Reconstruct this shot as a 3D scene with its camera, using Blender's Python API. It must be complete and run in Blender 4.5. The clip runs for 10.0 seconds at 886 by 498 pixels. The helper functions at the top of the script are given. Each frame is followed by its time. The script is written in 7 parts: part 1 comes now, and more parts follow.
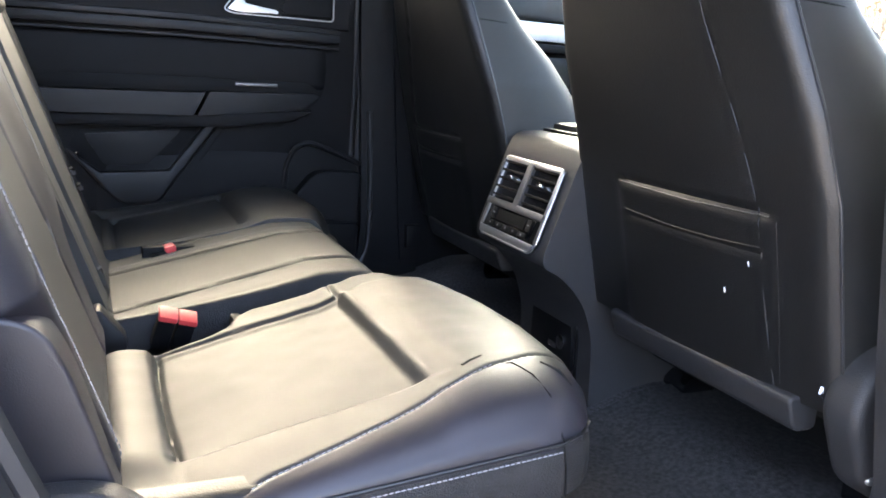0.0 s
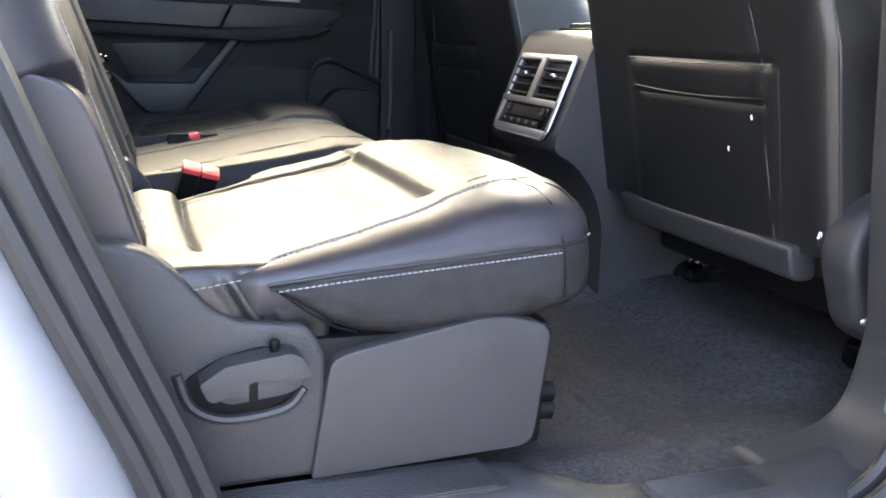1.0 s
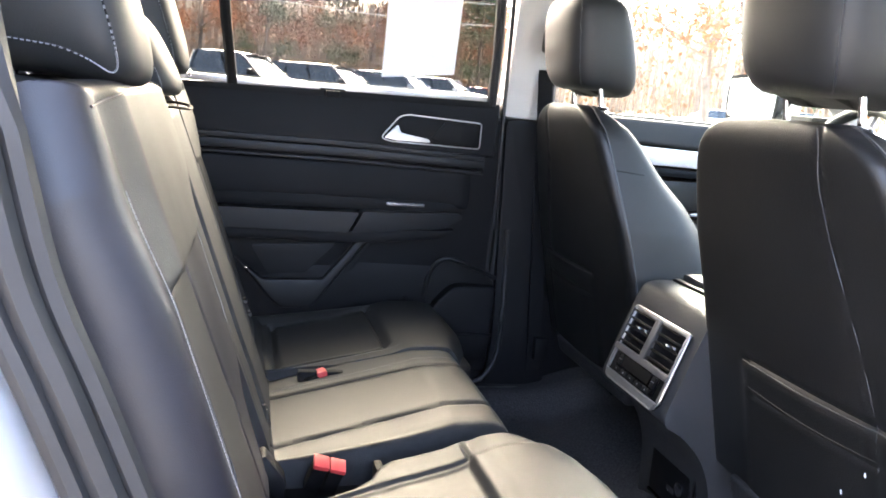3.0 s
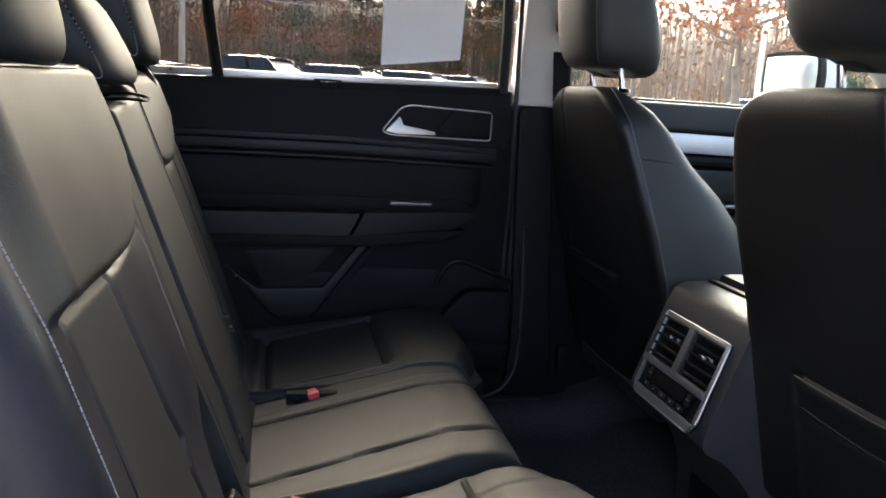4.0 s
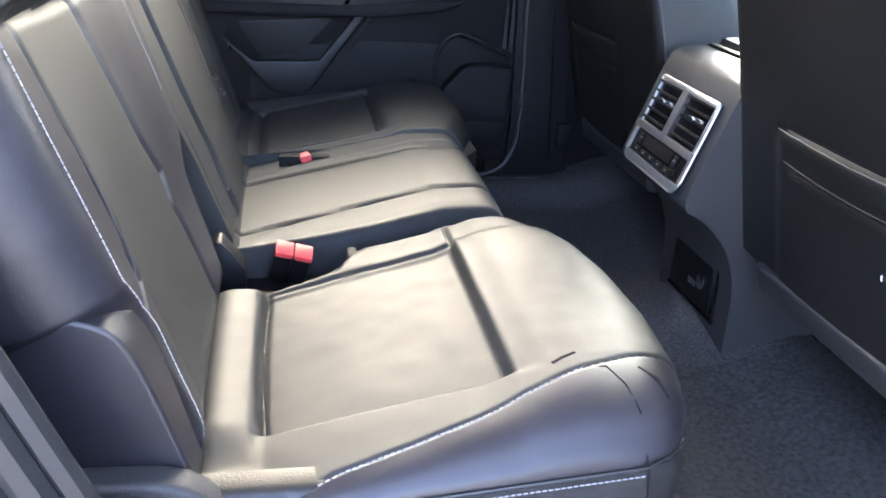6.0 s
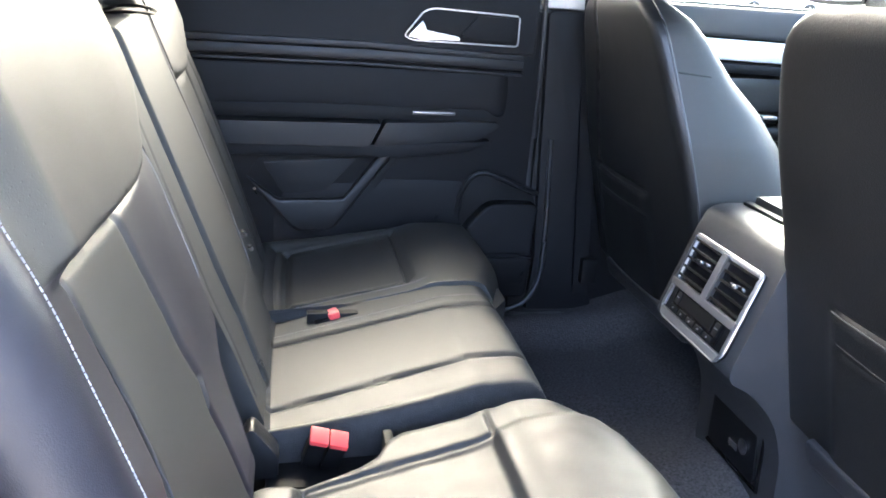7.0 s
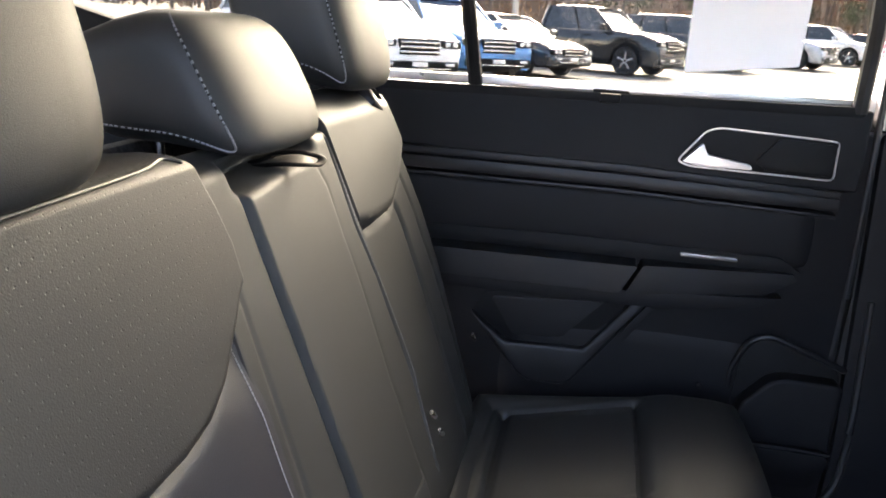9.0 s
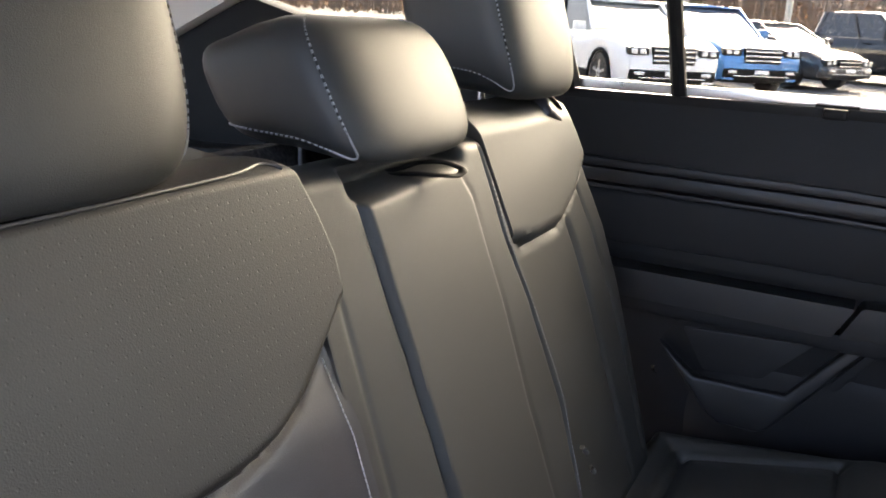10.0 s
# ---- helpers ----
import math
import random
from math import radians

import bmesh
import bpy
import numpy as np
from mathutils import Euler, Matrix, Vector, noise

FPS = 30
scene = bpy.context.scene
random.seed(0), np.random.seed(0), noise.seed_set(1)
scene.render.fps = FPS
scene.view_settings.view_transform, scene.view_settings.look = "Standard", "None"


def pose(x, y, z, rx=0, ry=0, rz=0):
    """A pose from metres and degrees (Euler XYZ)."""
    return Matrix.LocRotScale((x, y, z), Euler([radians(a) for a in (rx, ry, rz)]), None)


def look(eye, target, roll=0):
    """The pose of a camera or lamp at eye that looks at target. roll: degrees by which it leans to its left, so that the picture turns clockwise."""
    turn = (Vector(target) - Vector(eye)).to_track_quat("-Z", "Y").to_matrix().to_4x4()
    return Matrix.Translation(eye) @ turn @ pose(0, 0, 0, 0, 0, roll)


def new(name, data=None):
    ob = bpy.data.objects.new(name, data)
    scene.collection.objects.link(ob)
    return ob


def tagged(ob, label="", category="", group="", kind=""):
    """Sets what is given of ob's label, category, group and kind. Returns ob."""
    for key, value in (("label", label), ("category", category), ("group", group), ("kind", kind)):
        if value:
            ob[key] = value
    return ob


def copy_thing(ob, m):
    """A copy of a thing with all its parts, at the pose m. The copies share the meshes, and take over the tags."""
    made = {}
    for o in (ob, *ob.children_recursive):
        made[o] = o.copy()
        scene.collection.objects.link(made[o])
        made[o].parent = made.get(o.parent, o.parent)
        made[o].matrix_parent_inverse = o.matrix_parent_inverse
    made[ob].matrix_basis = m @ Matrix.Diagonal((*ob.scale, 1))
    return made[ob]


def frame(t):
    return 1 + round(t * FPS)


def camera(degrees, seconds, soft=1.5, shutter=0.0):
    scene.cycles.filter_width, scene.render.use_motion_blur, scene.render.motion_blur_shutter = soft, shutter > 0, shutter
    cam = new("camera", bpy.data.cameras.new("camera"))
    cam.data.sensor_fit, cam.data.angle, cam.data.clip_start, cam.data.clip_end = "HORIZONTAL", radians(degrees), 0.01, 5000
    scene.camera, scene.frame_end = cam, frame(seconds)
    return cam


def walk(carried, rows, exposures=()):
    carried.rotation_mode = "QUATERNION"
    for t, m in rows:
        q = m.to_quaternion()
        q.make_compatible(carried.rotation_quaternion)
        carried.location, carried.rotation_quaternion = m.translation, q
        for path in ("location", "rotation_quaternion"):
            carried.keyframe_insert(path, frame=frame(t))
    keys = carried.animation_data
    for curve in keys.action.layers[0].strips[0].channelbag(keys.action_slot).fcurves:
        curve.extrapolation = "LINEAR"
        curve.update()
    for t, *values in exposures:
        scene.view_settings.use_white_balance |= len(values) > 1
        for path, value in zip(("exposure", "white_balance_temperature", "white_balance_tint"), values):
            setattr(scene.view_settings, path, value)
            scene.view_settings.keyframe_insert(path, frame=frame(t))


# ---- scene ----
cam = camera(56.2, 10.0, soft=1.8)
PATH = [
    (0, (-0.11, -0.66, 1.232), (0.666, 1.131, 0.797), 3.3),
    (0.5, (-0.112, -0.654, 1.129), (0.631, 1.141, 0.653), 3.4),
    (1, (-0.116, -0.745, 1.073), (0.606, 1.058, 0.594), 3.5),
    (1.2, (-0.113, -0.771, 1.056), (0.594, 1.041, 0.593), 2.8),
    (1.5, (-0.131, -0.791, 1.103), (0.584, 1.017, 0.634), 3.7),
    (2, (-0.14, -0.802, 1.255), (0.518, 1.037, 0.824), 3.7),
    (2.5, (-0.136, -0.806, 1.424), (0.397, 1.076, 1.006), 3.5),
    (2.7, (-0.185, -0.792, 1.440), (0.338, 1.100, 1.066), 5.2),
    (3.8, (-0.058, -0.557, 1.451), (0.334, 1.371, 1.092), 3.2),
    (4, (-0.067, -0.557, 1.424), (0.345, 1.365, 1.058), 3.4),
    (4.5, (-0.002, -0.551, 1.292), (0.372, 1.378, 0.917), 3.1),
    (5, (0.004, -0.562, 1.241), (0.378, 1.324, 0.69), 3.4),
    (6.5, (-0.038, -0.595, 1.424), (0.322, 1.187, 0.592), 3.6),
    (7, (-0.059, -0.499, 1.46), (0.303, 1.368, 0.84), 3.7),
    (7.5, (-0.057, -0.361, 1.486), (0.296, 1.539, 0.97), 3.4),
    (8, (-0.015, -0.257, 1.507), (0.299, 1.651, 0.994), 4.0),
    (8.5, (0.026, -0.18, 1.539), (0.095, 1.749, 1.016), 4.2),
    (9, (0.037, -0.114, 1.546), (-0.286, 1.789, 1.016), 3.7),
    (9.5, (0.064, -0.062, 1.555), (-0.531, 1.769, 1.013), 3.6),
    (10, (0.122, -0.023, 1.548), (-0.747, 1.694, 1.003), 3.4),
]
# stops of exposure and white balance along the way
EXPOSURES = [(0.0, 5.58, 6950, 8), (1.2, 5.75, 7150, 8), (1.8, 5.72, 6950, 7), (2.6, 6.28, 7000, 9), (3.8, 4.05, 6800, 9), (4.5, 4.65, 6650, 9), (5.1, 5.20, 6350, 9),
             (6.4, 6.25, 6350, 9), (7.0, 6.35, 6350, 7), (7.6, 5.40, 6400, 5), (8.2, 5.22, 6900, 9), (9.0, 5.40, 7150, 10), (10.0, 5.35, 7250, 10)]
walk(cam, [(t, look(eye, target, roll)) for t, eye, target, roll in PATH], EXPOSURES)

# ---- world and light ----
SUN_EL, SUN_AZ = 34.0, 85.0      # degrees; azimuth of the sun seen from the car, counted from +x towards +y
world = bpy.data.worlds.new("world")
scene.world = world
world.use_nodes = True
wn = world.node_tree.nodes
sky = wn.new("ShaderNodeTexSky")
sky.sky_type = "NISHITA"
sky.sun_disc = False
sky.sun_elevation = radians(SUN_EL)
sky.sun_rotation = radians(90 - SUN_AZ)
sky.air_density, sky.dust_density, sky.ozone_density = 0.45, 6.5, 0.2
wn["Background"].inputs["Strength"].default_value = 0.15
world.node_tree.links.new(sky.outputs[0], wn["Background"].inputs["Color"])
sun_data = bpy.data.lights.new("sun", "SUN")
sun_data.energy, sun_data.angle, sun_data.color = 0.80, radians(55.0), (1.0, 0.955, 0.87)
sun = new("sun", sun_data)
sd = Vector((math.cos(radians(SUN_AZ)) * math.cos(radians(SUN_EL)), math.sin(radians(SUN_AZ)) * math.cos(radians(SUN_EL)), math.sin(radians(SUN_EL))))
sun.matrix_world = Matrix.Translation((0, 0, 30)) @ sd.to_track_quat("Z", "Y").to_matrix().to_4x4()


# ---- materials ----
def material(name, colour, rough=0.5, metal=0.0, spec=0.5, grain=0.0, grain_size=400.0, mottle=0.15, mottle_size=9.0, coat=0.0, spread=0.0, rough_vary=0.08):
    """A surface with two scales of variation: broad mottling of tone and gloss, and a fine grain in relief."""
    m = bpy.data.materials.new(name)
    m.use_nodes = True
    n, l = m.node_tree.nodes, m.node_tree.links
    b = n["Principled BSDF"]
    b.inputs["Metallic"].default_value = metal
    b.inputs["Specular IOR Level"].default_value = spec
    b.inputs["Coat Weight"].default_value = coat
    b.inputs["Coat Roughness"].default_value = 0.08
    tc = n.new("ShaderNodeTexCoord")
    big = n.new("ShaderNodeTexNoise")
    big.inputs["Scale"].default_value, big.inputs["Detail"].default_value = mottle_size, 5.0
    l.new(tc.outputs["Object"], big.inputs["Vector"])
    fac = n.new("ShaderNodeMapRange")
    fac.inputs[1].default_value, fac.inputs[2].default_value = 0.25, 0.75
    fac.inputs[3].default_value, fac.inputs[4].default_value = 1 - mottle, 1 + mottle
    l.new(big.outputs["Fac"], fac.inputs[0])
    mul = n.new("ShaderNodeVectorMath")
    mul.operation = "SCALE"
    mul.inputs[0].default_value = colour
    l.new(fac.outputs[0], mul.inputs["Scale"])
    last = mul
    if spread:
        info = n.new("ShaderNodeObjectInfo")
        r2 = n.new("ShaderNodeMapRange")
        r2.inputs[3].default_value, r2.inputs[4].default_value = 1 - spread, 1 + spread
        l.new(info.outputs["Random"], r2.inputs[0])
        last = n.new("ShaderNodeVectorMath")
        last.operation = "SCALE"
        l.new(mul.outputs[0], last.inputs[0])
        l.new(r2.outputs[0], last.inputs["Scale"])
    l.new(last.outputs[0], b.inputs["Base Color"])
    rr = n.new("ShaderNodeMapRange")
    rr.inputs[3].default_value, rr.inputs[4].default_value = max(0.02, rough - rough_vary), min(1.0, rough + rough_vary)
    l.new(big.outputs["Fac"], rr.inputs[0])
    l.new(rr.outputs[0], b.inputs["Roughness"])
    if grain:
        v = n.new("ShaderNodeTexVoronoi")
        v.feature = "SMOOTH_F1"
        v.inputs["Scale"].default_value = grain_size
        l.new(tc.outputs["Object"], v.inputs["Vector"])
        bp = n.new("ShaderNodeBump")
        bp.inputs["Strength"].default_value, bp.inputs["Distance"].default_value = grain, 0.001
        l.new(v.outputs["Distance"], bp.inputs["Height"])
        l.new(bp.outputs[0], b.inputs["Normal"])
    return m


def glass(name, tint, rough=0.0):
    m = bpy.data.materials.new(name)
    m.use_nodes = True
    n, l = m.node_tree.nodes, m.node_tree.links
    n.remove(n["Principled BSDF"])
    tr = n.new("ShaderNodeBsdfTransparent")
    tr.inputs["Color"].default_value = (*tint, 1)
    gl = n.new("ShaderNodeBsdfGlossy")
    gl.inputs["Roughness"].default_value = rough
    lw = n.new("ShaderNodeLayerWeight")
    lw.inputs["Blend"].default_value = 0.5
    pw = n.new("ShaderNodeMath")
    pw.operation = "POWER"
    pw.inputs[1].default_value = 5.0
    l.new(lw.outputs["Facing"], pw.inputs[0])
    fr = n.new("ShaderNodeMath")
    fr.operation = "MULTIPLY_ADD"
    fr.inputs[1].default_value, fr.inputs[2].default_value = 0.45, 0.02
    l.new(pw.outputs[0], fr.inputs[0])
    mx = n.new("ShaderNodeMixShader")
    l.new(fr.outputs[0], mx.inputs[0])
    l.new(tr.outputs[0], mx.inputs[1])
    l.new(gl.outputs[0], mx.inputs[2])
    l.new(mx.outputs[0], n["Material Output"].inputs["Surface"])
    return m


def perforated(base_name, colour, rough):
    """Leather with small punched holes in rows 9 mm apart, sunk in the relief and darker inside."""
    m = material(base_name, colour, rough, spec=0.36, grain=0.16, grain_size=850)
    n, l = m.node_tree.nodes, m.node_tree.links
    b = n["Principled BSDF"]
    uv = n.new("ShaderNodeUVMap")
    sc = n.new("ShaderNodeVectorMath")
    sc.operation = "SCALE"
    sc.inputs["Scale"].default_value = 1 / 0.0105
    l.new(uv.outputs[0], sc.inputs[0])
    fr = n.new("ShaderNodeVectorMath")
    fr.operation = "FRACTION"
    l.new(sc.outputs[0], fr.inputs[0])
    ds = n.new("ShaderNodeVectorMath")
    ds.operation = "DISTANCE"
    ds.inputs[1].default_value = (0.5, 0.5, 0)
    l.new(fr.outputs[0], ds.inputs[0])
    hole = n.new("ShaderNodeMapRange")
    hole.inputs[1].default_value, hole.inputs[2].default_value = 0.05, 0.10
    hole.clamp = True
    l.new(ds.outputs["Value"], hole.inputs[0])
    bp = n.new("ShaderNodeBump")
    bp.inputs["Strength"].default_value, bp.inputs["Distance"].default_value = 0.26, 0.0010
    l.new(hole.outputs[0], bp.inputs["Height"])
    old = b.inputs["Normal"].links[0].from_socket
    l.new(old, bp.inputs["Normal"])
    l.new(bp.outputs[0], b.inputs["Normal"])
    return m


LEATHER = material("black_leather", (0.0160, 0.0162, 0.0158), 0.54, spec=0.38, grain=0.16, grain_size=1300, mottle=0.25, mottle_size=6)
PERF = perforated("perforated_leather", (0.0095, 0.0090, 0.0096), 0.49)
BOLSTER = material("smooth_bolster_leather", (0.0120, 0.0108, 0.0150), 0.44, spec=0.50, grain=0.14, grain_size=900, mottle=0.2)
VINYL = material("black_vinyl", (0.007, 0.0068, 0.0068), 0.42, spec=0.45, grain=0.25, grain_size=520)
# textile seat sides; also darkens the centre cushion's shaded flank
FABRIC_AND_SHADE = material("black_seat_side_fabric_and_shade", (0.0115, 0.0110, 0.0112), 0.66, spec=0.28, grain=0.7, grain_size=700, mottle=0.55, mottle_size=55, rough_vary=0.2)
PLASTIC = material("grained_grey_plastic", (0.0220, 0.0216, 0.0230), 0.52, spec=0.4, grain=0.5, grain_size=800, mottle=0.16, mottle_size=14)
DOOR = material("black_door_plastic", (0.0070, 0.0070, 0.0077), 0.50, spec=0.10, grain=0.4, grain_size=800, mottle=0.1)
TRIM = material("satin_black_trim", (0.0088, 0.0089, 0.0098), 0.42, spec=0.22, grain=0.3, grain_size=800, mottle=0.1)
# black plastic parts, and painted shade in the far door's hollows
DARK = material("matte_black_plastic_and_shade", (0.0028, 0.0028, 0.0031), 0.6, spec=0.15, grain=0.2, grain_size=700)
GLOSS = material("gloss_black_plastic", (0.004, 0.004, 0.0045), 0.18, spec=0.35, mottle=0.3, rough_vary=0.05)
CARPET = material("charcoal_carpet", (0.040, 0.0385, 0.040), 0.95, spec=0.1, grain=1.0, grain_size=300, mottle=0.65, mottle_size=200)
MAT = material("dark_carpet_mat", (0.032, 0.0312, 0.0318), 0.95, spec=0.1, grain=1.0, grain_size=330, mottle=0.5, mottle_size=120)
CHROME = material("satin_chrome", (0.75, 0.75, 0.76), 0.16, metal=1.0, mottle=0.05)
SATIN = material("satin_silver_trim", (0.42, 0.42, 0.42), 0.30, metal=0.85, mottle=0.05)
GREYTRIM = material("satin_grey_vent_trim", (0.16, 0.15, 0.145), 0.38, metal=0.6, mottle=0.06)
STRIP = material("brushed_silver_strip", (0.60, 0.60, 0.61), 0.35, metal=0.35, mottle=0.05)
RED = material("red_buckle_plastic", (0.50, 0.045, 0.045), 0.4, mottle=0.06)
THREAD = material("grey_thread", (0.20, 0.197, 0.205), 0.8, mottle=0.2, mottle_size=300)
PIPING = material("dark_piping", (0.022, 0.022, 0.024), 0.45, mottle=0.2)
BEIGE = material("light_grey_headliner_trim", (0.45, 0.425, 0.39), 0.8, grain=0.5, grain_size=700, mottle=0.06)
RUBBER = material("black_rubber_seal", (0.011, 0.011, 0.012), 0.5, spec=0.4, mottle=0.25, mottle_size=25)
SILVER = material("silver_car_paint", (0.44, 0.455, 0.48), 0.25, metal=0.5, coat=0.6, mottle=0.03, mottle_size=2)
PAPER = material("white_paper_label", (0.85, 0.85, 0.84), 0.7, mottle=0.03)
STEEL = material("bright_steel", (0.6, 0.6, 0.62), 0.25, metal=1.0, mottle=0.1)
WEB = material("dark_seat_belt_webbing", (0.006, 0.006, 0.0065), 0.8, spec=0.1, grain=0.8, grain_size=900)
TINT = glass("privacy_glass", (0.42, 0.425, 0.41))
# for the unseen roof panel that is added for its light
ADDED_ROOFGLASS = glass("added_roof_glass", (0.04, 0.042, 0.04))
CLEAR = glass("clear_glass", (0.86, 0.90, 0.88))


# ---- mesh helpers ----
def mesh_object(name, bm, mat, smooth=True):
    bmesh.ops.recalc_face_normals(bm, faces=bm.faces[:])
    me = bpy.data.meshes.new(name)
    bm.to_mesh(me)
    bm.free()
    if smooth:
        me.polygons.foreach_set("use_smooth", [True] * len(me.polygons))
        me.set_sharp_from_angle(angle=radians(42))
    me.materials.append(mat)
    return new(name, me)


def part(name, bm, mat, parent, label="", smooth=True):
    ob = mesh_object(name, bm, mat, smooth)
    ob.parent = parent
    if parent.type == "EMPTY":
        ob.matrix_parent_inverse = Matrix.Translation(-parent.location)
    if label:
        tagged(ob, label)
    return ob


def thing(name, at, label, category, group="", kind=""):
    e = new(name)
    e.location = at
    e.empty_display_size = 0.1
    return tagged(e, label, category, group, kind)


def setting(name, bm, mat, label, category, smooth=True):
    return tagged(mesh_object(name, bm, mat, smooth), label, category, "", "structure")


def box(x0, x1, y0, y1, z0, z1, bevel=0.004, seg=2, m=None):
    bm = bmesh.new()
    bmesh.ops.create_cube(bm, size=1.0)
    bmesh.ops.transform(bm, matrix=Matrix.Translation(((x0 + x1) / 2, (y0 + y1) / 2, (z0 + z1) / 2)) @ Matrix.Diagonal((x1 - x0, y1 - y0, z1 - z0, 1)), verts=bm.verts)
    if bevel:
        bmesh.ops.bevel(bm, geom=bm.edges[:], offset=bevel, segments=seg, affect="EDGES", profile=0.6)
    if m:
        bmesh.ops.transform(bm, matrix=m, verts=bm.verts)
    return bm


def join(*bms):
    out = bmesh.new()
    for b in bms:
        me = bpy.data.meshes.new("tmp")
        b.to_mesh(me)
        b.free()
        out.from_mesh(me)
        bpy.data.meshes.remove(me)
    return out


def prism(points, axis, a, b, bevel=0.004, seg=2):
    """A polygon given in the two other axes, extruded along one axis from a to b."""
    bm = bmesh.new()
    def put(p, q, w):
        return {"x": (w, p, q), "y": (p, w, q), "z": (p, q, w)}[axis]
    lo = [bm.verts.new(put(p, q, a)) for p, q in points]
    hi = [bm.verts.new(put(p, q, b)) for p, q in points]
    bm.faces.new(lo)
    bm.faces.new(hi[::-1])
    for i in range(len(points)):
        j = (i + 1) % len(points)
        bm.faces.new((lo[i], lo[j], hi[j], hi[i]))
    bmesh.ops.recalc_face_normals(bm, faces=bm.faces[:])
    if bevel:
        sharp = [e for e in bm.edges if len(e.link_faces) == 2 and e.calc_face_angle(0) > 0.5]
        bmesh.ops.bevel(bm, geom=sharp, offset=bevel, segments=seg, affect="EDGES", profile=0.6, clamp_overlap=True)
    return bm


def rounded(points, r, n=5):
    """The polygon with its corners rounded to radius r (a number, or one for each corner)."""
    out, k = [], len(points)
    for i, p in enumerate(points):
        rr = r[i] if isinstance(r, (list, tuple)) else r
        p, a, b = Vector(p), Vector(points[i - 1]), Vector(points[(i + 1) % k])
        u, v = (a - p), (b - p)
        t = min(rr, u.length * 0.49, v.length * 0.49)
        s, e = p + u.normalized() * t, p + v.normalized() * t
        for j in range(n + 1):
            f = j / n
            out.append(tuple((1 - f) ** 2 * s + 2 * f * (1 - f) * p + f * f * e))
    return out


def smooth_line(points, n=8):
    """A Catmull-Rom curve through the points."""
    P = [Vector(p) for p in points]
    P = [P[0] * 2 - P[1]] + P + [P[-1] * 2 - P[-2]]
    out = []
    for i in range(1, len(P) - 2):
        for j in range(n):
            t = j / n
            a, b, c, d = P[i - 1], P[i], P[i + 1], P[i + 2]
            out.append(0.5 * ((2 * b) + (c - a) * t + (2 * a - 5 * b + 4 * c - d) * t * t + (3 * b - a - 3 * c + d) * t ** 3))
    out.append(P[-2])
    return out


def tube(points, r, sides=8, flat=1.0, closed=False, up=Vector((0, 0, 1))):
    bm = bmesh.new()
    pts = [Vector(p) for p in points]
    rings = []
    for i, p in enumerate(pts):
        a = pts[i - 1] if (i or closed) else p
        b = pts[(i + 1) % len(pts)] if (i < len(pts) - 1 or closed) else p
        d = (b - a).normalized()
        s = d.cross(up)
        s = s.normalized() if s.length > 1e-4 else Vector((1, 0, 0))
        w = s.cross(d)
        rad = r[i] if isinstance(r, (list, tuple)) else r
        rings.append([bm.verts.new(p + (s * math.cos(t) + w * math.sin(t) * flat) * rad) for t in (2 * math.pi * k / sides for k in range(sides))])
    n = len(rings)
    for i in range(n if closed else n - 1):
        A, B = rings[i], rings[(i + 1) % n]
        for k in range(sides):
            bm.faces.new((A[k], A[(k + 1) % sides], B[(k + 1) % sides], B[k]))
    if not closed:
        bm.faces.new(rings[0])
        bm.faces.new(rings[-1][::-1])
    return bm


def revolve(profile, centre, axis, sides=32):
    """A profile of (radius, distance along the axis) turned round an axis."""
    bm = bmesh.new()
    q = Vector(axis).normalized().to_track_quat("Z", "Y").to_matrix()
    rings = [[bm.verts.new(Vector(centre) + q @ Vector((r * math.cos(t), r * math.sin(t), h))) for t in (2 * math.pi * k / sides for k in range(sides))] for r, h in profile]
    for A, B in zip(rings, rings[1:]):
        for k in range(sides):
            bm.faces.new((A[k], A[(k + 1) % sides], B[(k + 1) % sides], B[k]))
    bm.faces.new(rings[0])
    bm.faces.new(rings[-1][::-1])
    return bm


def seg_dist(p, a, b):
    p, a, b = Vector(p), Vector(a), Vector(b)
    d = b - a
    t = max(0, min(1, (p - a).dot(d) / max(d.length_squared, 1e-9)))
    return (p - a - d * t).length


def line_dist(p, pts):
    return min(seg_dist(p, a, b) for a, b in zip(pts, pts[1:]))


def step(a, b, x):
    t = max(0.0, min(1.0, (x - a) / (b - a)))
    return t * t * (3 - 2 * t)


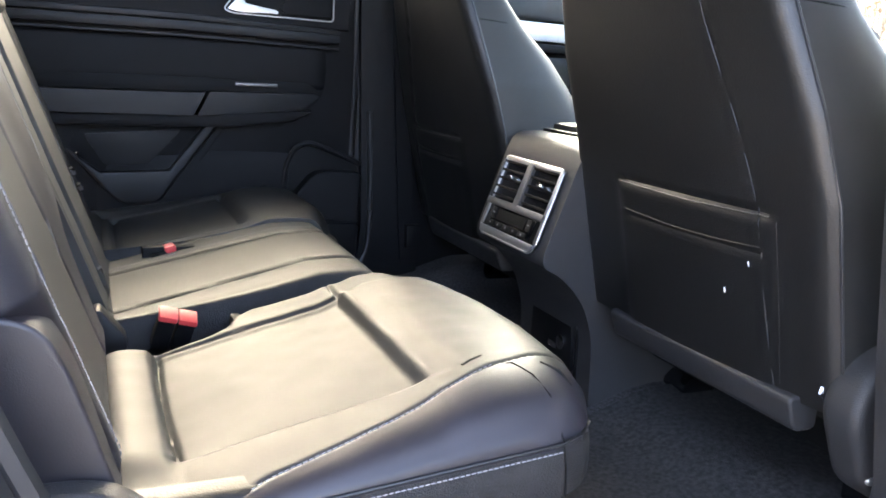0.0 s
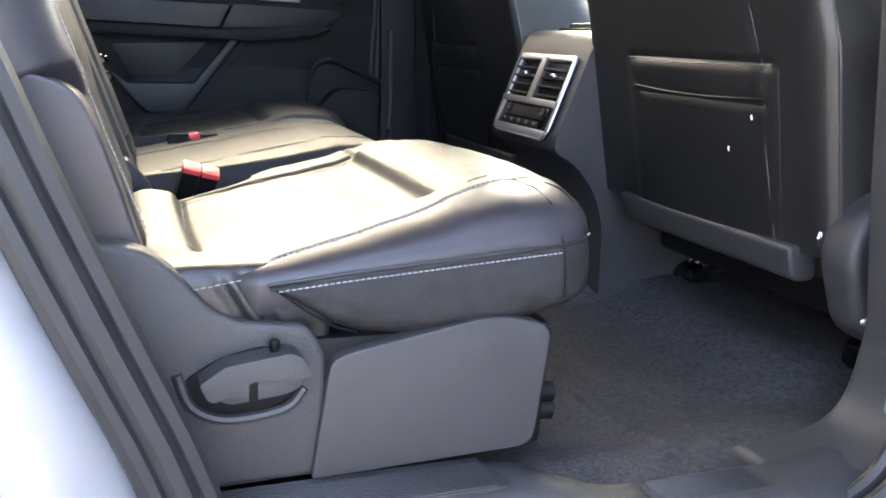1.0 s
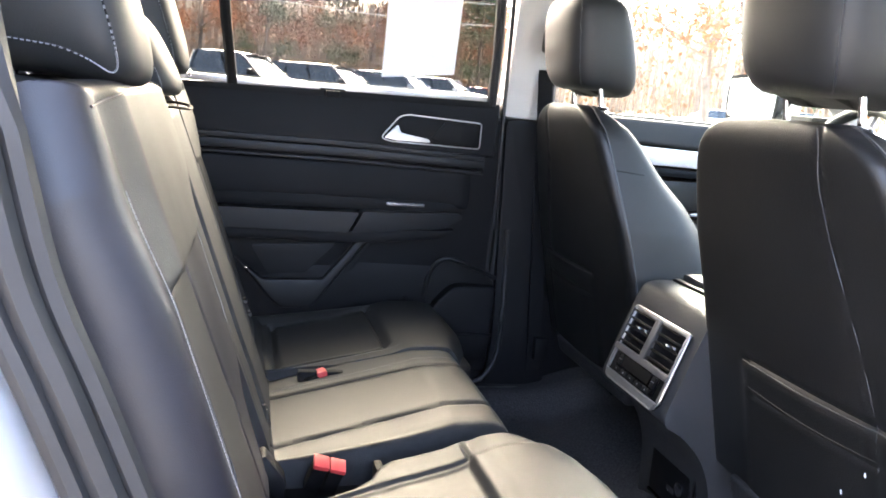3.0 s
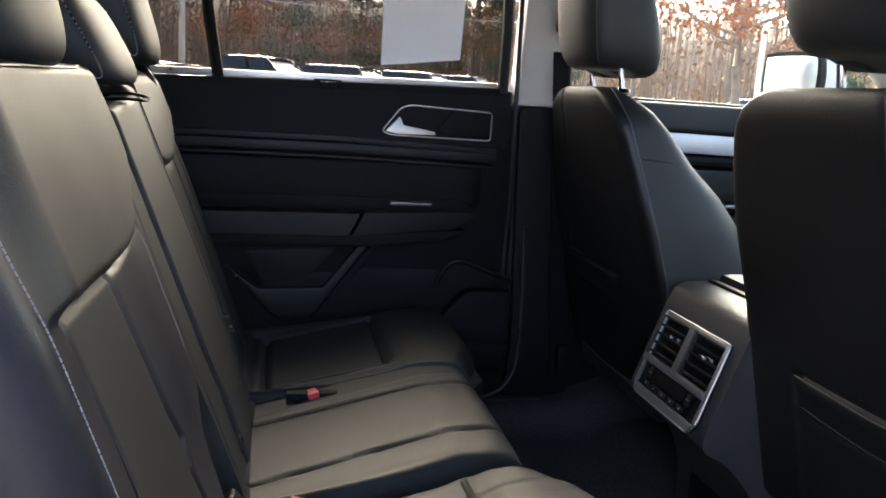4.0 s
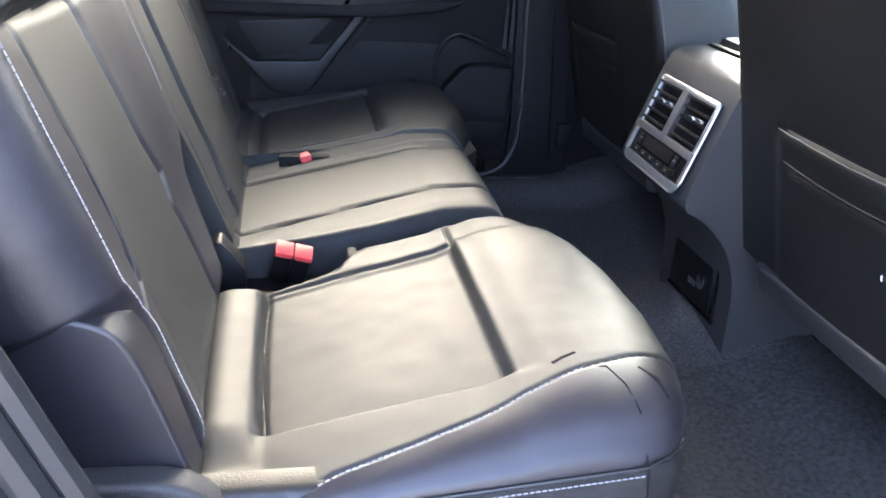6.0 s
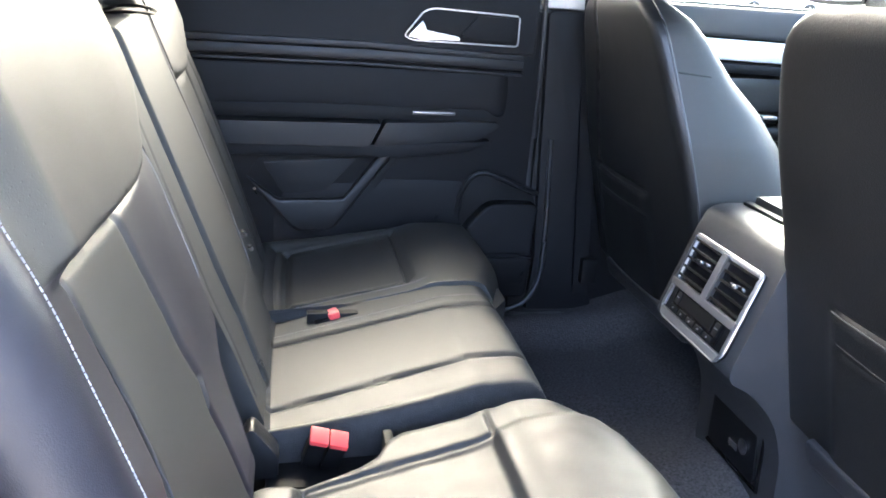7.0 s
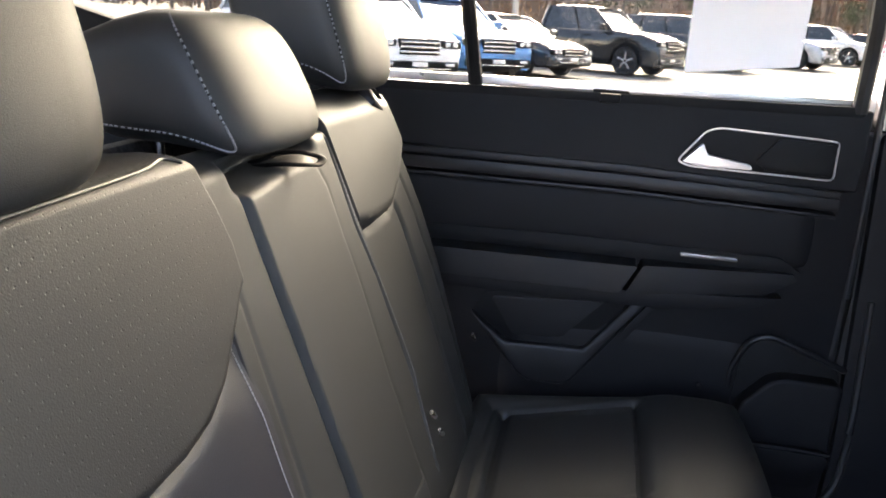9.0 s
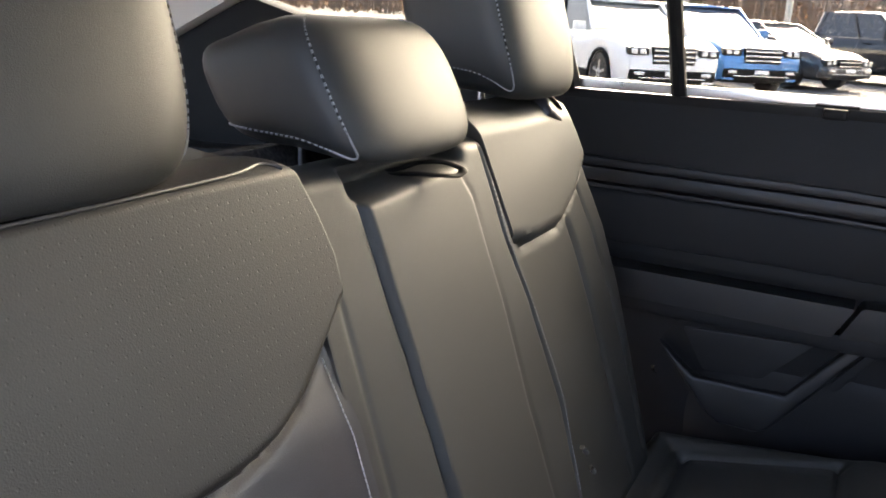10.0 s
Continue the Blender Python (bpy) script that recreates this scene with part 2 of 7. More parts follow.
class Pad:
    """An upholstered pad: a rounded slab in a frame of its own (origin, axes u and v, n out of it), swelling from its edge to its
    full height, with seams pressed into it and raised or sunken panels."""

    def __init__(self, origin, u, v, half, height, radius, squircle=0.25, seams=(), panels=(), shape=None, warp=None, power=2.2, radii=None):
        self.o, self.u, self.v = Vector(origin), Vector(u).normalized(), Vector(v).normalized()
        self.n = self.u.cross(self.v).normalized()
        self.hu, self.hv = half
        self.height, self.radius, self.k = height, radius, squircle
        self.radii = radii or (radius, radius, radius, radius)      # left, right, bottom, top
        self.seams, self.panels, self.shape, self.warp, self.power = seams, panels, shape, warp, power

    def lift(self, a, b, U, V):
        r = self.radii
        d = min((1 + a) * self.hu / r[0], (1 - a) * self.hu / r[1], (1 + b) * self.hv / r[2], (1 - b) * self.hv / r[3])
        t = min(1.0, max(0.0, d))
        h = self.height * (1 - (1 - t) ** self.power) ** (1 / self.power)
        for pts, width, depth in self.seams:
            s = line_dist((U, V), pts)
            if s < width * 3:
                h -= depth * math.exp(-((s / width) ** 2)) * min(1, t * 2)
        for fn, amount in self.panels:
            h += amount * fn(U, V) * t
        if self.shape:
            h += self.shape(U, V) * t
        return h

    def spot(self, a, b):
        x, y = a * math.sqrt(max(0, 1 - self.k * b * b / 2)), b * math.sqrt(max(0, 1 - self.k * a * a / 2))
        U, V = x * self.hu, y * self.hv
        h = self.lift(a, b, U, V)
        if self.warp:
            U, V = self.warp(U, V)
        return self.o + self.u * U + self.v * V + self.n * h, U, V

    def on(self, U, V, out=0.001):
        """The place on the pad over (U, V)."""
        a, b = U / self.hu, V / self.hv
        h = self.lift(a, b, U, V)
        if self.warp:
            U, V = self.warp(U, V)
        return self.o + self.u * U + self.v * V + self.n * (h + out)

    def mesh(self, nu=60, nv=60, thick=0.05):
        def grid(n):
            return [math.sin(math.pi / 2 * (2 * i / n - 1)) * 0.45 + (2 * i / n - 1) * 0.55 for i in range(n + 1)]
        bm = bmesh.new()
        uvl = bm.loops.layers.uv.new("UVMap")
        A, B = grid(nu), grid(nv)
        rows, flat = [], {}
        for b in B:
            row = []
            for a in A:
                p, U, V = self.spot(a, b)
                vert = bm.verts.new(p)
                flat[vert] = (U, V)
                row.append(vert)
            rows.append(row)
        for j in range(nv):
            for i in range(nu):
                f = bm.faces.new((rows[j][i], rows[j][i + 1], rows[j + 1][i + 1], rows[j + 1][i]))
                for lp in f.loops:
                    lp[uvl].uv = flat[lp.vert]
        ring = rows[0][:] + [r[-1] for r in rows[1:]] + rows[-1][-2::-1] + [r[0] for r in rows[-2:0:-1]]
        back = [bm.verts.new(v.co - self.n * thick) for v in ring]
        for i in range(len(ring)):
            j = (i + 1) % len(ring)
            bm.faces.new((ring[j], ring[i], back[i], back[j]))
        bm.faces.new(back)
        return bm


def between(left, right, hu, cy, slope=1.0, zc=0.0):
    """For a pad whose sides follow two lines (tables of height and place across): its warp, and the pad's (U, V) for a place and height."""
    def edges(V):
        z = zc + V * slope
        return interp_line(left, z) - cy, interp_line(right, z) - cy

    def warp(U, V):
        a, b = edges(V)
        return a + (b - a) * (U + hu) / (2 * hu), V

    def uv(y, z):
        V = (z - zc) / slope
        a, b = edges(V)
        return ((y - cy - a) / (b - a) * 2 - 1) * hu, V
    return warp, uv


def interp_line(table, x):
    if x <= table[0][0]:
        return table[0][1]
    for (a, p), (b, q) in zip(table, table[1:]):
        if x <= b:
            return p + (q - p) * (x - a) / (b - a)
    return table[-1][1]


def inside(x0, x1, y0, y1, soft=0.008):
    return lambda u, v: step(x0 - soft, x0 + soft, u) * (1 - step(x1 - soft, x1 + soft, u)) * step(y0 - soft, y0 + soft, v) * (1 - step(y1 - soft, y1 + soft, v))


def stitches(pad, pts, gap=0.006, length=0.0042, wide=0.0011, out=0.0006):
    """A row of thread stitches laid along a line on a pad."""
    bm = bmesh.new()
    line = [Vector(p) for p in pts]
    for a, b in zip(line, line[1:]):
        n = max(1, int((b - a).length / gap))
        for i in range(n):
            c = a.lerp(b, (i + 0.5) / n)
            d = (b - a).normalized() * length / 2
            p, q = pad.on(*(c - d), out), pad.on(*(c + d), out)
            t = (q - p).normalized()
            s = t.cross(pad.n).normalized() * wide / 2
            w = pad.n * wide * 0.6
            vs = [bm.verts.new(x) for x in (p - s, p + s, q + s, q - s, p - s * 0.3 + w, p + s * 0.3 + w, q + s * 0.3 + w, q - s * 0.3 + w)]
            for f in ((4, 5, 6, 7), (0, 4, 7, 3), (1, 2, 6, 5), (0, 1, 5, 4), (3, 7, 6, 2)):
                bm.faces.new([vs[k] for k in f])
    return bm


def piping(pad, pts, r=0.0016, out=0.0004, n=6):
    return tube([pad.on(p[0], p[1], out) for p in smooth_line([Vector((x, y, 0)) for x, y in pts], n)], r, 6)


# ---- car shell: floor, sills, pillars, roof ----
FLOOR, BELT = 0.60, 1.432
GROUND, SLOPE = 0.05, 0.015


def sheet(x0, x1, y0, y1, z, nx, ny, wave):
    bm = bmesh.new()
    rows = [[bm.verts.new((x0 + (x1 - x0) * i / nx, y0 + (y1 - y0) * j / ny, z + wave(x0 + (x1 - x0) * i / nx, y0 + (y1 - y0) * j / ny))) for i in range(nx + 1)] for j in range(ny + 1)]
    for j in range(ny):
        for i in range(nx):
            bm.faces.new((rows[j][i], rows[j][i + 1], rows[j + 1][i + 1], rows[j + 1][i]))
    return bm


def carpet_height(x, y):
    tunnel = 0.05 * math.exp(-(((y - 0.70) / 0.16) ** 2))
    front = 0.045 * step(0.66, 0.86, x) * step(0.02, 0.15, y)
    ends = 0.022 * (1 - step(-0.02, 0.10, y)) + 0.05 * step(1.28, 1.40, y)
    return tunnel + front + ends + 0.004 * noise.noise((x * 9, y * 9, 0))


def sheet_mat():
    """The mat of the footwell: a thin pad with a soft rear edge that runs across the car."""
    def rise(x, y):
        e = 0.462 + 0.010 * math.sin(y * 9 + 0.6)
        return carpet_height(x, y) + 0.014 * step(e - 0.008, e + 0.014, x) - 0.006 + 0.002 * noise.noise((x * 30, y * 30, 3))
    return sheet(0.44, 1.0, -0.11, 0.52, FLOOR, 90, 80, rise)


setting("floor", sheet(-0.45, 2.0, -0.14, 1.47, FLOOR, 120, 80, carpet_height), CARPET, "worn charcoal carpet on the car floor", "carpet")
setting("floor_mat", sheet_mat(), MAT, "dark carpet mat lying in the near footwell", "mat")


def sill(side, y_edge, name):
    """A door sill trim lofted along the car: its inner edge follows the carpet and swings outwards at the footwell."""
    bm = bmesh.new()
    rows = []
    for k in range(101):
        x = -0.5 + 2.5 * k / 100 if k < 20 or k > 80 else 0.0 + 1.0 * (k - 20) / 60
        yi = interp_line(y_edge, x)
        prof = [(0.0, 0.585), (0.0, 0.634), (0.004, 0.642), (0.012, 0.648), (0.035, 0.650), (0.068, 0.647), (0.082, 0.638), (0.094, 0.626), (0.125, 0.617), (0.136, 0.610), (0.140, 0.560), (0.140, 0.40), (0.02, 0.40)]
        rows.append([bm.verts.new((x, yi + side * d, z)) for d, z in prof])
    n = len(rows[0])
    for A, B in zip(rows, rows[1:]):
        for q in range(n):
            bm.faces.new((A[q], A[(q + 1) % n], B[(q + 1) % n], B[q]))
    bm.faces.new(rows[0])
    bm.faces.new(rows[-1][::-1])
    return setting(name, bm, PLASTIC, "black grained plastic door sill trim", "sill")


sill_near = sill(-1, [(-0.5, -0.012), (0.24, -0.014), (0.262, -0.022), (0.29, -0.050), (0.315, -0.080), (0.34, -0.092), (0.40, -0.095), (0.56, -0.095), (0.62, -0.082), (0.69, -0.052), (0.76, -0.030), (2.0, -0.03)], "door_sill_near")
sill_far = sill(1, [(-0.5, 1.385), (2.0, 1.385)], "door_sill_far")


def tread(x0, x1, y0, y1, z, parent, ribs):
    frame_bm = prism(rounded([(x0, y0), (x1, y0), (x1 - 0.012, y1), (x0, y1)], 0.01), "z", z - 0.004, z + 0.003, 0.0015)
    part("tread_plate", frame_bm, PLASTIC, parent, "ribbed black scuff plate")
    for i in range(ribs):
        y = y0 + (y1 - y0) * (i + 0.7) / (ribs + 0.4)
        part("tread_rib", box(x0 + 0.008, x1 - 0.016, y - 0.0012, y + 0.0012, z + 0.002, z + 0.0055, 0.0008, 1), PLASTIC, parent)


tread(-0.06, 0.240, -0.083, -0.022, 0.649, sill_near, 14)
tread(0.362, 0.512, -0.160, -0.116, 0.6495, sill_near, 12)

# roof, headliner and the tail of the car
def roof_z(x):
    return interp_line([(-1.9, 1.82), (-1.2, 1.92), (-0.3, 1.955), (0.6, 1.945), (1.15, 1.875)], x)


def roof_slab(x0, x1, y0, y1, dz0, dz1, n=8):
    bm = bmesh.new()
    lo, hi = [], []
    for i in range(n + 1):
        x = x0 + (x1 - x0) * i / n
        lo.append([bm.verts.new((x, y, roof_z(x) + dz0)) for y in (y0, y1)])
        hi.append([bm.verts.new((x, y, roof_z(x) + dz1)) for y in (y0, y1)])
    for i in range(n):
        bm.faces.new((lo[i][0], lo[i + 1][0], lo[i + 1][1], lo[i][1]))
        bm.faces.new((hi[i][0], hi[i][1], hi[i + 1][1], hi[i + 1][0]))
        for k in (0, 1):
            bm.faces.new((lo[i][k], lo[i + 1][k], hi[i + 1][k], hi[i][k]))
    bm.faces.new((lo[0][0], lo[0][1], hi[0][1], hi[0][0]))
    bm.faces.new((lo[n][0], lo[n][1], hi[n][1], hi[n][0]))
    return bm


SR = (-0.02, 0.95, 0.16, 1.28)          # extent of the unseen roof opening, added to let skylight into the cabin
for name, d0, d1, mat, text in (("ceiling", -0.02, 0.01, BEIGE, "light grey fabric headliner"), ("roof", 0.014, 0.035, SILVER, "silver painted car roof")):
    w = 0.0 if name == "ceiling" else 0.10
    ob = join(roof_slab(-1.9, SR[0], -0.06 - w, 1.50 + w, d0, d1), roof_slab(SR[1], 1.15, -0.06 - w, 1.50 + w, d0, d1), roof_slab(SR[0], SR[1], -0.06 - w, SR[2], d0, d1), roof_slab(SR[0], SR[1], SR[3], 1.50 + w, d0, d1))
    setting(name, ob, mat, text, name if name == "roof" else "headliner", False)
setting("added_roof_window", roof_slab(SR[0] + 0.002, SR[1] - 0.002, SR[2] + 0.002, SR[3] - 0.002, 0.022, 0.028), ADDED_ROOFGLASS, "unseen tinted glass roof panel added to let in skylight", "roof window", False)


def lean(y, z, inward):
    """The tumblehome of the car's flanks: the sides lean in above the belt."""
    return y - inward * max(0.0, z - BELT) * 0.22


# far B pillar: black below, light cloth above
pill = thing("pillar_far", (0.6, 1.47, FLOOR), "door pillar trim, black plastic below and light grey cloth above", "pillar", kind="structure")
part("lower_trim", prism(rounded([(0.545, 0.62), (0.735, 0.62), (0.70, 0.80), (0.665, 1.405), (0.535, 1.405), (0.555, 0.80)], 0.02), "y", 1.445, 1.53, 0.012), DOOR, pill, "black plastic lower trim")
up = prism(rounded([(0.530, 1.408), (0.655, 1.408), (0.61, 1.95), (0.515, 1.95)], 0.01), "y", 1.452, 1.53, 0.014)
for v in up.verts:
    v.co.y = lean(v.co.y, v.co.z, 1)
part("upper_trim", up, BEIGE, pill, "light grey cloth-covered upper trim")
part("door_edge", tube([(0.528, 1.452, 0.70), (0.532, 1.452, 1.1), (0.526, 1.452, 1.43), (0.508, 1.40, 1.7), (0.49, 1.35, 1.93)], 0.006, 8), RUBBER, pill, "black rubber door seal")
part("door_edge", tube(smooth_line([(0.40, 1.415, 0.652), (0.50, 1.428, 0.66), (0.555, 1.435, 0.70), (0.578, 1.440, 0.80), (0.570, 1.445, 1.1)], 6), 0.007, 8), RUBBER, pill)
part("pillar_core", box(0.48, 0.74, 1.492, 1.534, 0.60, 1.40, 0.0), DARK, pill)
part("pillar_seal", box(0.500, 0.562, 1.462, 1.492, 0.62, 1.405, 0.003), RUBBER, pill)
belt = thing("seat_belt_far", (0.66, 1.44, FLOOR), "dark seat belt hanging on the door pillar", "seat belt")
part("webbing", prism([(0.665, 0.70), (0.705, 0.70), (0.640, 1.60), (0.600, 1.60)], "y", 1.425, 1.428, 0.0), WEB, belt)
part("guide", box(0.60, 0.67, 1.375, 1.42, 1.585, 1.655, 0.012, 3), GLOSS, belt, "black plastic upper belt guide")
part("stop_button", revolve([(0.004, -0.006), (0.010, -0.004), (0.011, 0.003), (0.004, 0.005)], (0.652, 1.42, 1.245), (0, 1, 0), 16), DARK, belt)
part("anchor", box(0.675, 0.715, 1.405, 1.43, 0.735, 0.80, 0.006), DARK, belt)

# near B pillar with its seals and the foot of the opening
pn = thing("pillar_near", (0.68, -0.08, FLOOR), "black plastic door pillar trim with rubber seals", "pillar", kind="structure")
part("lower_trim", prism(rounded([(0.712, 0.62), (0.88, 0.60), (0.86, 1.40), (0.585, 1.40), (0.645, 1.14), (0.676, 0.95), (0.714, 0.76)], 0.02), "y", -0.10, -0.05, 0.015), PLASTIC, pn)
part("upper_trim", prism([(0.588, 1.404), (0.76, 1.404), (0.70, 1.93), (0.52, 1.93)], "y", -0.09, -0.02, 0.01), BEIGE, pn)
part("foot_trim", prism([(p.x, p.y) for p in smooth_line([Vector((x, z, 0)) for x, z in ((0.54, 0.641), (0.60, 0.645), (0.650, 0.652), (0.685, 0.668), (0.704, 0.700), (0.713, 0.76), (0.714, 0.82))], 5)] + [(0.88, 0.82), (0.88, 0.60), (0.54, 0.60)], "y", -0.150, -0.045, 0.014, 3), PLASTIC, pn)
for dy, r in ((-0.168, 0.010), (-0.192, 0.011)):
    part("seal", tube(smooth_line([(0.20, dy, 0.600), (0.46, dy, 0.612), (0.557, dy, 0.620), (0.604, dy, 0.634), (0.638, dy, 0.662), (0.658, dy, 0.72), (0.660, dy, 0.79), (0.640, dy, 0.96), (0.618, dy, 1.13), (0.585, dy, 1.32), (0.565, dy, 1.42), (0.53, dy + 0.06, 1.75), (0.50, dy + 0.09, 1.9)], 6), r, 8), RUBBER, pn)
part("body_flange", prism([(0.70, 0.45), (0.9, 0.45), (0.9, 1.42), (0.60, 1.42), (0.655, 1.13), (0.680, 0.96), (0.700, 0.78)], "y", -0.225, -0.105, 0.006), SILVER, pn, "silver painted outer pillar")

# rear edge of the near door opening: seal, inner trim and the silver rear quarter
EDGE = [(-0.02, 0.610), (-0.045, 0.66), (-0.078, 0.75), (-0.118, 0.845), (-0.165, 0.96), (-0.21, 1.08), (-0.26, 1.21), (-0.295, 1.30), (-0.325, 1.43), (-0.38, 1.65), (-0.46, 1.86)]
qp = thing("rear_quarter_near", (-0.6, -0.12, 0.4), "silver rear quarter of the car beside the open door", "car body", kind="structure")
for off, dy, r in ((0.002, -0.105, 0.012), (-0.016, -0.118, 0.014), (-0.034, -0.128, 0.010)):
    part("seal", tube([(p.x + off, lean(dy, p.y, -1), p.y) for p in smooth_line([Vector((x, z, 0)) for x, z in EDGE], 5)], r, 8), RUBBER, qp, "black rubber door seal")


def quarter(y0, bulge, x_off, x_back, z0, z1, nx=24, nz=40):
    """The curved outer skin behind the opening, with its swelling over the wheel."""
    line = smooth_line([Vector((x, z, 0)) for x, z in [(0.03, 0.42)] + EDGE], 8)
    def edge(z):
        for a, b in zip(line, line[1:]):
            if a.y <= z <= b.y:
                return a.x + (b.x - a.x) * (z - a.y) / max(1e-6, b.y - a.y)
        return line[0].x if z < line[0].y else line[-1].x
    bm = bmesh.new()
    rows = []
    for j in range(nz + 1):
        z = z0 + (z1 - z0) * j / nz
        xe = edge(z) + x_off
        row = []
        for i in range(nx + 1):
            t = i / nx
            x = xe + (x_back - xe) * t ** 1.4
            y = y0 - bulge * step(0, 0.5, t) * math.exp(-(((z - 0.95) / 0.42) ** 2)) - 0.03 * min(1, t * 12) + (0.015 * math.sin((z - 0.9) * 14) * step(0.1, 0.6, t) if z < 1.2 else 0)
            row.append(bm.verts.new((x, lean(y, z, -1), z)))
        rows.append(row)
    for j in range(nz):
        for i in range(nx):
            bm.faces.new((rows[j][i], rows[j][i + 1], rows[j + 1][i + 1], rows[j + 1][i]))
    bmesh.ops.solidify(bm, geom=bm.faces[:], thickness=0.004)
    return bm


part("skin", quarter(-0.120, 0.07, -0.038, -1.6, 0.44, 1.42), SILVER, qp, "silver painted body panel")
part("arch_lip", tube([(-0.62 + 0.46 * math.cos(t), -0.215, 0.42 + 0.46 * math.sin(t)) for t in (0.05 * math.pi + 0.05 * math.pi * k for k in range(18))], 0.03, 8), DARK, qp, "black plastic wheel arch lip")
wheel_near = thing("wheel_near", (-0.62, -0.15, GROUND), "black tyre on the rear wheel", "wheel")
part("tyre", revolve([(0.24, -0.11), (0.36, -0.12), (0.39, -0.08), (0.39, 0.08), (0.36, 0.12), (0.24, 0.11)], (-0.62, -0.10, GROUND + 0.39), (0, 1, 0), 40), RUBBER, wheel_near)
part("inner_trim", prism([(-0.09, 0.62), (-0.135, 0.75), (-0.19, 0.93), (-0.30, 1.25), (-0.36, 1.43), (-0.75, 1.43), (-0.75, 0.62)], "y", -0.09, -0.065, 0.008), PLASTIC, qp, "black plastic inner quarter trim")
part("window_pillar", prism([(-0.36, 1.434), (-0.50, 1.434), (-0.62, 1.93), (-0.46, 1.93)], "y", -0.075, -0.02, 0.01), BEIGE, qp, "light grey window pillar trim")
part("quarter_window", prism([(-0.50, 1.44), (-1.30, 1.46), (-1.25, 1.88), (-0.60, 1.90)], "y", -0.06, -0.055, 0.0), TINT, qp, "dark privacy glass")

# far flank behind the rear door, tailgate and third-row space
qf = thing("rear_quarter_far", (-1.0, 1.48, 0.5), "rear side trim with a dark plastic lining and light pillar", "side trim", kind="structure")
part("lining", prism([(-0.46, 0.60), (-0.46, 1.432), (-0.62, 1.445), (-0.88, 1.505), (-1.11, 1.562), (-1.34, 1.455), (-1.85, 1.25), (-1.85, 0.60)], "y", 1.42, 1.50, 0.012), DOOR, qf, "black plastic side lining")
part("window_pillar", prism(rounded([(-0.40, 1.434), (-0.58, 1.436), (-0.66, 1.93), (-0.50, 1.93)], 0.01), "y", 1.40, 1.47, 0.01), DOOR, qf, "black window pillar trim")
part("quarter_window", prism([(-0.56, 1.42), (-0.88, 1.49), (-1.12, 1.55), (-1.30, 1.90), (-0.64, 1.92)], "y", 1.462, 1.467, 0.0), TINT, qf, "dark privacy glass", False)
part("tail_pillar", prism([(-1.125, 1.560), (-1.345, 1.457), (-1.88, 1.24), (-1.88, 1.88), (-1.30, 1.90)], "y", 1.40, 1.49, 0.012), BEIGE, qf, "light grey rear pillar trim")
part("lining_step", prism(rounded([(-0.80, 0.62), (-0.80, 1.26), (-1.85, 1.20), (-1.85, 0.62)], 0.03), "y", 1.34, 1.43, 0.02), DOOR, qf, "black wheel housing trim")
tg = thing("tailgate", (-1.9, 0.72, 0.6), "closed tailgate with dark privacy glass", "tailgate", kind="structure")
part("panel", prism([(-1.86, 0.60), (-1.94, 0.60), (-1.92, 1.40), (-1.84, 1.40)], "y", -0.08, 1.52, 0.006), DOOR, tg)
part("rear_window", prism([(-1.89, 1.40), (-1.895, 1.40), (-1.84, 1.84), (-1.835, 1.84)], "y", 0.06, 1.38, 0.0), TINT, tg, "tinted rear window")
third = thing("third_row_backrest", (-1.35, 0.72, FLOOR), "black leather third-row seat back", "seat")
part("backrest", Pad((-1.30, 0.72, 1.0), (0, 1, 0), (-0.3, 0, 0.95), (0.62, 0.26), 0.09, 0.08, 0.12).mesh(30, 20, 0.08), LEATHER, third)


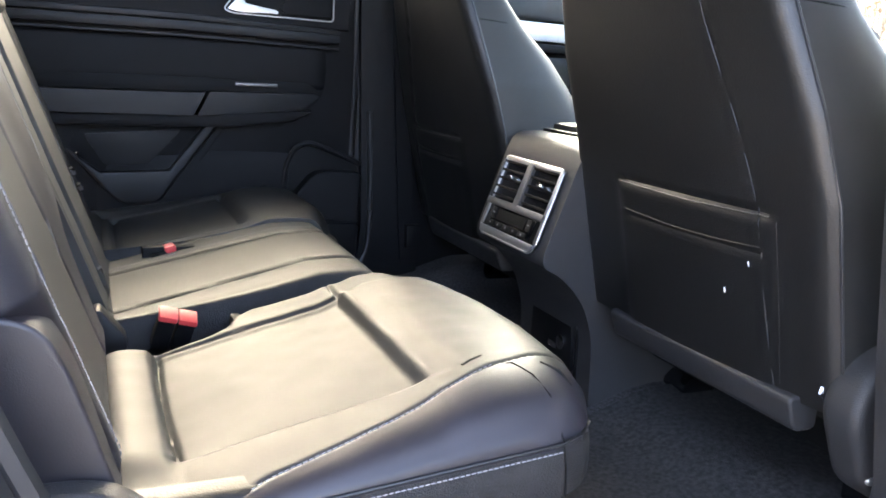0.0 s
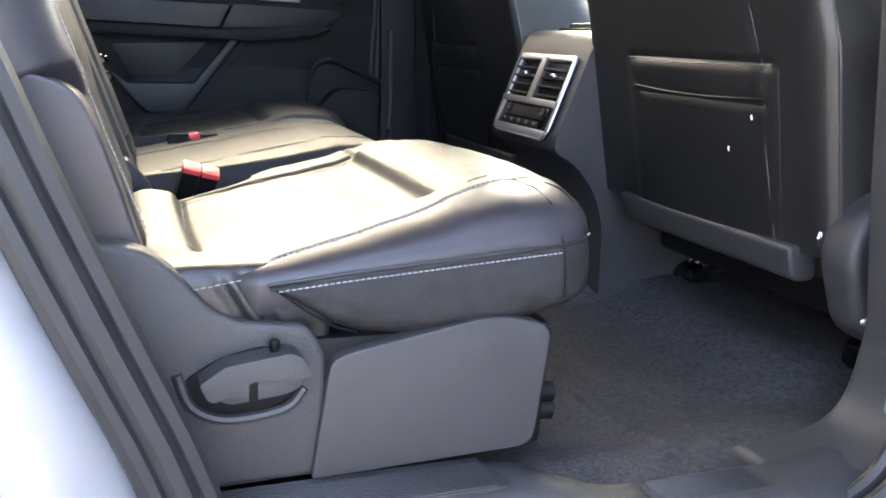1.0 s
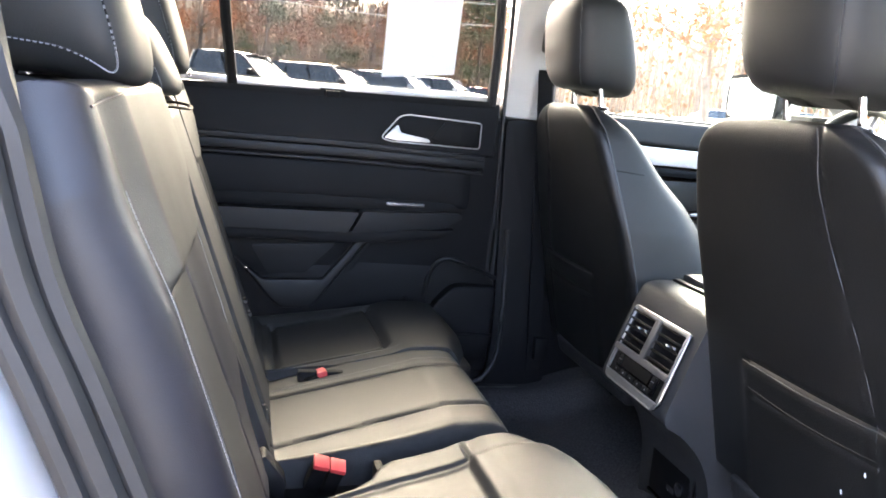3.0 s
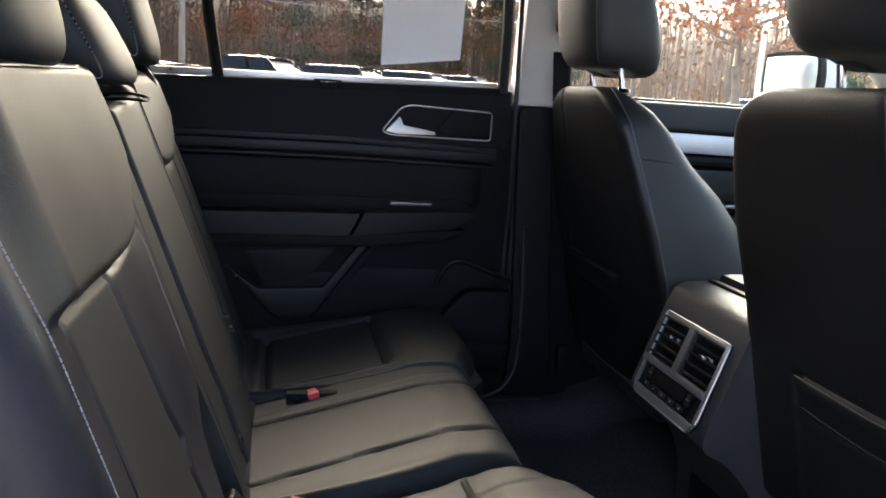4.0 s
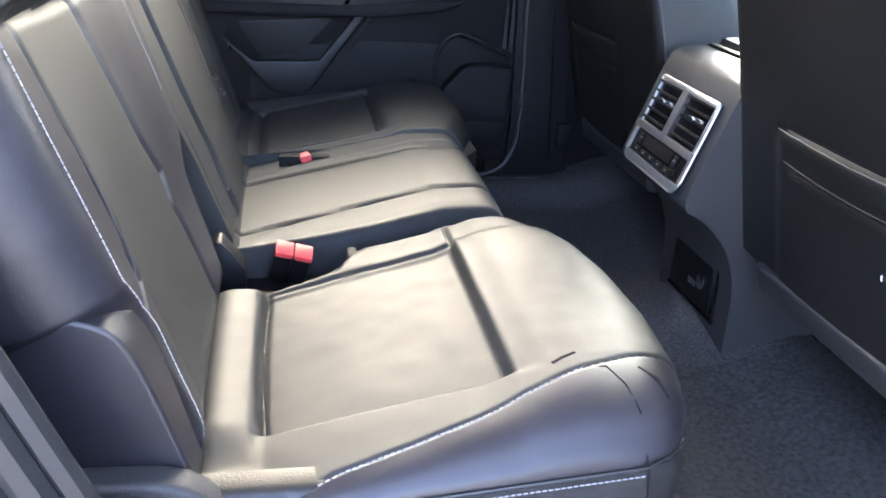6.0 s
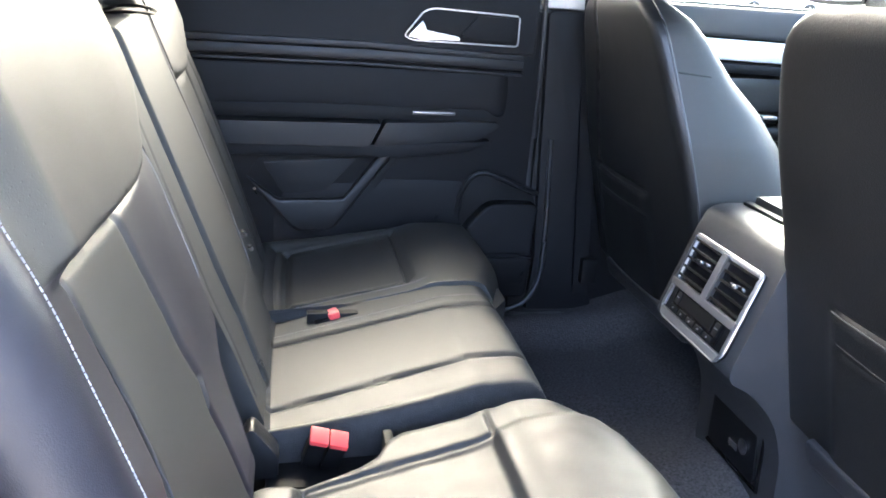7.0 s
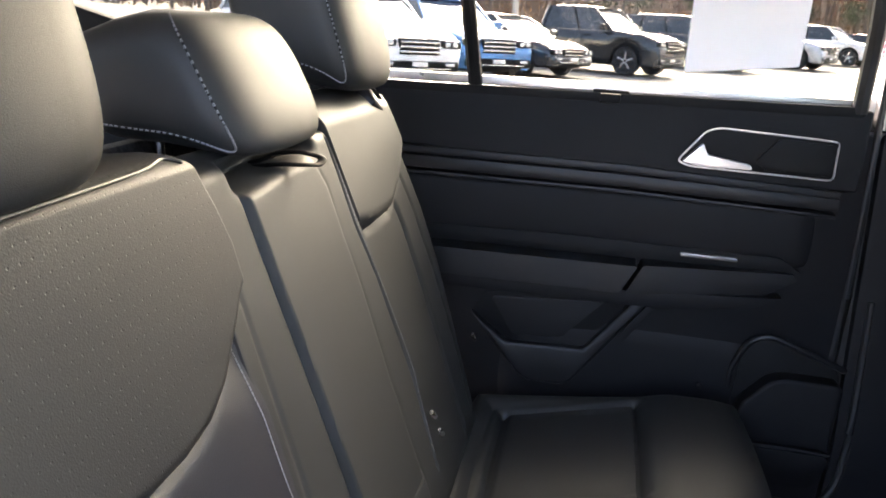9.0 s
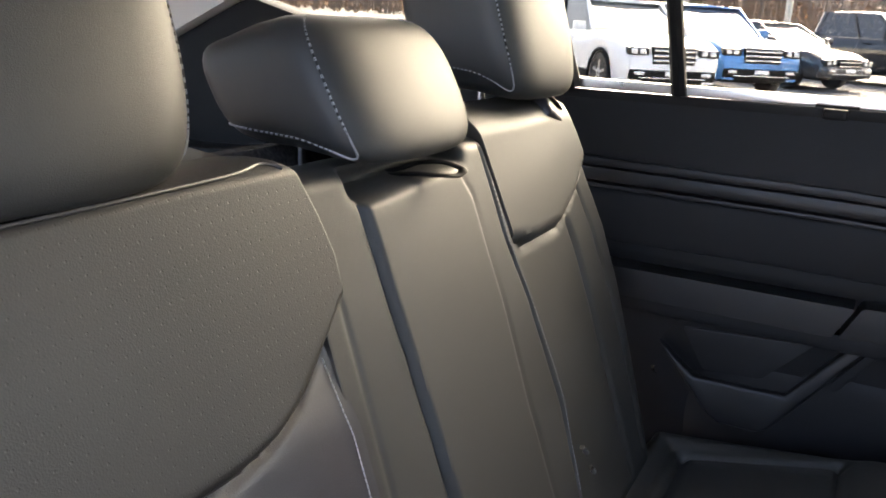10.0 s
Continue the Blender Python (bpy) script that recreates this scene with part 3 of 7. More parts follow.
# ---- doors on the far side ----
def far_rear_door():
    d = thing("rear_door_far", (0.1, 1.48, FLOOR), "closed rear car door with black panel, armrest and tinted window", "car door")
    Y = 1.452
    # lower panel: pocket, kick area
    part("panel", prism(rounded([(-0.46, 0.66), (0.49, 0.66), (0.515, 0.80), (0.532, 1.40), (-0.46, 1.425), (-0.46, 0.9)], 0.02), "y", Y, Y + 0.06, 0.006), DOOR, d, "black grained door panel")
    # belt section above the rails, leaning
    bm = prism(rounded([(-0.46, 1.318), (0.505, 1.298), (0.515, 1.441), (-0.46, 1.421)], 0.008), "y", Y - 0.022, Y + 0.03, 0.010, 3)
    for v in bm.verts:
        v.co.y += 0.022 * step(1.33, 1.435, v.co.z)
    part("upper_panel", bm, DOOR, d, "soft black upper door panel")
    # two rails that run the whole length and drop slightly to the front
    for (za, zb, t, out, r) in ((1.309, 1.291, 0.0075, 0.030, 0.006), (1.288, 1.276, 0.012, 0.036, 0.009), (1.266, 1.253, 0.0035, 0.026, 0.003)):
        pts = [(-0.46, za - t), (0.10, za - 0.002 - t), (0.32, (za + zb) / 2 - 0.002 - t), (0.478, zb - t), (0.478, zb + t), (0.32, (za + zb) / 2 - 0.002 + t), (0.10, za - 0.002 + t), (-0.46, za + t)]
        part("trim_rail", prism(pts, "y", Y - out, Y, r * 0.7), TRIM, d)
    # quilted insert between rail and armrest
    ins = Pad((-0.02, Y, 1.205), (1, 0, 0), (0, 0, 1), (0.472, 0.056), 0.008, 0.05, 0.05)
    part("insert", ins.mesh(40, 14, 0.02), DOOR, d, "black insert panel")
    # dark channel over the armrest, then the armrest itself
    part("switch_panel", prism(rounded([(-0.42, 1.132), (0.20, 1.136), (0.445, 1.138), (0.40, 1.165), (0.0, 1.168), (-0.42, 1.160)], 0.006), "y", Y - 0.010, Y, 0.003), DARK, d, "black switch panel")
    part("switch", box(0.222, 0.324, Y - 0.024, Y - 0.010, 1.152, 1.160, 0.003), GREYTRIM, d, "silver-edged window switch")
    arm = prism(rounded([(-0.45, 1.080), (0.118, 1.080), (0.146, 1.134), (-0.45, 1.130)], 0.006), "y", Y - 0.062, Y, 0.012, 4)
    part("armrest", arm, TRIM, d, "padded black armrest")
    grip = prism(rounded([(0.128, 1.080), (0.38, 1.096), (0.435, 1.128), (0.425, 1.139), (0.156, 1.137)], 0.006), "y", Y - 0.060, Y, 0.008, 3)
    for v in grip.verts:
        v.co.y += 0.040 * step(0.22, 0.44, v.co.x)
    part("pull_grip", grip, TRIM, d, "black plastic pull grip")
    under = prism([(-0.42, 1.050), (0.20, 1.052), (0.36, 1.072), (0.41, 1.098), (0.13, 1.082), (-0.42, 1.076)], "y", Y - 0.045, Y, 0.006)
    part("armrest_underside", under, DOOR, d)
    # six-sided pocket, its shaded recess painted as a dark slab, and the slanting brace
    rim_ = [(-0.158, 1.000), (-0.134, 1.036), (0.152, 1.062), (0.062, 0.948), (-0.088, 0.944)]
    part("pocket_shade", prism(rounded(rim_, 0.008), "y", Y - 0.003, Y + 0.012, 0.002), DARK, d, "flat dark slab painted as the shade in the pocket")
    inner = [(-0.124, 1.027), (0.096, 1.042), (0.020, 0.960), (-0.078, 0.954)]
    part("pocket_pad", prism(rounded(inner, 0.008), "y", Y - 0.009, Y + 0.01, 0.003), TRIM, d, "black flat pocket pad")
    ramp = [(-0.164, 0.996), (-0.090, 0.940), (0.064, 0.944), (0.156, 1.062), (0.188, 1.066), (0.048, 0.874), (0.030, 0.862), (-0.040, 0.862), (-0.064, 0.878)]
    part("pocket_brace", prism(ramp, "y", Y - 0.020, Y + 0.01, 0.008, 3), TRIM, d, "slanting black pocket edge")
    # dark strip painted as the shade in the groove along the brace
    part("brace_shade", prism([(0.188, 1.060), (0.206, 1.060), (0.074, 0.866), (0.050, 0.866)], "y", Y - 0.005, Y + 0.01, 0.002), DARK, d)
    low = Pad((0.20, Y, 0.86), (1, 0, 0), (0, 0, 1), (0.30, 0.13), 0.007, 0.09, 0.3)
    part("lower_swell", low.mesh(24, 14, 0.02), DOOR, d)
    # speaker hood and map pocket
    hood = smooth_line([Vector(p) for p in ((0.346, Y - 0.002, 0.900), (0.350, Y - 0.010, 0.950), (0.368, Y - 0.022, 0.998), (0.40, Y - 0.026, 1.016), (0.436, Y - 0.026, 1.008), (0.50, Y - 0.020, 0.982), (0.548, Y - 0.012, 0.962))], 6)
    part("speaker_hood", tube(hood, 0.006, 8), TRIM, d, "raised black rim over the speaker")
    # dark slab standing in for the shade under the speaker hood
    part("speaker_shade", prism(rounded([(0.352, 0.86), (0.545, 0.84), (0.542, 0.958), (0.45, 1.000), (0.395, 1.010), (0.362, 0.985)], 0.02), "y", Y - 0.010, Y + 0.01, 0.003), DARK, d)
    sp = prism(rounded([(0.352, 0.70), (0.53, 0.70), (0.542, 0.944), (0.440, 0.946), (0.412, 0.938), (0.362, 0.882)], 0.018), "y", Y - 0.050, Y, 0.008, 3)
    part("speaker_grille", sp, DOOR, d, "black speaker cover")
    mp = prism(rounded([(0.38, 0.735), (0.505, 0.742), (0.535, 0.800), (0.52, 0.815), (0.38, 0.815)], 0.01), "y", Y - 0.075, Y - 0.03, 0.006)
    part("map_pocket", mp, DARK, d, "black map pocket")
    part("pocket_lip", tube([(0.38, Y - 0.078, 0.820), (0.45, Y - 0.080, 0.822), (0.53, Y - 0.070, 0.815), (0.505, Y - 0.074, 0.768)], 0.005, 6), DOOR, d)
    part("lock_pin", revolve([(0.004, 0), (0.006, 0.004), (0.006, 0.008), (0.003, 0.010)], (0.29, Y - 0.028, 0.905), (0, -1, 0), 12), DARK, d)
    # handle in its chrome-edged bowl
    bez = [(0.192, 1.330), (0.215, 1.322), (0.460, 1.318), (0.460, 1.386), (0.258, 1.394), (0.235, 1.386)]
    part("handle_bowl", prism(rounded(bez, 0.008), "y", Y - 0.026, Y - 0.018, 0.002), DARK, d, "gloss black handle bowl")
    ring = [Vector((x, Y - 0.027, z)) for x, z in rounded(bez, 0.010)]
    part("chrome_rim", tube(ring, 0.0018, 6, closed=True, up=Vector((0, 1, 0))), SATIN, d, "thin chrome rim")
    lev = prism(rounded([(0.200, 1.331), (0.233, 1.366), (0.242, 1.346), (0.318, 1.334), (0.321, 1.326), (0.23, 1.325)], 0.004), "y", Y - 0.040, Y - 0.026, 0.005, 3)
    part("handle", lev, SATIN, d, "satin chrome inner door handle")
    part("bowl_plate", prism(rounded([(0.345, 1.326), (0.452, 1.324), (0.452, 1.380), (0.362, 1.384), (0.325, 1.340)], 0.005), "y", Y - 0.030, Y - 0.022, 0.002), DARK, d)
    # belt seals, glass, bars
    part("belt_seal", prism([(-0.44, 1.432), (0.500, 1.442), (0.500, 1.458), (-0.44, 1.450)], "y", Y + 0.012, Y + 0.040, 0.003), SATIN, d, "bright window sill strip")
    part("belt_lip", prism([(-0.44, 1.412), (0.500, 1.428), (0.500, 1.446), (-0.44, 1.430)], "y", Y - 0.002, Y + 0.014, 0.003), DARK, d)
    g = prism([(-0.42, 1.43), (0.495, 1.43), (0.462, 1.90), (-0.48, 1.90)], "y", Y + 0.020, Y + 0.024, 0.0)
    for v in g.verts:
        v.co.y = lean(v.co.y, v.co.z, 1)
    pane = part("window_pane", g, TINT, d, "dark privacy glass", False)
    for pts, r, w in (([(-0.188, Y + 0.012, 1.432), (-0.208, Y - 0.02, 1.58), (-0.245, Y - 0.085, 1.90)], 0.0135, "window_bar"), ([(-0.385, Y + 0.008, 1.432), (-0.43, Y - 0.028, 1.60), (-0.50, Y - 0.10, 1.90)], 0.020, "frame_rear"), ([(0.492, Y + 0.008, 1.436), (0.488, Y - 0.02, 1.58), (0.458, Y - 0.09, 1.90)], 0.014, "frame_front")):
        part(w, tube(pts, r, 8), DARK if w != "frame_front" else RUBBER, d, "black window frame bar")
    part("shade_clip", join(box(0.030, 0.096, Y + 0.000, Y + 0.016, 1.434, 1.443, 0.003), box(0.044, 0.081, Y - 0.016, Y + 0.010, 1.421, 1.438, 0.004)), DARK, d, "small black sunshade clip")
    return d


far_rear_door()
skin = setting("car_side_far", join(box(-2.0, 2.2, 1.535, 1.60, 0.20, 1.428, 0.01), box(0.505, 0.665, 1.50, 1.53, 1.40, 1.46, 0.0)), SILVER, "silver outer side of the car", "car body")
label = thing("window_label", (0.28, 1.46, 1.49), "white paper price sheet stuck on the window", "paper label")
lb = prism(rounded([(0.186, 1.484), (0.376, 1.507), (0.372, 1.80), (0.180, 1.78)], 0.004), "y", 1.4635, 1.4640, 0.0)
for v in lb.verts:
    v.co.y = lean(v.co.y, v.co.z, 1) + 0.004 * math.sin(v.co.x * 30)
part("sheet", lb, PAPER, label, "", False)


def far_front_door():
    d = thing("front_door_far", (1.1, 1.48, FLOOR), "closed front car door with satin silver trim strip", "car door")
    Y = 1.47
    part("panel", prism(rounded([(0.70, 0.64), (1.75, 0.64), (1.80, 1.42), (0.68, 1.42)], 0.02), "y", Y, Y + 0.06, 0.006), DOOR, d, "black door panel")
    part("upper_panel", prism([(0.69, 1.372), (1.80, 1.345), (1.80, 1.43), (0.69, 1.438)], "y", Y - 0.035, Y + 0.02, 0.012, 3), PLASTIC, d, "soft upper door panel")
    part("trim_strip", prism([(0.69, 1.318), (1.80, 1.290), (1.80, 1.342), (0.69, 1.368)], "y", Y - 0.030, Y, 0.006), STRIP, d, "satin silver trim strip")
    part("trim_rail", prism([(0.69, 1.290), (1.80, 1.258), (1.80, 1.284), (0.69, 1.312)], "y", Y - 0.040, Y, 0.008), DOOR, d)
    part("insert", Pad((1.2, Y, 1.225), (1, 0, 0), (0, 0, 1), (0.45, 0.05), 0.014, 0.02, 0.05).mesh(20, 8, 0.02), VINYL, d)
    part("armrest", Pad((1.15, Y, 1.14), (1, 0, 0), (0, 0, 1), (0.40, 0.032), 0.07, 0.03, 0.06).mesh(30, 12, 0.02), VINYL, d, "padded black armrest")
    part("switch_panel", box(1.06, 1.26, Y - 0.080, Y - 0.03, 1.165, 1.178, 0.003), GLOSS, d)
    for k in range(2):
        part("switch", box(1.09 + 0.08 * k, 1.13 + 0.08 * k, Y - 0.085, Y - 0.05, 1.176, 1.184, 0.003), SATIN, d)
    part("handle", prism(rounded([(1.22, 1.345), (1.235, 1.372), (1.33, 1.352), (1.33, 1.342)], 0.004), "y", Y - 0.048, Y - 0.030, 0.004), CHROME, d, "satin chrome inner handle")
    g = prism([(0.66, 1.43), (1.75, 1.42), (1.30, 1.88), (0.62, 1.90)], "y", Y + 0.020, Y + 0.024, 0.0)
    for v in g.verts:
        v.co.y = lean(v.co.y, v.co.z, 1)
    part("window_pane", g, CLEAR, d, "clear glass", False)
    part("frame_rear", tube([(0.662, Y, 1.43), (0.645, Y - 0.03, 1.6), (0.62, Y - 0.09, 1.9)], 0.014, 8), RUBBER, d)
    part("belt_seal", prism([(0.68, 1.432), (1.78, 1.424), (1.78, 1.438), (0.68, 1.446)], "y", Y + 0.008, Y + 0.03, 0.003), RUBBER, d)
    return d


far_front_door()
mir = thing("wing_mirror", (1.44, 1.75, 1.45), "silver-capped wing mirror outside the driver's door", "mirror")
mpad = Pad((1.56, 1.80, 1.535), (0.25, -1, 0), (0, 0, 1), (0.118, 0.085), 0.10, 0.07, 0.35)
part("cap", mpad.mesh(24, 20, 0.03), SILVER, mir, "silver painted cap")
mg = Pad((1.52, 1.79, 1.535), (-0.25, 1, 0), (0, 0, 1), (0.112, 0.080), 0.012, 0.02, 0.35)
part("rim", mg.mesh(20, 16, 0.03), DARK, mir)
part("glass", Pad((1.507, 1.787, 1.535), (-0.25, 1, 0), (0, 0, 1), (0.100, 0.068), 0.003, 0.02, 0.35).mesh(16, 12, 0.004), CHROME, mir, "mirror glass")
part("arm", box(1.52, 1.60, 1.50, 1.69, 1.44, 1.49, 0.012), DARK, mir)

# windscreen, A pillars, dashboard, steering wheel
front = thing("windscreen", (1.9, 0.72, 1.4), "curved windscreen of clear glass", "windscreen", kind="structure")
part("glass", prism([(1.86, 1.36), (1.865, 1.36), (1.16, 1.88), (1.155, 1.88)], "y", 0.02, 1.42, 0.0), CLEAR, front, "", False)
for y in (-0.02, 1.46):
    part("pillar", tube([(1.78, y, 1.34), (1.43, y - (0.06 if y > 0.5 else -0.06), 1.63), (1.06, y - (0.12 if y > 0.5 else -0.12), 1.91)], 0.038, 10), BEIGE, front, "light grey pillar trim")
dash = thing("dashboard", (1.75, 0.72, 0.9), "black dashboard with instrument hood and silver strip", "dashboard")
part("top", prism(rounded([(1.50, 1.02), (1.46, 1.22), (1.52, 1.31), (1.70, 1.35), (1.95, 1.33), (1.95, 0.75), (1.62, 0.75)], 0.05), "y", 0.0, 1.44, 0.01), VINYL, dash, "black soft dashboard top")
part("hood", prism(rounded([(1.46, 1.30), (1.50, 1.43), (1.60, 1.46), (1.80, 1.36), (1.62, 1.28)], 0.03), "y", 0.95, 1.34, 0.02), VINYL, dash, "black instrument hood")
part("cluster", box(1.490, 1.500, 0.99, 1.30, 1.28, 1.40, 0.003), GLOSS, dash, "dark instrument cluster")
for k in range(2):
    part("dial", revolve([(0.045, 0), (0.048, -0.004), (0.040, -0.006), (0.038, -0.002)], (1.488, 1.07 + 0.15 * k, 1.34), (1, 0, 0), 24), SATIN, dash, "round dial with silver ring")
part("trim_strip", box(1.462, 1.475, 0.05, 0.92, 1.16, 1.20, 0.004), SATIN, dash, "silver strip")
part("screen", box(1.452, 1.470, 0.60, 0.85, 1.12, 1.27, 0.006), GLOSS, dash, "dark centre screen")
wheel = thing("steering_wheel", (1.34, 1.12, 1.3), "black leather steering wheel with satin spokes", "steering wheel")
wc, wa = Vector((1.34, 1.125, 1.345)), Vector((-0.90, 0, 0.42)).normalized()
wu = Vector((0, 1, 0))
wv = wa.cross(wu).normalized()
part("rim", tube([wc + (wu * math.cos(t) + wv * math.sin(t)) * 0.185 for t in (2 * math.pi * k / 40 for k in range(40))], 0.016, 10, closed=True, up=wa), LEATHER, wheel)
part("column", tube([wc - wa * 0.03, wc - wa * 0.20], 0.05, 14), DARK, wheel, "black steering column")
part("hub", revolve([(0.02, 0.03), (0.07, 0.025), (0.085, 0.0), (0.07, -0.03), (0.03, -0.05)], wc - wa * 0.02, wa, 28), VINYL, wheel)
for t in (0.0, math.pi, -math.pi / 2):
    part("spoke", tube([wc - wa * 0.01 + (wu * math.cos(t) + wv * math.sin(t)) * r for r in (0.06, 0.12, 0.18)], [0.022, 0.016, 0.013], 8, 0.5, up=wa), SATIN, wheel, "satin silver spoke")


def near_front_door():
    d = thing("front_door_near", (1.3, -0.06, FLOOR), "closed front passenger door with black panel", "car door")
    part("panel", prism(rounded([(0.87, 0.64), (1.80, 0.64), (1.80, 1.42), (0.87, 1.42)], 0.02), "y", -0.12, -0.05, 0.006), DOOR, d)
    part("armrest", Pad((1.25, -0.05, 1.13), (-1, 0, 0), (0, 0, 1), (0.35, 0.035), 0.06, 0.03, 0.06).mesh(20, 10, 0.02), VINYL, d)
    part("trim_strip", box(0.88, 1.79, -0.052, -0.03, 1.31, 1.36, 0.006), SATIN, d)
    part("outer_skin", box(0.87, 2.2, -0.19, -0.13, 0.25, 1.42, 0.01), SILVER, d, "silver painted outer skin")
    g = prism([(0.87, 1.42), (1.80, 1.42), (1.32, 1.88), (0.80, 1.90)], "y", -0.085, -0.081, 0.0)
    for v in g.verts:
        v.co.y = lean(v.co.y, v.co.z, -1)
    part("window_pane", g, CLEAR, d, "clear glass", False)
    return d


def near_rear_door():
    """The open door on the camera's side, swung wide on its front hinge."""
    d = thing("rear_door_near", (0.78, -0.19, FLOOR), "open rear car door with dark inner panel", "car door")
    m = Matrix.Translation((0.80, -0.20, 0)) @ Matrix.Rotation(radians(-112), 4, "Z")
    def put(name, bm, mat, text="", flat=True):
        bmesh.ops.transform(bm, matrix=m, verts=bm.verts)
        part(name, bm, mat, d, text, flat)
    put("panel", box(0.02, 1.02, 0.0, 0.06, 0.45, 1.42, 0.02), DOOR, "black inner panel")
    put("outer_skin", box(0.0, 1.04, -0.05, -0.002, 0.40, 1.43, 0.02), SILVER, "silver painted outer skin")
    put("armrest", box(0.25, 0.85, 0.06, 0.12, 1.04, 1.11, 0.02), VINYL)
    put("window_pane", box(0.05, 0.95, 0.005, 0.01, 1.43, 1.86, 0.0), TINT, "dark privacy glass", False)
    put("window_frame", join(box(0.02, 0.05, -0.02, 0.03, 1.42, 1.90, 0.005), box(0.02, 0.98, -0.02, 0.03, 1.86, 1.90, 0.005), box(0.95, 0.98, -0.02, 0.03, 1.42, 1.90, 0.005)), DARK)
    return d


near_front_door()
near_rear_door()


# ---- second row ----
BU, BV = Vector((0, 1, 0)), Vector((-0.327, 0, 0.945))      # across and up the seat backs
BN = BU.cross(BV)


def back_at(y, z, out=0.0):
    """A place on the seat backs' plane."""
    return Vector((-0.14 - 0.346 * (z - 0.989), y, z)) + BN * out


def cushion_top(x):
    return 0.846 + 0.2 * (min(x, 0.21) + 0.05)


def buckle(parent, x, y, z, yaw, tilt=-35):
    m = Matrix.Translation((x, y, z)) @ Matrix.Rotation(radians(yaw), 4, "Z") @ Matrix.Rotation(radians(tilt), 4, "Y")
    b = part("buckle", box(-0.030, 0.012, -0.012, 0.012, -0.014, 0.008, 0.004, 2, m), DARK, parent, "black seat belt buckle")
    part("release_button", box(-0.004, 0.017, -0.0125, 0.0125, -0.006, 0.0145, 0.004, 2, m), RED, b, "red release button")


def buckle_pair(parent, x, y, z):
    """Two buckles side by side in the slot, their red buttons turned up to the door."""
    m = Matrix.Translation((x, y, z)) @ Matrix.Rotation(radians(14), 4, "Y") @ Matrix.Rotation(radians(20), 4, "X")
    for x0 in (-0.0255, 0.0005):
        b = part("buckle", box(x0 + 0.001, x0 + 0.0245, -0.010, 0.0115, -0.052, -0.003, 0.003, 2, m), DARK, parent, "black seat belt buckle")
        part("release_button", box(x0 + 0.0002, x0 + 0.0250, -0.0135, 0.0135, -0.0040, 0.0040, 0.0022, 2, m), RED, b, "red release button")


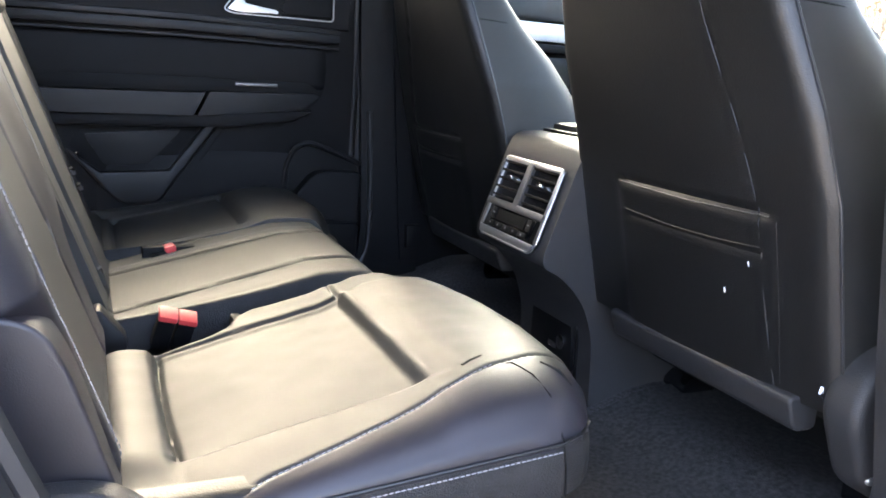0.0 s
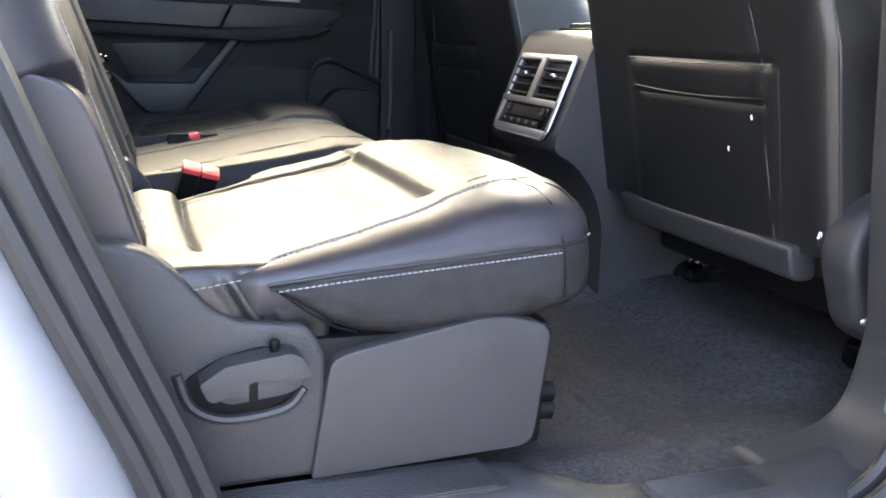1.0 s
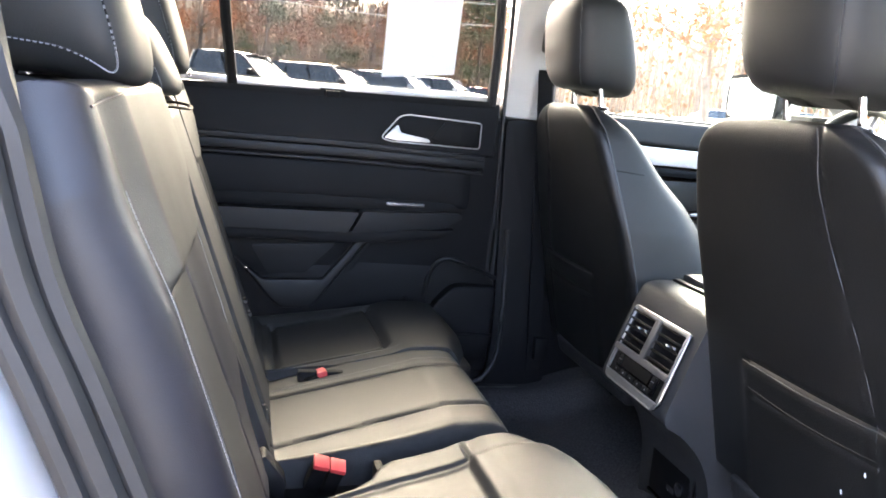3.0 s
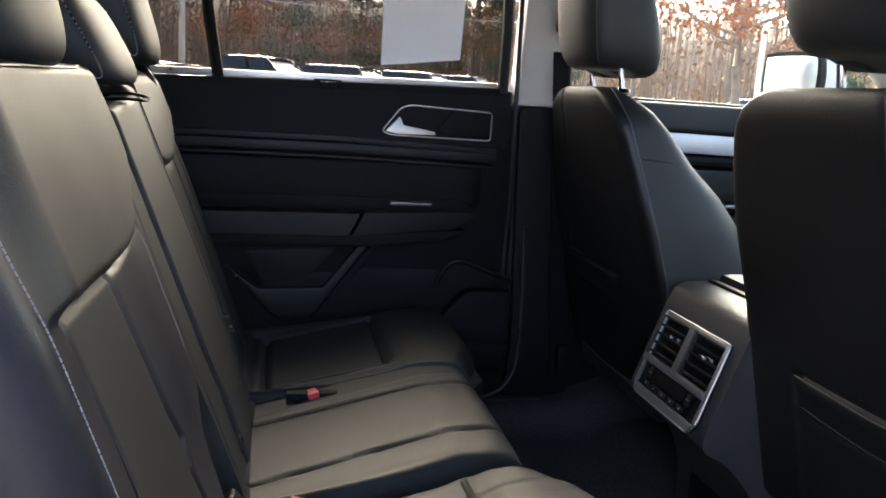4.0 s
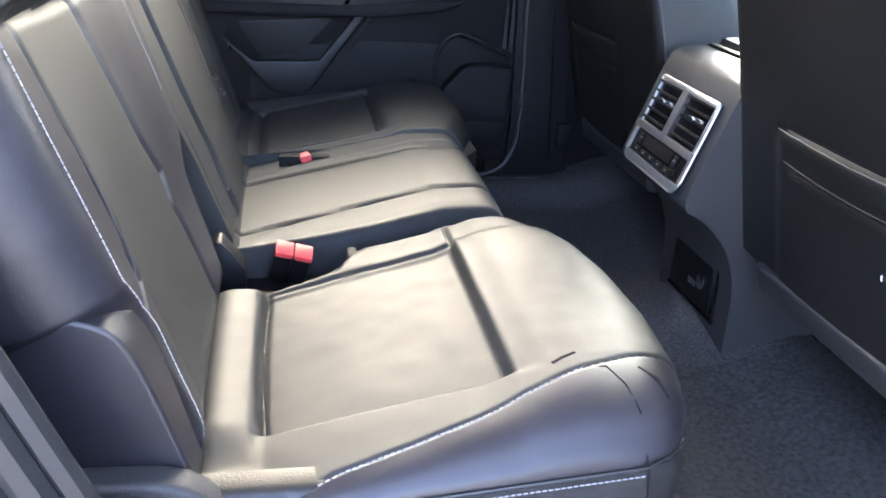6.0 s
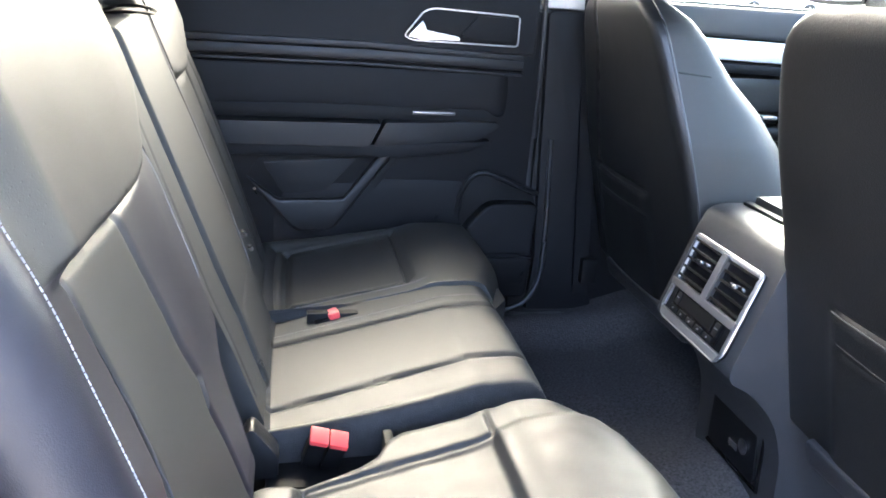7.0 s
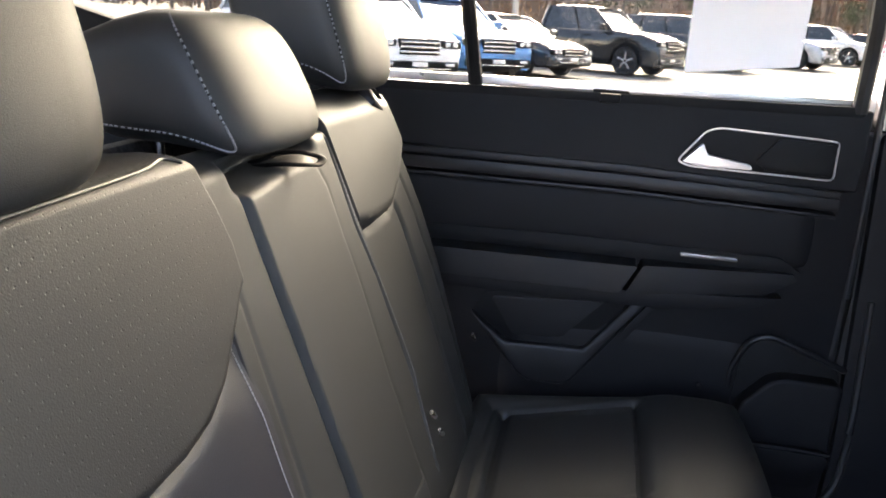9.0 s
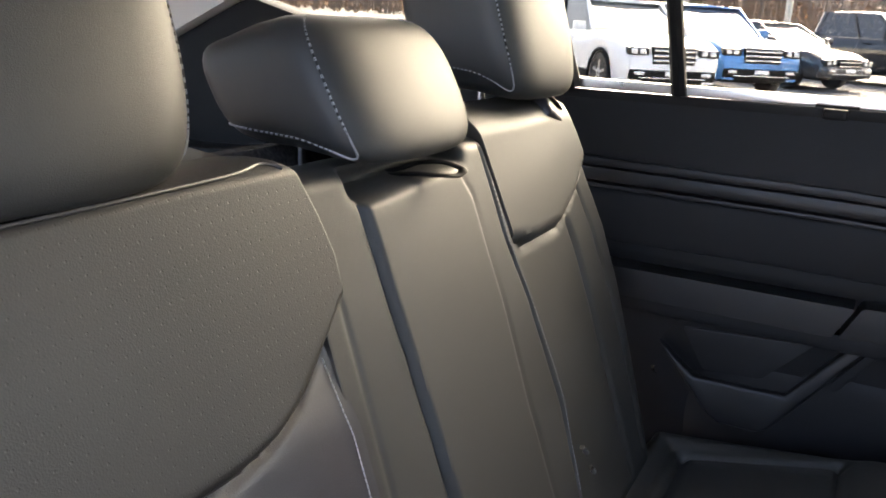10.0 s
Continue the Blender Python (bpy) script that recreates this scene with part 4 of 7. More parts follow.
def bench_near():
    s = thing("outboard_car_seat", (0.1, 0.22, FLOOR), "black leather outboard rear seat with grey stitching", "car seat", "rear seats")
    # cushion: a sunken panel framed by rims, a proud front panel, and a rolled edge all round
    top_line = [(-0.02, -0.024), (0.02, -0.004), (0.146, 0.022), (0.27, 0.060), (0.36, 0.085)]
    seam_z = [(-0.12, 0.846), (-0.06, 0.850), (0.007, 0.856), (0.07, 0.863), (0.183, 0.873), (0.298, 0.883), (0.40, 0.884)]
    front_x = [(-0.034, 0.300), (-0.020, 0.330), (0.0, 0.349), (0.04, 0.371), (0.10, 0.388), (0.20, 0.397), (0.30, 0.393), (0.38, 0.381), (0.43, 0.362), (0.465, 0.338), (0.484, 0.310), (0.490, 0.290)]
    far_y = [(-0.12, 0.386), (-0.075, 0.398), (0.03, 0.424), (0.052, 0.436), (0.070, 0.470), (0.090, 0.482), (0.20, 0.486), (0.40, 0.490)]
    NEAR_Y, REAR_X = -0.034, -0.125

    def recess(x, y):
        w = 0.0045
        far = 0.384 + 0.10 * (x + 0.04)
        back = -0.043 - 0.004 * math.sin(math.pi * max(0.0, min(1.0, (y - 0.085) / 0.29)))
        return step(back - w, back + w, x) * (1 - step(0.197 - w, 0.197 + w, x)) * step(0.080 - w, 0.080 + w, y) * (1 - step(far - 0.014, far + 0.014, y)), back, far

    def top_z(x, y):
        """The height of the cushion before its edges roll over."""
        base = 0.846 + 0.225 * (min(x, 0.20) + 0.041) if x > -0.041 else 0.846 + 0.04 * (x + 0.041)
        inn_, back, far = recess(x, y)
        z = base + (0.0155 - 0.0075 * step(far - 0.014, far + 0.014, y)) * (1 - inn_) + 0.010 * (1 - step(-0.058, -0.044, x)) * math.sin(math.pi * max(0.0, min(1.0, (x + 0.135) / 0.095))) * step(0.03, 0.09, y)
        z += 0.004 * inn_ * math.sin(math.pi * max(0.0, min(1.0, (x - back) / 0.24))) * math.sin(math.pi * max(0.0, min(1.0, (y - 0.08) / (far - 0.08))))
        ridge = step(0.197, 0.207, x) * step(0.066, 0.084, y)
        z += ridge * (0.005 + 0.008 * step(0.206, 0.240, x) + 0.007 * step(0.21, 0.28, x)) + 0.019 * step(0.165, 0.27, x) * (1 - ridge)
        for d, w, deep in ((abs(x - back), 0.0045, 0.0085 * step(0.08, 0.10, y) * (1 - step(far - 0.01, far + 0.01, y))),
                           (abs(x - 0.199), 0.0036, 0.0065 * step(0.075, 0.09, y) * (1 - step(0.44, 0.49, y))),
                           (abs(y - 0.080), 0.0036, 0.0075 * step(-0.06, -0.03, x) * (1 - step(0.19, 0.21, x))),
                           (abs(y - far), 0.004, 0.003 * step(-0.06, -0.03, x) * (1 - step(0.19, 0.21, x)))):
            if d < 0.02:
                z -= deep * math.exp(-((d / w) ** 2))
        z -= 0.0022 * math.exp(-(((y - interp_line(top_line, x)) / 0.0022) ** 2)) * step(-0.02, 0.02, x)
        return z + 0.0008 * noise.noise((x * 28, y * 28, 1.0)) + 0.0014 * noise.noise((x * 9, y * 9, 4.0))

    def cushion_at(u, v, out=0.0):
        y_ = NEAR_Y + 0.524 * v
        xf = interp_line(front_x, y_)
        x = REAR_X + (xf - REAR_X) * u
        y = NEAR_Y + (interp_line(far_y, x) - NEAR_Y) * v
        if x < 0.0:
            y += 0.012 * (1 - step(-0.03, 0.0, x)) * (1 - v)
        z = top_z(x, y)
        def falls(d, w):
            t = max(0.0, min(1.0, d / w))
            return 1 - math.sqrt(max(0.0, 1 - (1 - t) ** 2))
        near = falls(y - NEAR_Y - (0.012 * (1 - step(-0.03, 0.0, x))), max(0.022, interp_line(top_line, x) - NEAR_Y + 0.010)) * max(0.01, z - interp_line(seam_z, x))
        lip = falls(xf - x, 0.078) * 0.056
        side = falls(interp_line(far_y, x) - y, 0.030) * (0.024 + 0.010 * step(0.2, 0.3, x))
        back = falls(x - REAR_X, 0.045) * 0.030
        return Vector((x, y, z - math.sqrt(near ** 2 + lip ** 2 + side ** 2 + back ** 2) + out))

    class Top:
        """The cushion's top as a place to lay thread on, in plan."""
        n = Vector((0, -0.35, 0.94))

        @staticmethod
        def on(x, y, out=0.001):
            v = (y - NEAR_Y) / (interp_line(far_y, x) - NEAR_Y)
            u = (x - REAR_X) / (interp_line(front_x, NEAR_Y + 0.524 * v) - REAR_X)
            return cushion_at(u, v, out)

    bm = bmesh.new()
    NU, NV = 210, 190
    us, vs = ([math.sin(math.pi / 2 * (2 * i / n - 1)) * 0.15 + (2 * i / n - 1) * 0.35 + 0.5 for i in range(n + 1)] for n in (NU, NV))
    grid = [[bm.verts.new(cushion_at(u, v)) for u in us] for v in vs]
    for j in range(NV):
        for i in range(NU):
            bm.faces.new((grid[j][i], grid[j][i + 1], grid[j + 1][i + 1], grid[j + 1][i]))
    rim_loop = grid[0][:] + [r[-1] for r in grid[1:]] + grid[-1][-2::-1] + [r[0] for r in grid[-2:0:-1]]
    low = [bm.verts.new(v.co + Vector((0, 0.010 if v.co.y < 0.1 else -0.006, -0.03))) for v in rim_loop]
    for i in range(len(rim_loop)):
        j = (i + 1) % len(rim_loop)
        bm.faces.new((rim_loop[j], rim_loop[i], low[i], low[j]))
    c = part("seat_cushion", bm, LEATHER, s, "black leather cushion with sunken centre panel")
    c.data.materials.append(BOLSTER)
    for poly in c.data.polygons:
        if poly.center.y < interp_line(top_line, poly.center.x) and poly.center.x > -0.005:
            poly.material_index = 1
    # textile skirt under the stitched edge, round the front corner
    def skirt(z_low, n=90):
        rim_pts = [Vector((x, NEAR_Y, interp_line(seam_z, x))) for x in [0.006 + 0.294 * i / 60 for i in range(61)]]
        rim_pts += [Vector((interp_line(front_x, y), y, 0.884 + 0.010 * step(-0.03, 0.1, y))) for y in [NEAR_Y + 0.524 * i / n for i in range(1, n + 1)]]
        bm = bmesh.new()
        rows, acc = [], 0.0
        for k, p in enumerate(rim_pts):
            a, b = rim_pts[max(0, k - 1)], rim_pts[min(len(rim_pts) - 1, k + 1)]
            t = (b - a).normalized()
            nrm = Vector((t.y, -t.x, 0)).normalized()
            zl = z_low(p)
            row = []
            for q in range(15):
                f = q / 14
                swell = 0.0035 * math.sin(math.pi * min(1, f * 1.1)) - 0.020 * max(0.0, (f - 0.70) / 0.30) ** 2 - 0.003 * (1 - f) ** 8
                row.append(bm.verts.new(p + nrm * swell + Vector((0, 0, (zl - p.z) * f)) + nrm * 0.0015 * noise.noise((p.x * 30, p.y * 30, f * 3))))
            rows.append(row)
        for A, B in zip(rows, rows[1:]):
            for q in range(14):
                bm.faces.new((A[q], B[q], B[q + 1], A[q + 1]))
        return bm

    low_side = [(0.006, 0.850), (0.017, 0.846), (0.038, 0.830), (0.066, 0.811), (0.093, 0.801), (0.14, 0.794), (0.24, 0.796), (0.30, 0.810)]
    part("cushion_side", skirt(lambda p: interp_line(low_side, p.x) if p.y < -0.033 else 0.810 - 0.025 * step(-0.03, 0.08, p.y)), FABRIC_AND_SHADE, s, "black textile cushion flank")
    gather = Pad((-0.040, -0.008, 0.830), (1, 0, 0), (0, 0, 1), (0.108, 0.042), 0.016, 0.020, 0.10,
                 shape=lambda U, V: 0.0040 * math.sin(U * 260 + V * 150) * math.exp(-(((U - 0.034 + 0.5 * V) / 0.022) ** 2)) - 0.010 * step(0.0, 0.04, -V))
    part("cushion_rear_side", gather.mesh(90, 24, 0.02), VINYL, s, "gathered black leather rear side of the cushion")
    part("stitching", stitches(Top, [(x, interp_line(top_line, x) - 0.0028) for x in (0.005, 0.03, 0.07, 0.11, 0.15, 0.19, 0.23, 0.262)], gap=0.0058, length=0.0040, wide=0.0015, out=0.0012), THREAD, c, "pale grey stitching")
    side_face = Pad((0.0, NEAR_Y - 0.0022, 0.0), (1, 0, 0), (0, 0, 1), (2.0, 2.0), 0.0, 0.01, 0)
    part("stitching", stitches(side_face, [(x, interp_line(seam_z, x) - 0.006) for x in (0.012, 0.07, 0.183, 0.297)], gap=0.0056, length=0.0040, wide=0.0014, out=0.0018), THREAD, s, "pale grey stitching")
    part("edge_piping", tube([(x, NEAR_Y - 0.0010, interp_line(seam_z, x) + 0.0005) for x in (0.004, 0.04, 0.07, 0.12, 0.183, 0.24, 0.298)] + [(interp_line(front_x, y), y, 0.8845 + 0.010 * step(-0.03, 0.1, y)) for y in (-0.030, -0.022, -0.012, 0.0)], 0.0018, 6), VINYL, s, "rolled leather edge")
    part("corner_seam", tube([Top.on(0.262, interp_line(top_line, 0.262), 0.0), Top.on(0.285, 0.056, 0.0), Top.on(0.296, 0.030, 0.0), Top.on(0.300, 0.0, 0.0), (0.2995, -0.0345, 0.884), (0.302, -0.0372, 0.86), (0.304, -0.0376, 0.83)], 0.0011, 6), DARK, s)
    part("corner_dart", tube([Top.on(0.318, 0.055, 0.0), Top.on(0.332, 0.040, 0.0), Top.on(0.338, 0.022, 0.0)], [0.0012, 0.0030, 0.0012], 6), DARK, s)
    part("rear_seam", tube([(0.004, NEAR_Y - 0.001, 0.857), (0.020, NEAR_Y - 0.0012, 0.845), (0.038, NEAR_Y - 0.001, 0.831), (0.066, NEAR_Y + 0.004, 0.812), (0.090, NEAR_Y + 0.010, 0.803)], 0.0014, 6), DARK, s)
    hind = Pad((0.0, -0.0268, 0.0), (1, 0, 0), (0, 0, 1), (2.0, 2.0), 0.0, 0.01, 0)
    part("stitching", stitches(hind, [(-0.088, 0.849), (-0.060, 0.853), (-0.018, 0.860)], gap=0.0055, wide=0.0011), THREAD, s)
    part("tag", tube([Top.on(x, y, 0.0004) for x, y in ((0.236, 0.072), (0.247, 0.078), (0.262, 0.083))], 0.0020, 6, 0.4), DARK, s, "small sewn tag")
    # backrest: the outline follows its side seams, the flank is its own side
    HW, HH = 0.262, 0.318
    cy, cz = 0.248, 1.144
    o = back_at(cy, cz, -0.075)
    left = [(0.86, 0.020), (0.985, 0.026), (1.012, 0.024), (1.040, -0.010), (1.10, -0.014), (1.35, -0.014), (1.44, 0.0)]
    right = [(0.845, 0.41), (0.93, 0.438), (1.0, 0.450), (1.016, 0.470), (1.034, 0.500), (1.12, 0.513), (1.21, 0.512), (1.27, 0.500), (1.288, 0.497), (1.30, 0.508), (1.32, 0.519), (1.35, 0.520), (1.381, 0.512), (1.416, 0.498), (1.44, 0.470)]
    warp, uv = between(left, right, HW, cy, 0.945, cz)
    low_table = [(0.03, 1.240), (0.10, 1.240), (0.18, 1.237), (0.25, 1.234), (0.32, 1.233), (0.36, 1.234), (0.40, 1.241), (0.44, 1.257), (0.475, 1.281), (0.505, 1.307), (0.53, 1.318)]
    yoke = [uv(y, z) for y, z in low_table[1:]]
    fold = [uv(0.296, 1.236), uv(0.311, 1.17), uv(0.326, 1.08), uv(0.340, 0.965), uv(0.34, 0.87)]
    bol_l = [uv(0.100, 1.235), uv(0.115, 1.13), uv(0.116, 1.06), uv(0.104, 1.015), uv(0.080, 0.998)]

    def place(U, V):
        q = warp(U, V)
        return q[0] + cy, V * 0.945 + cz

    def yoke_side(U, V):
        y, z = place(U, V)
        low = interp_line(low_table, y)
        return step(low - 0.005, low + 0.010, z) * step(0.045, 0.115, y)

    def curve(U, V):
        y, z = place(U, V)
        wing = 0.005 * step(0.34, 0.45, y) * (1 - step(1.22, 1.28, z)) * step(0.95, 1.08, z)
        return 0.014 * (abs(y - 0.22) / 0.2) ** 2 * (1 - 0.8 * step(1.22, 1.34, z)) * (y < 0.22) + wing - 0.010

    bk = Pad(o, BU, BV, (HW, HH), 0.085, 0.055, 0.0, radii=(0.058, 0.006, 0.05, 0.030),
             seams=[(yoke, 0.007, 0.006), (fold, 0.007, 0.005), (bol_l, 0.004, 0.004)],
             panels=[(yoke_side, 0.019)], shape=curve, warp=warp)
    b = part("backrest", bk.mesh(170, 220, 0.17), PERF, s, "perforated black leather backrest")
    b.data.materials.append(LEATHER)
    b.data.materials.append(BOLSTER)
    for poly in b.data.polygons:
        q = poly.center - o
        y, z = q.dot(BU) + cy, q.dot(BV) * 0.945 + cz
        low = interp_line(low_table, y)
        if z < low + 0.004:
            edge = interp_line([(0.87, 0.34), (0.965, 0.340), (1.08, 0.326), (1.17, 0.311), (1.236, 0.296)], z)
            poly.material_index = 2 if (y > edge or y < 0.108) else 1
        if y < 0.045 or q.dot(BN) < 0.02:
            poly.material_index = 2
    part("stitching", stitches(bk, [uv(0.044, 1.34), uv(0.043, 1.25), uv(0.044, 1.17), uv(0.044, 1.10), uv(0.044, 1.06), uv(0.051, 1.033), uv(0.064, 1.008), uv(0.078, 0.980), uv(0.072, 0.94), uv(0.068, 0.90), uv(0.060, 0.865)], gap=0.0056, length=0.0042, wide=0.0017, out=0.0010), THREAD, b, "pale grey stitching")
    part("piping", piping(bk, [uv(0.102, 1.225), uv(0.115, 1.15), uv(0.119, 1.10), uv(0.116, 1.05), uv(0.104, 1.015), uv(0.084, 0.999)], 0.0012), PIPING, b)
    part("stitching", stitches(bk, [uv(0.486, 1.276), uv(0.489, 1.23), uv(0.494, 1.16), uv(0.495, 1.09)], gap=0.005, wide=0.0014, out=0.0009), THREAD, b)
    part("top_piping", piping(bk, [uv(0.03, 1.412), uv(0.15, 1.420), uv(0.30, 1.422), uv(0.42, 1.424), uv(0.462, 1.428), uv(0.478, 1.422)], 0.0016, 0.0008), PIPING, b)
    part("lower_flank_panel", prism(rounded([(-0.092, 0.86), (-0.113, 0.930), (-0.130, 0.985), (-0.148, 1.022), (-0.180, 1.033), (-0.33, 1.036), (-0.28, 0.86)], [0.01, 0.01, 0.02, 0.024, 0.02, 0.01, 0.01]), "y", 0.000, 0.06, 0.012, 4), BOLSTER, s, "smooth black leather lower flank")
    part("back_shell", prism([(-0.23, 0.80), (-0.40, 1.415), (-0.43, 1.41), (-0.30, 0.80)], "y", -0.0, 0.50, 0.01), CARPET, s, "carpeted back of the backrest")
    part("top_panel", prism(rounded([(-0.298, 1.408), (-0.300, 1.424), (-0.395, 1.432), (-0.410, 1.40)], 0.008), "y", 0.03, 0.485, 0.010, 3), LEATHER, s, "black leather top of the backrest")
    part("rear_piping", tube([(-0.398, 0.04, 1.434), (-0.400, 0.25, 1.435), (-0.398, 0.475, 1.434)], 0.0022, 6), PIPING, s)
    # headrest
    head_rest(s, 0.285, 1.445, 0.20, 0.255)
    # side cover with its recess and lever
    rear = [(-0.30, 0.655), (0.060, 0.662), (0.060, 0.785), (0.050, 0.803), (0.040, 0.816), (-0.018, 0.822), (-0.043, 0.834), (-0.071, 0.868), (-0.098, 0.890), (-0.125, 0.897), (-0.30, 0.900)]
    sc = prism(rounded(rear, 0.012), "y", -0.032, 0.0, 0.008, 3)
    cover = part("side_cover", sc, PLASTIC, s, "grained grey plastic seat side cover")
    fr = [(0.046, 0.662), (0.282, 0.669), (0.291, 0.792), (0.283, 0.803), (0.238, 0.814), (0.211, 0.813), (0.085, 0.789), (0.062, 0.782)]
    part("side_cover_front", prism(rounded(fr, [0.004, 0.02, 0.012, 0.02, 0.02, 0.02, 0.02, 0.012]), "y", -0.040, 0.0, 0.007, 3), PLASTIC, s, "grained grey plastic front side cover")
    bowl = [(-0.072, 0.770), (-0.058, 0.745), (-0.03, 0.735), (0.025, 0.742), (0.036, 0.760), (0.036, 0.790), (0.0, 0.800), (-0.04, 0.790)]
    part("lever_bowl", prism(rounded(bowl, 0.012), "y", -0.0345, -0.030, 0.001), DARK, cover, "dark lever recess")
    part("bowl_rim", tube(smooth_line([(-0.075, -0.034, 0.778), (-0.062, -0.036, 0.746), (-0.03, -0.037, 0.732), (0.02, -0.037, 0.738), (0.038, -0.036, 0.756)], 5), 0.005, 8), PLASTIC, cover)
    lev = prism(rounded([(-0.058, 0.778), (-0.036, 0.793), (0.020, 0.801), (0.030, 0.797), (0.042, 0.777), (0.030, 0.776), (-0.012, 0.777), (-0.046, 0.760), (-0.052, 0.764)], 0.003), "y", -0.062, -0.036, 0.004, 3)
    part("release_lever", lev, PLASTIC, s, "grey plastic seat release lever")
    part("lever_back", prism(rounded([(-0.044, 0.757), (-0.012, 0.776), (0.034, 0.774), (0.034, 0.762), (0.022, 0.756), (-0.030, 0.750)], 0.005), "y", -0.046, -0.035, 0.003), PLASTIC, s)
    part("lever_gap", box(-0.014, -0.006, -0.0470, -0.0445, 0.752, 0.777, 0.001), DARK, s)
    part("lever_stud", revolve([(0.003, 0), (0.005, 0.004), (0.005, 0.010), (0.003, 0.012)], (0.008, -0.047, 0.798), (0, 0, 1), 10), DARK, s)
    for z, r in ((0.706, 0.012), (0.685, 0.014)):
        part("rail_end", revolve([(r * 0.7, 0), (r, 0.003), (r, 0.055), (r * 0.7, 0.058)], (0.285, 0.04, z - 0.012), (1, -0.15, 0), 14), DARK, s, "black seat rail end")
    part("frame_box", box(-0.20, 0.30, -0.025, 0.44, 0.66, 0.80, 0.01), DARK, s, "dark seat frame")
    part("front_latch", box(0.066, 0.080, 0.44, 0.50, 0.80, 0.868, 0.004), DARK, s)
    buckle_pair(s, -0.008, 0.460, 0.880)
    return s


def head_rest(parent, y, z0, h, w, depth=0.15, x=None, droop=0.06):
    """A padded head restraint with stitched seams round its front, on two posts."""
    x = back_at(0, z0 + 0.02).x + 0.010 if x is None else x
    def surf(deg, f):
        """The surface: degrees round from the front, f from the bottom 0 to the top 1."""
        a, t = math.pi * (f - 0.5), radians(deg)
        c, sn = math.cos(t), math.sin(t)
        px, py = math.copysign(abs(c) ** 0.35, c), math.copysign(abs(sn) ** 0.35, sn)
        k = max(0.02, math.cos(a)) ** 0.26
        up01 = (math.copysign(abs(math.sin(a)) ** 0.75, math.sin(a)) + 1) / 2
        front = step(-0.2, 0.9, px)
        bow = 0.012 * (1 - py * py) * front
        X = x - depth / 2 + px * k * depth / 2 * (0.92 + 0.08 * up01) + bow - 0.045 * (up01 - 0.2) + 0.030 * (1 - up01) * front
        Z = z0 + up01 * h - 0.018 * (1 - up01) * front - 0.010 * (1 - up01) * (1 - front)
        Z -= droop * h * up01 * (1 - step(-1.0, 0.75, px)) ** 1.3
        return Vector((X, y + py * k * w / 2 * (0.96 + 0.04 * up01), Z))

    bm = bmesh.new()
    nu, nv = 48, 32
    rows = [[bm.verts.new(surf(360 * i / nu, j / nv)) for i in range(nu)] for j in range(nv + 1)]
    for j in range(nv):
        for i in range(nu):
            bm.faces.new((rows[j][i], rows[j][(i + 1) % nu], rows[j + 1][(i + 1) % nu], rows[j + 1][i]))
    bm.faces.new(rows[0][::-1])
    bm.faces.new(rows[-1])
    hr = part("headrest", bm, LEATHER, parent, "black leather headrest with stitched seams")
    for s in (-1, 1):
        way = smooth_line([Vector(p) for p in ((54, 0.93, 0), (55, 0.75, 0), (55, 0.5, 0), (54, 0.32, 0), (56, 0.22, 0), (66, 0.19, 0), (82, 0.25, 0), (98, 0.31, 0), (125, 0.33, 0))], 8)
        line = []
        for p in way:
            q = surf(s * p.x, p.y)
            nrm = (surf(s * (p.x + 1), p.y) - surf(s * (p.x - 1), p.y)).cross(surf(s * p.x, p.y + 0.01) - surf(s * p.x, p.y - 0.01)).normalized() * s
            line.append(q + nrm * 0.0005)
        part("seam", tube([p for p in line], 0.0009, 5), DARK, hr)
        pb = bmesh.new()
        for a, b in zip(line, line[1:]):
            n = max(1, int((b - a).length / 0.0050))
            for i in range(n):
                c = a.lerp(b, (i + 0.5) / n)
                d = (b - a).normalized()
                bmesh.ops.create_cube(pb, size=1, matrix=Matrix.Translation(c) @ d.to_track_quat("X", "Z").to_matrix().to_4x4() @ Matrix.Diagonal((0.0034, 0.0016, 0.0016, 1)))
        part("stitching", pb, THREAD, hr, "pale grey stitching")
        part("post", tube([(x - 0.100, y + s * w * 0.16, z0 - 0.07), (x - 0.105, y + s * w * 0.16, z0 + 0.03)], 0.006, 10), STEEL, hr, "steel headrest post")
    return hr


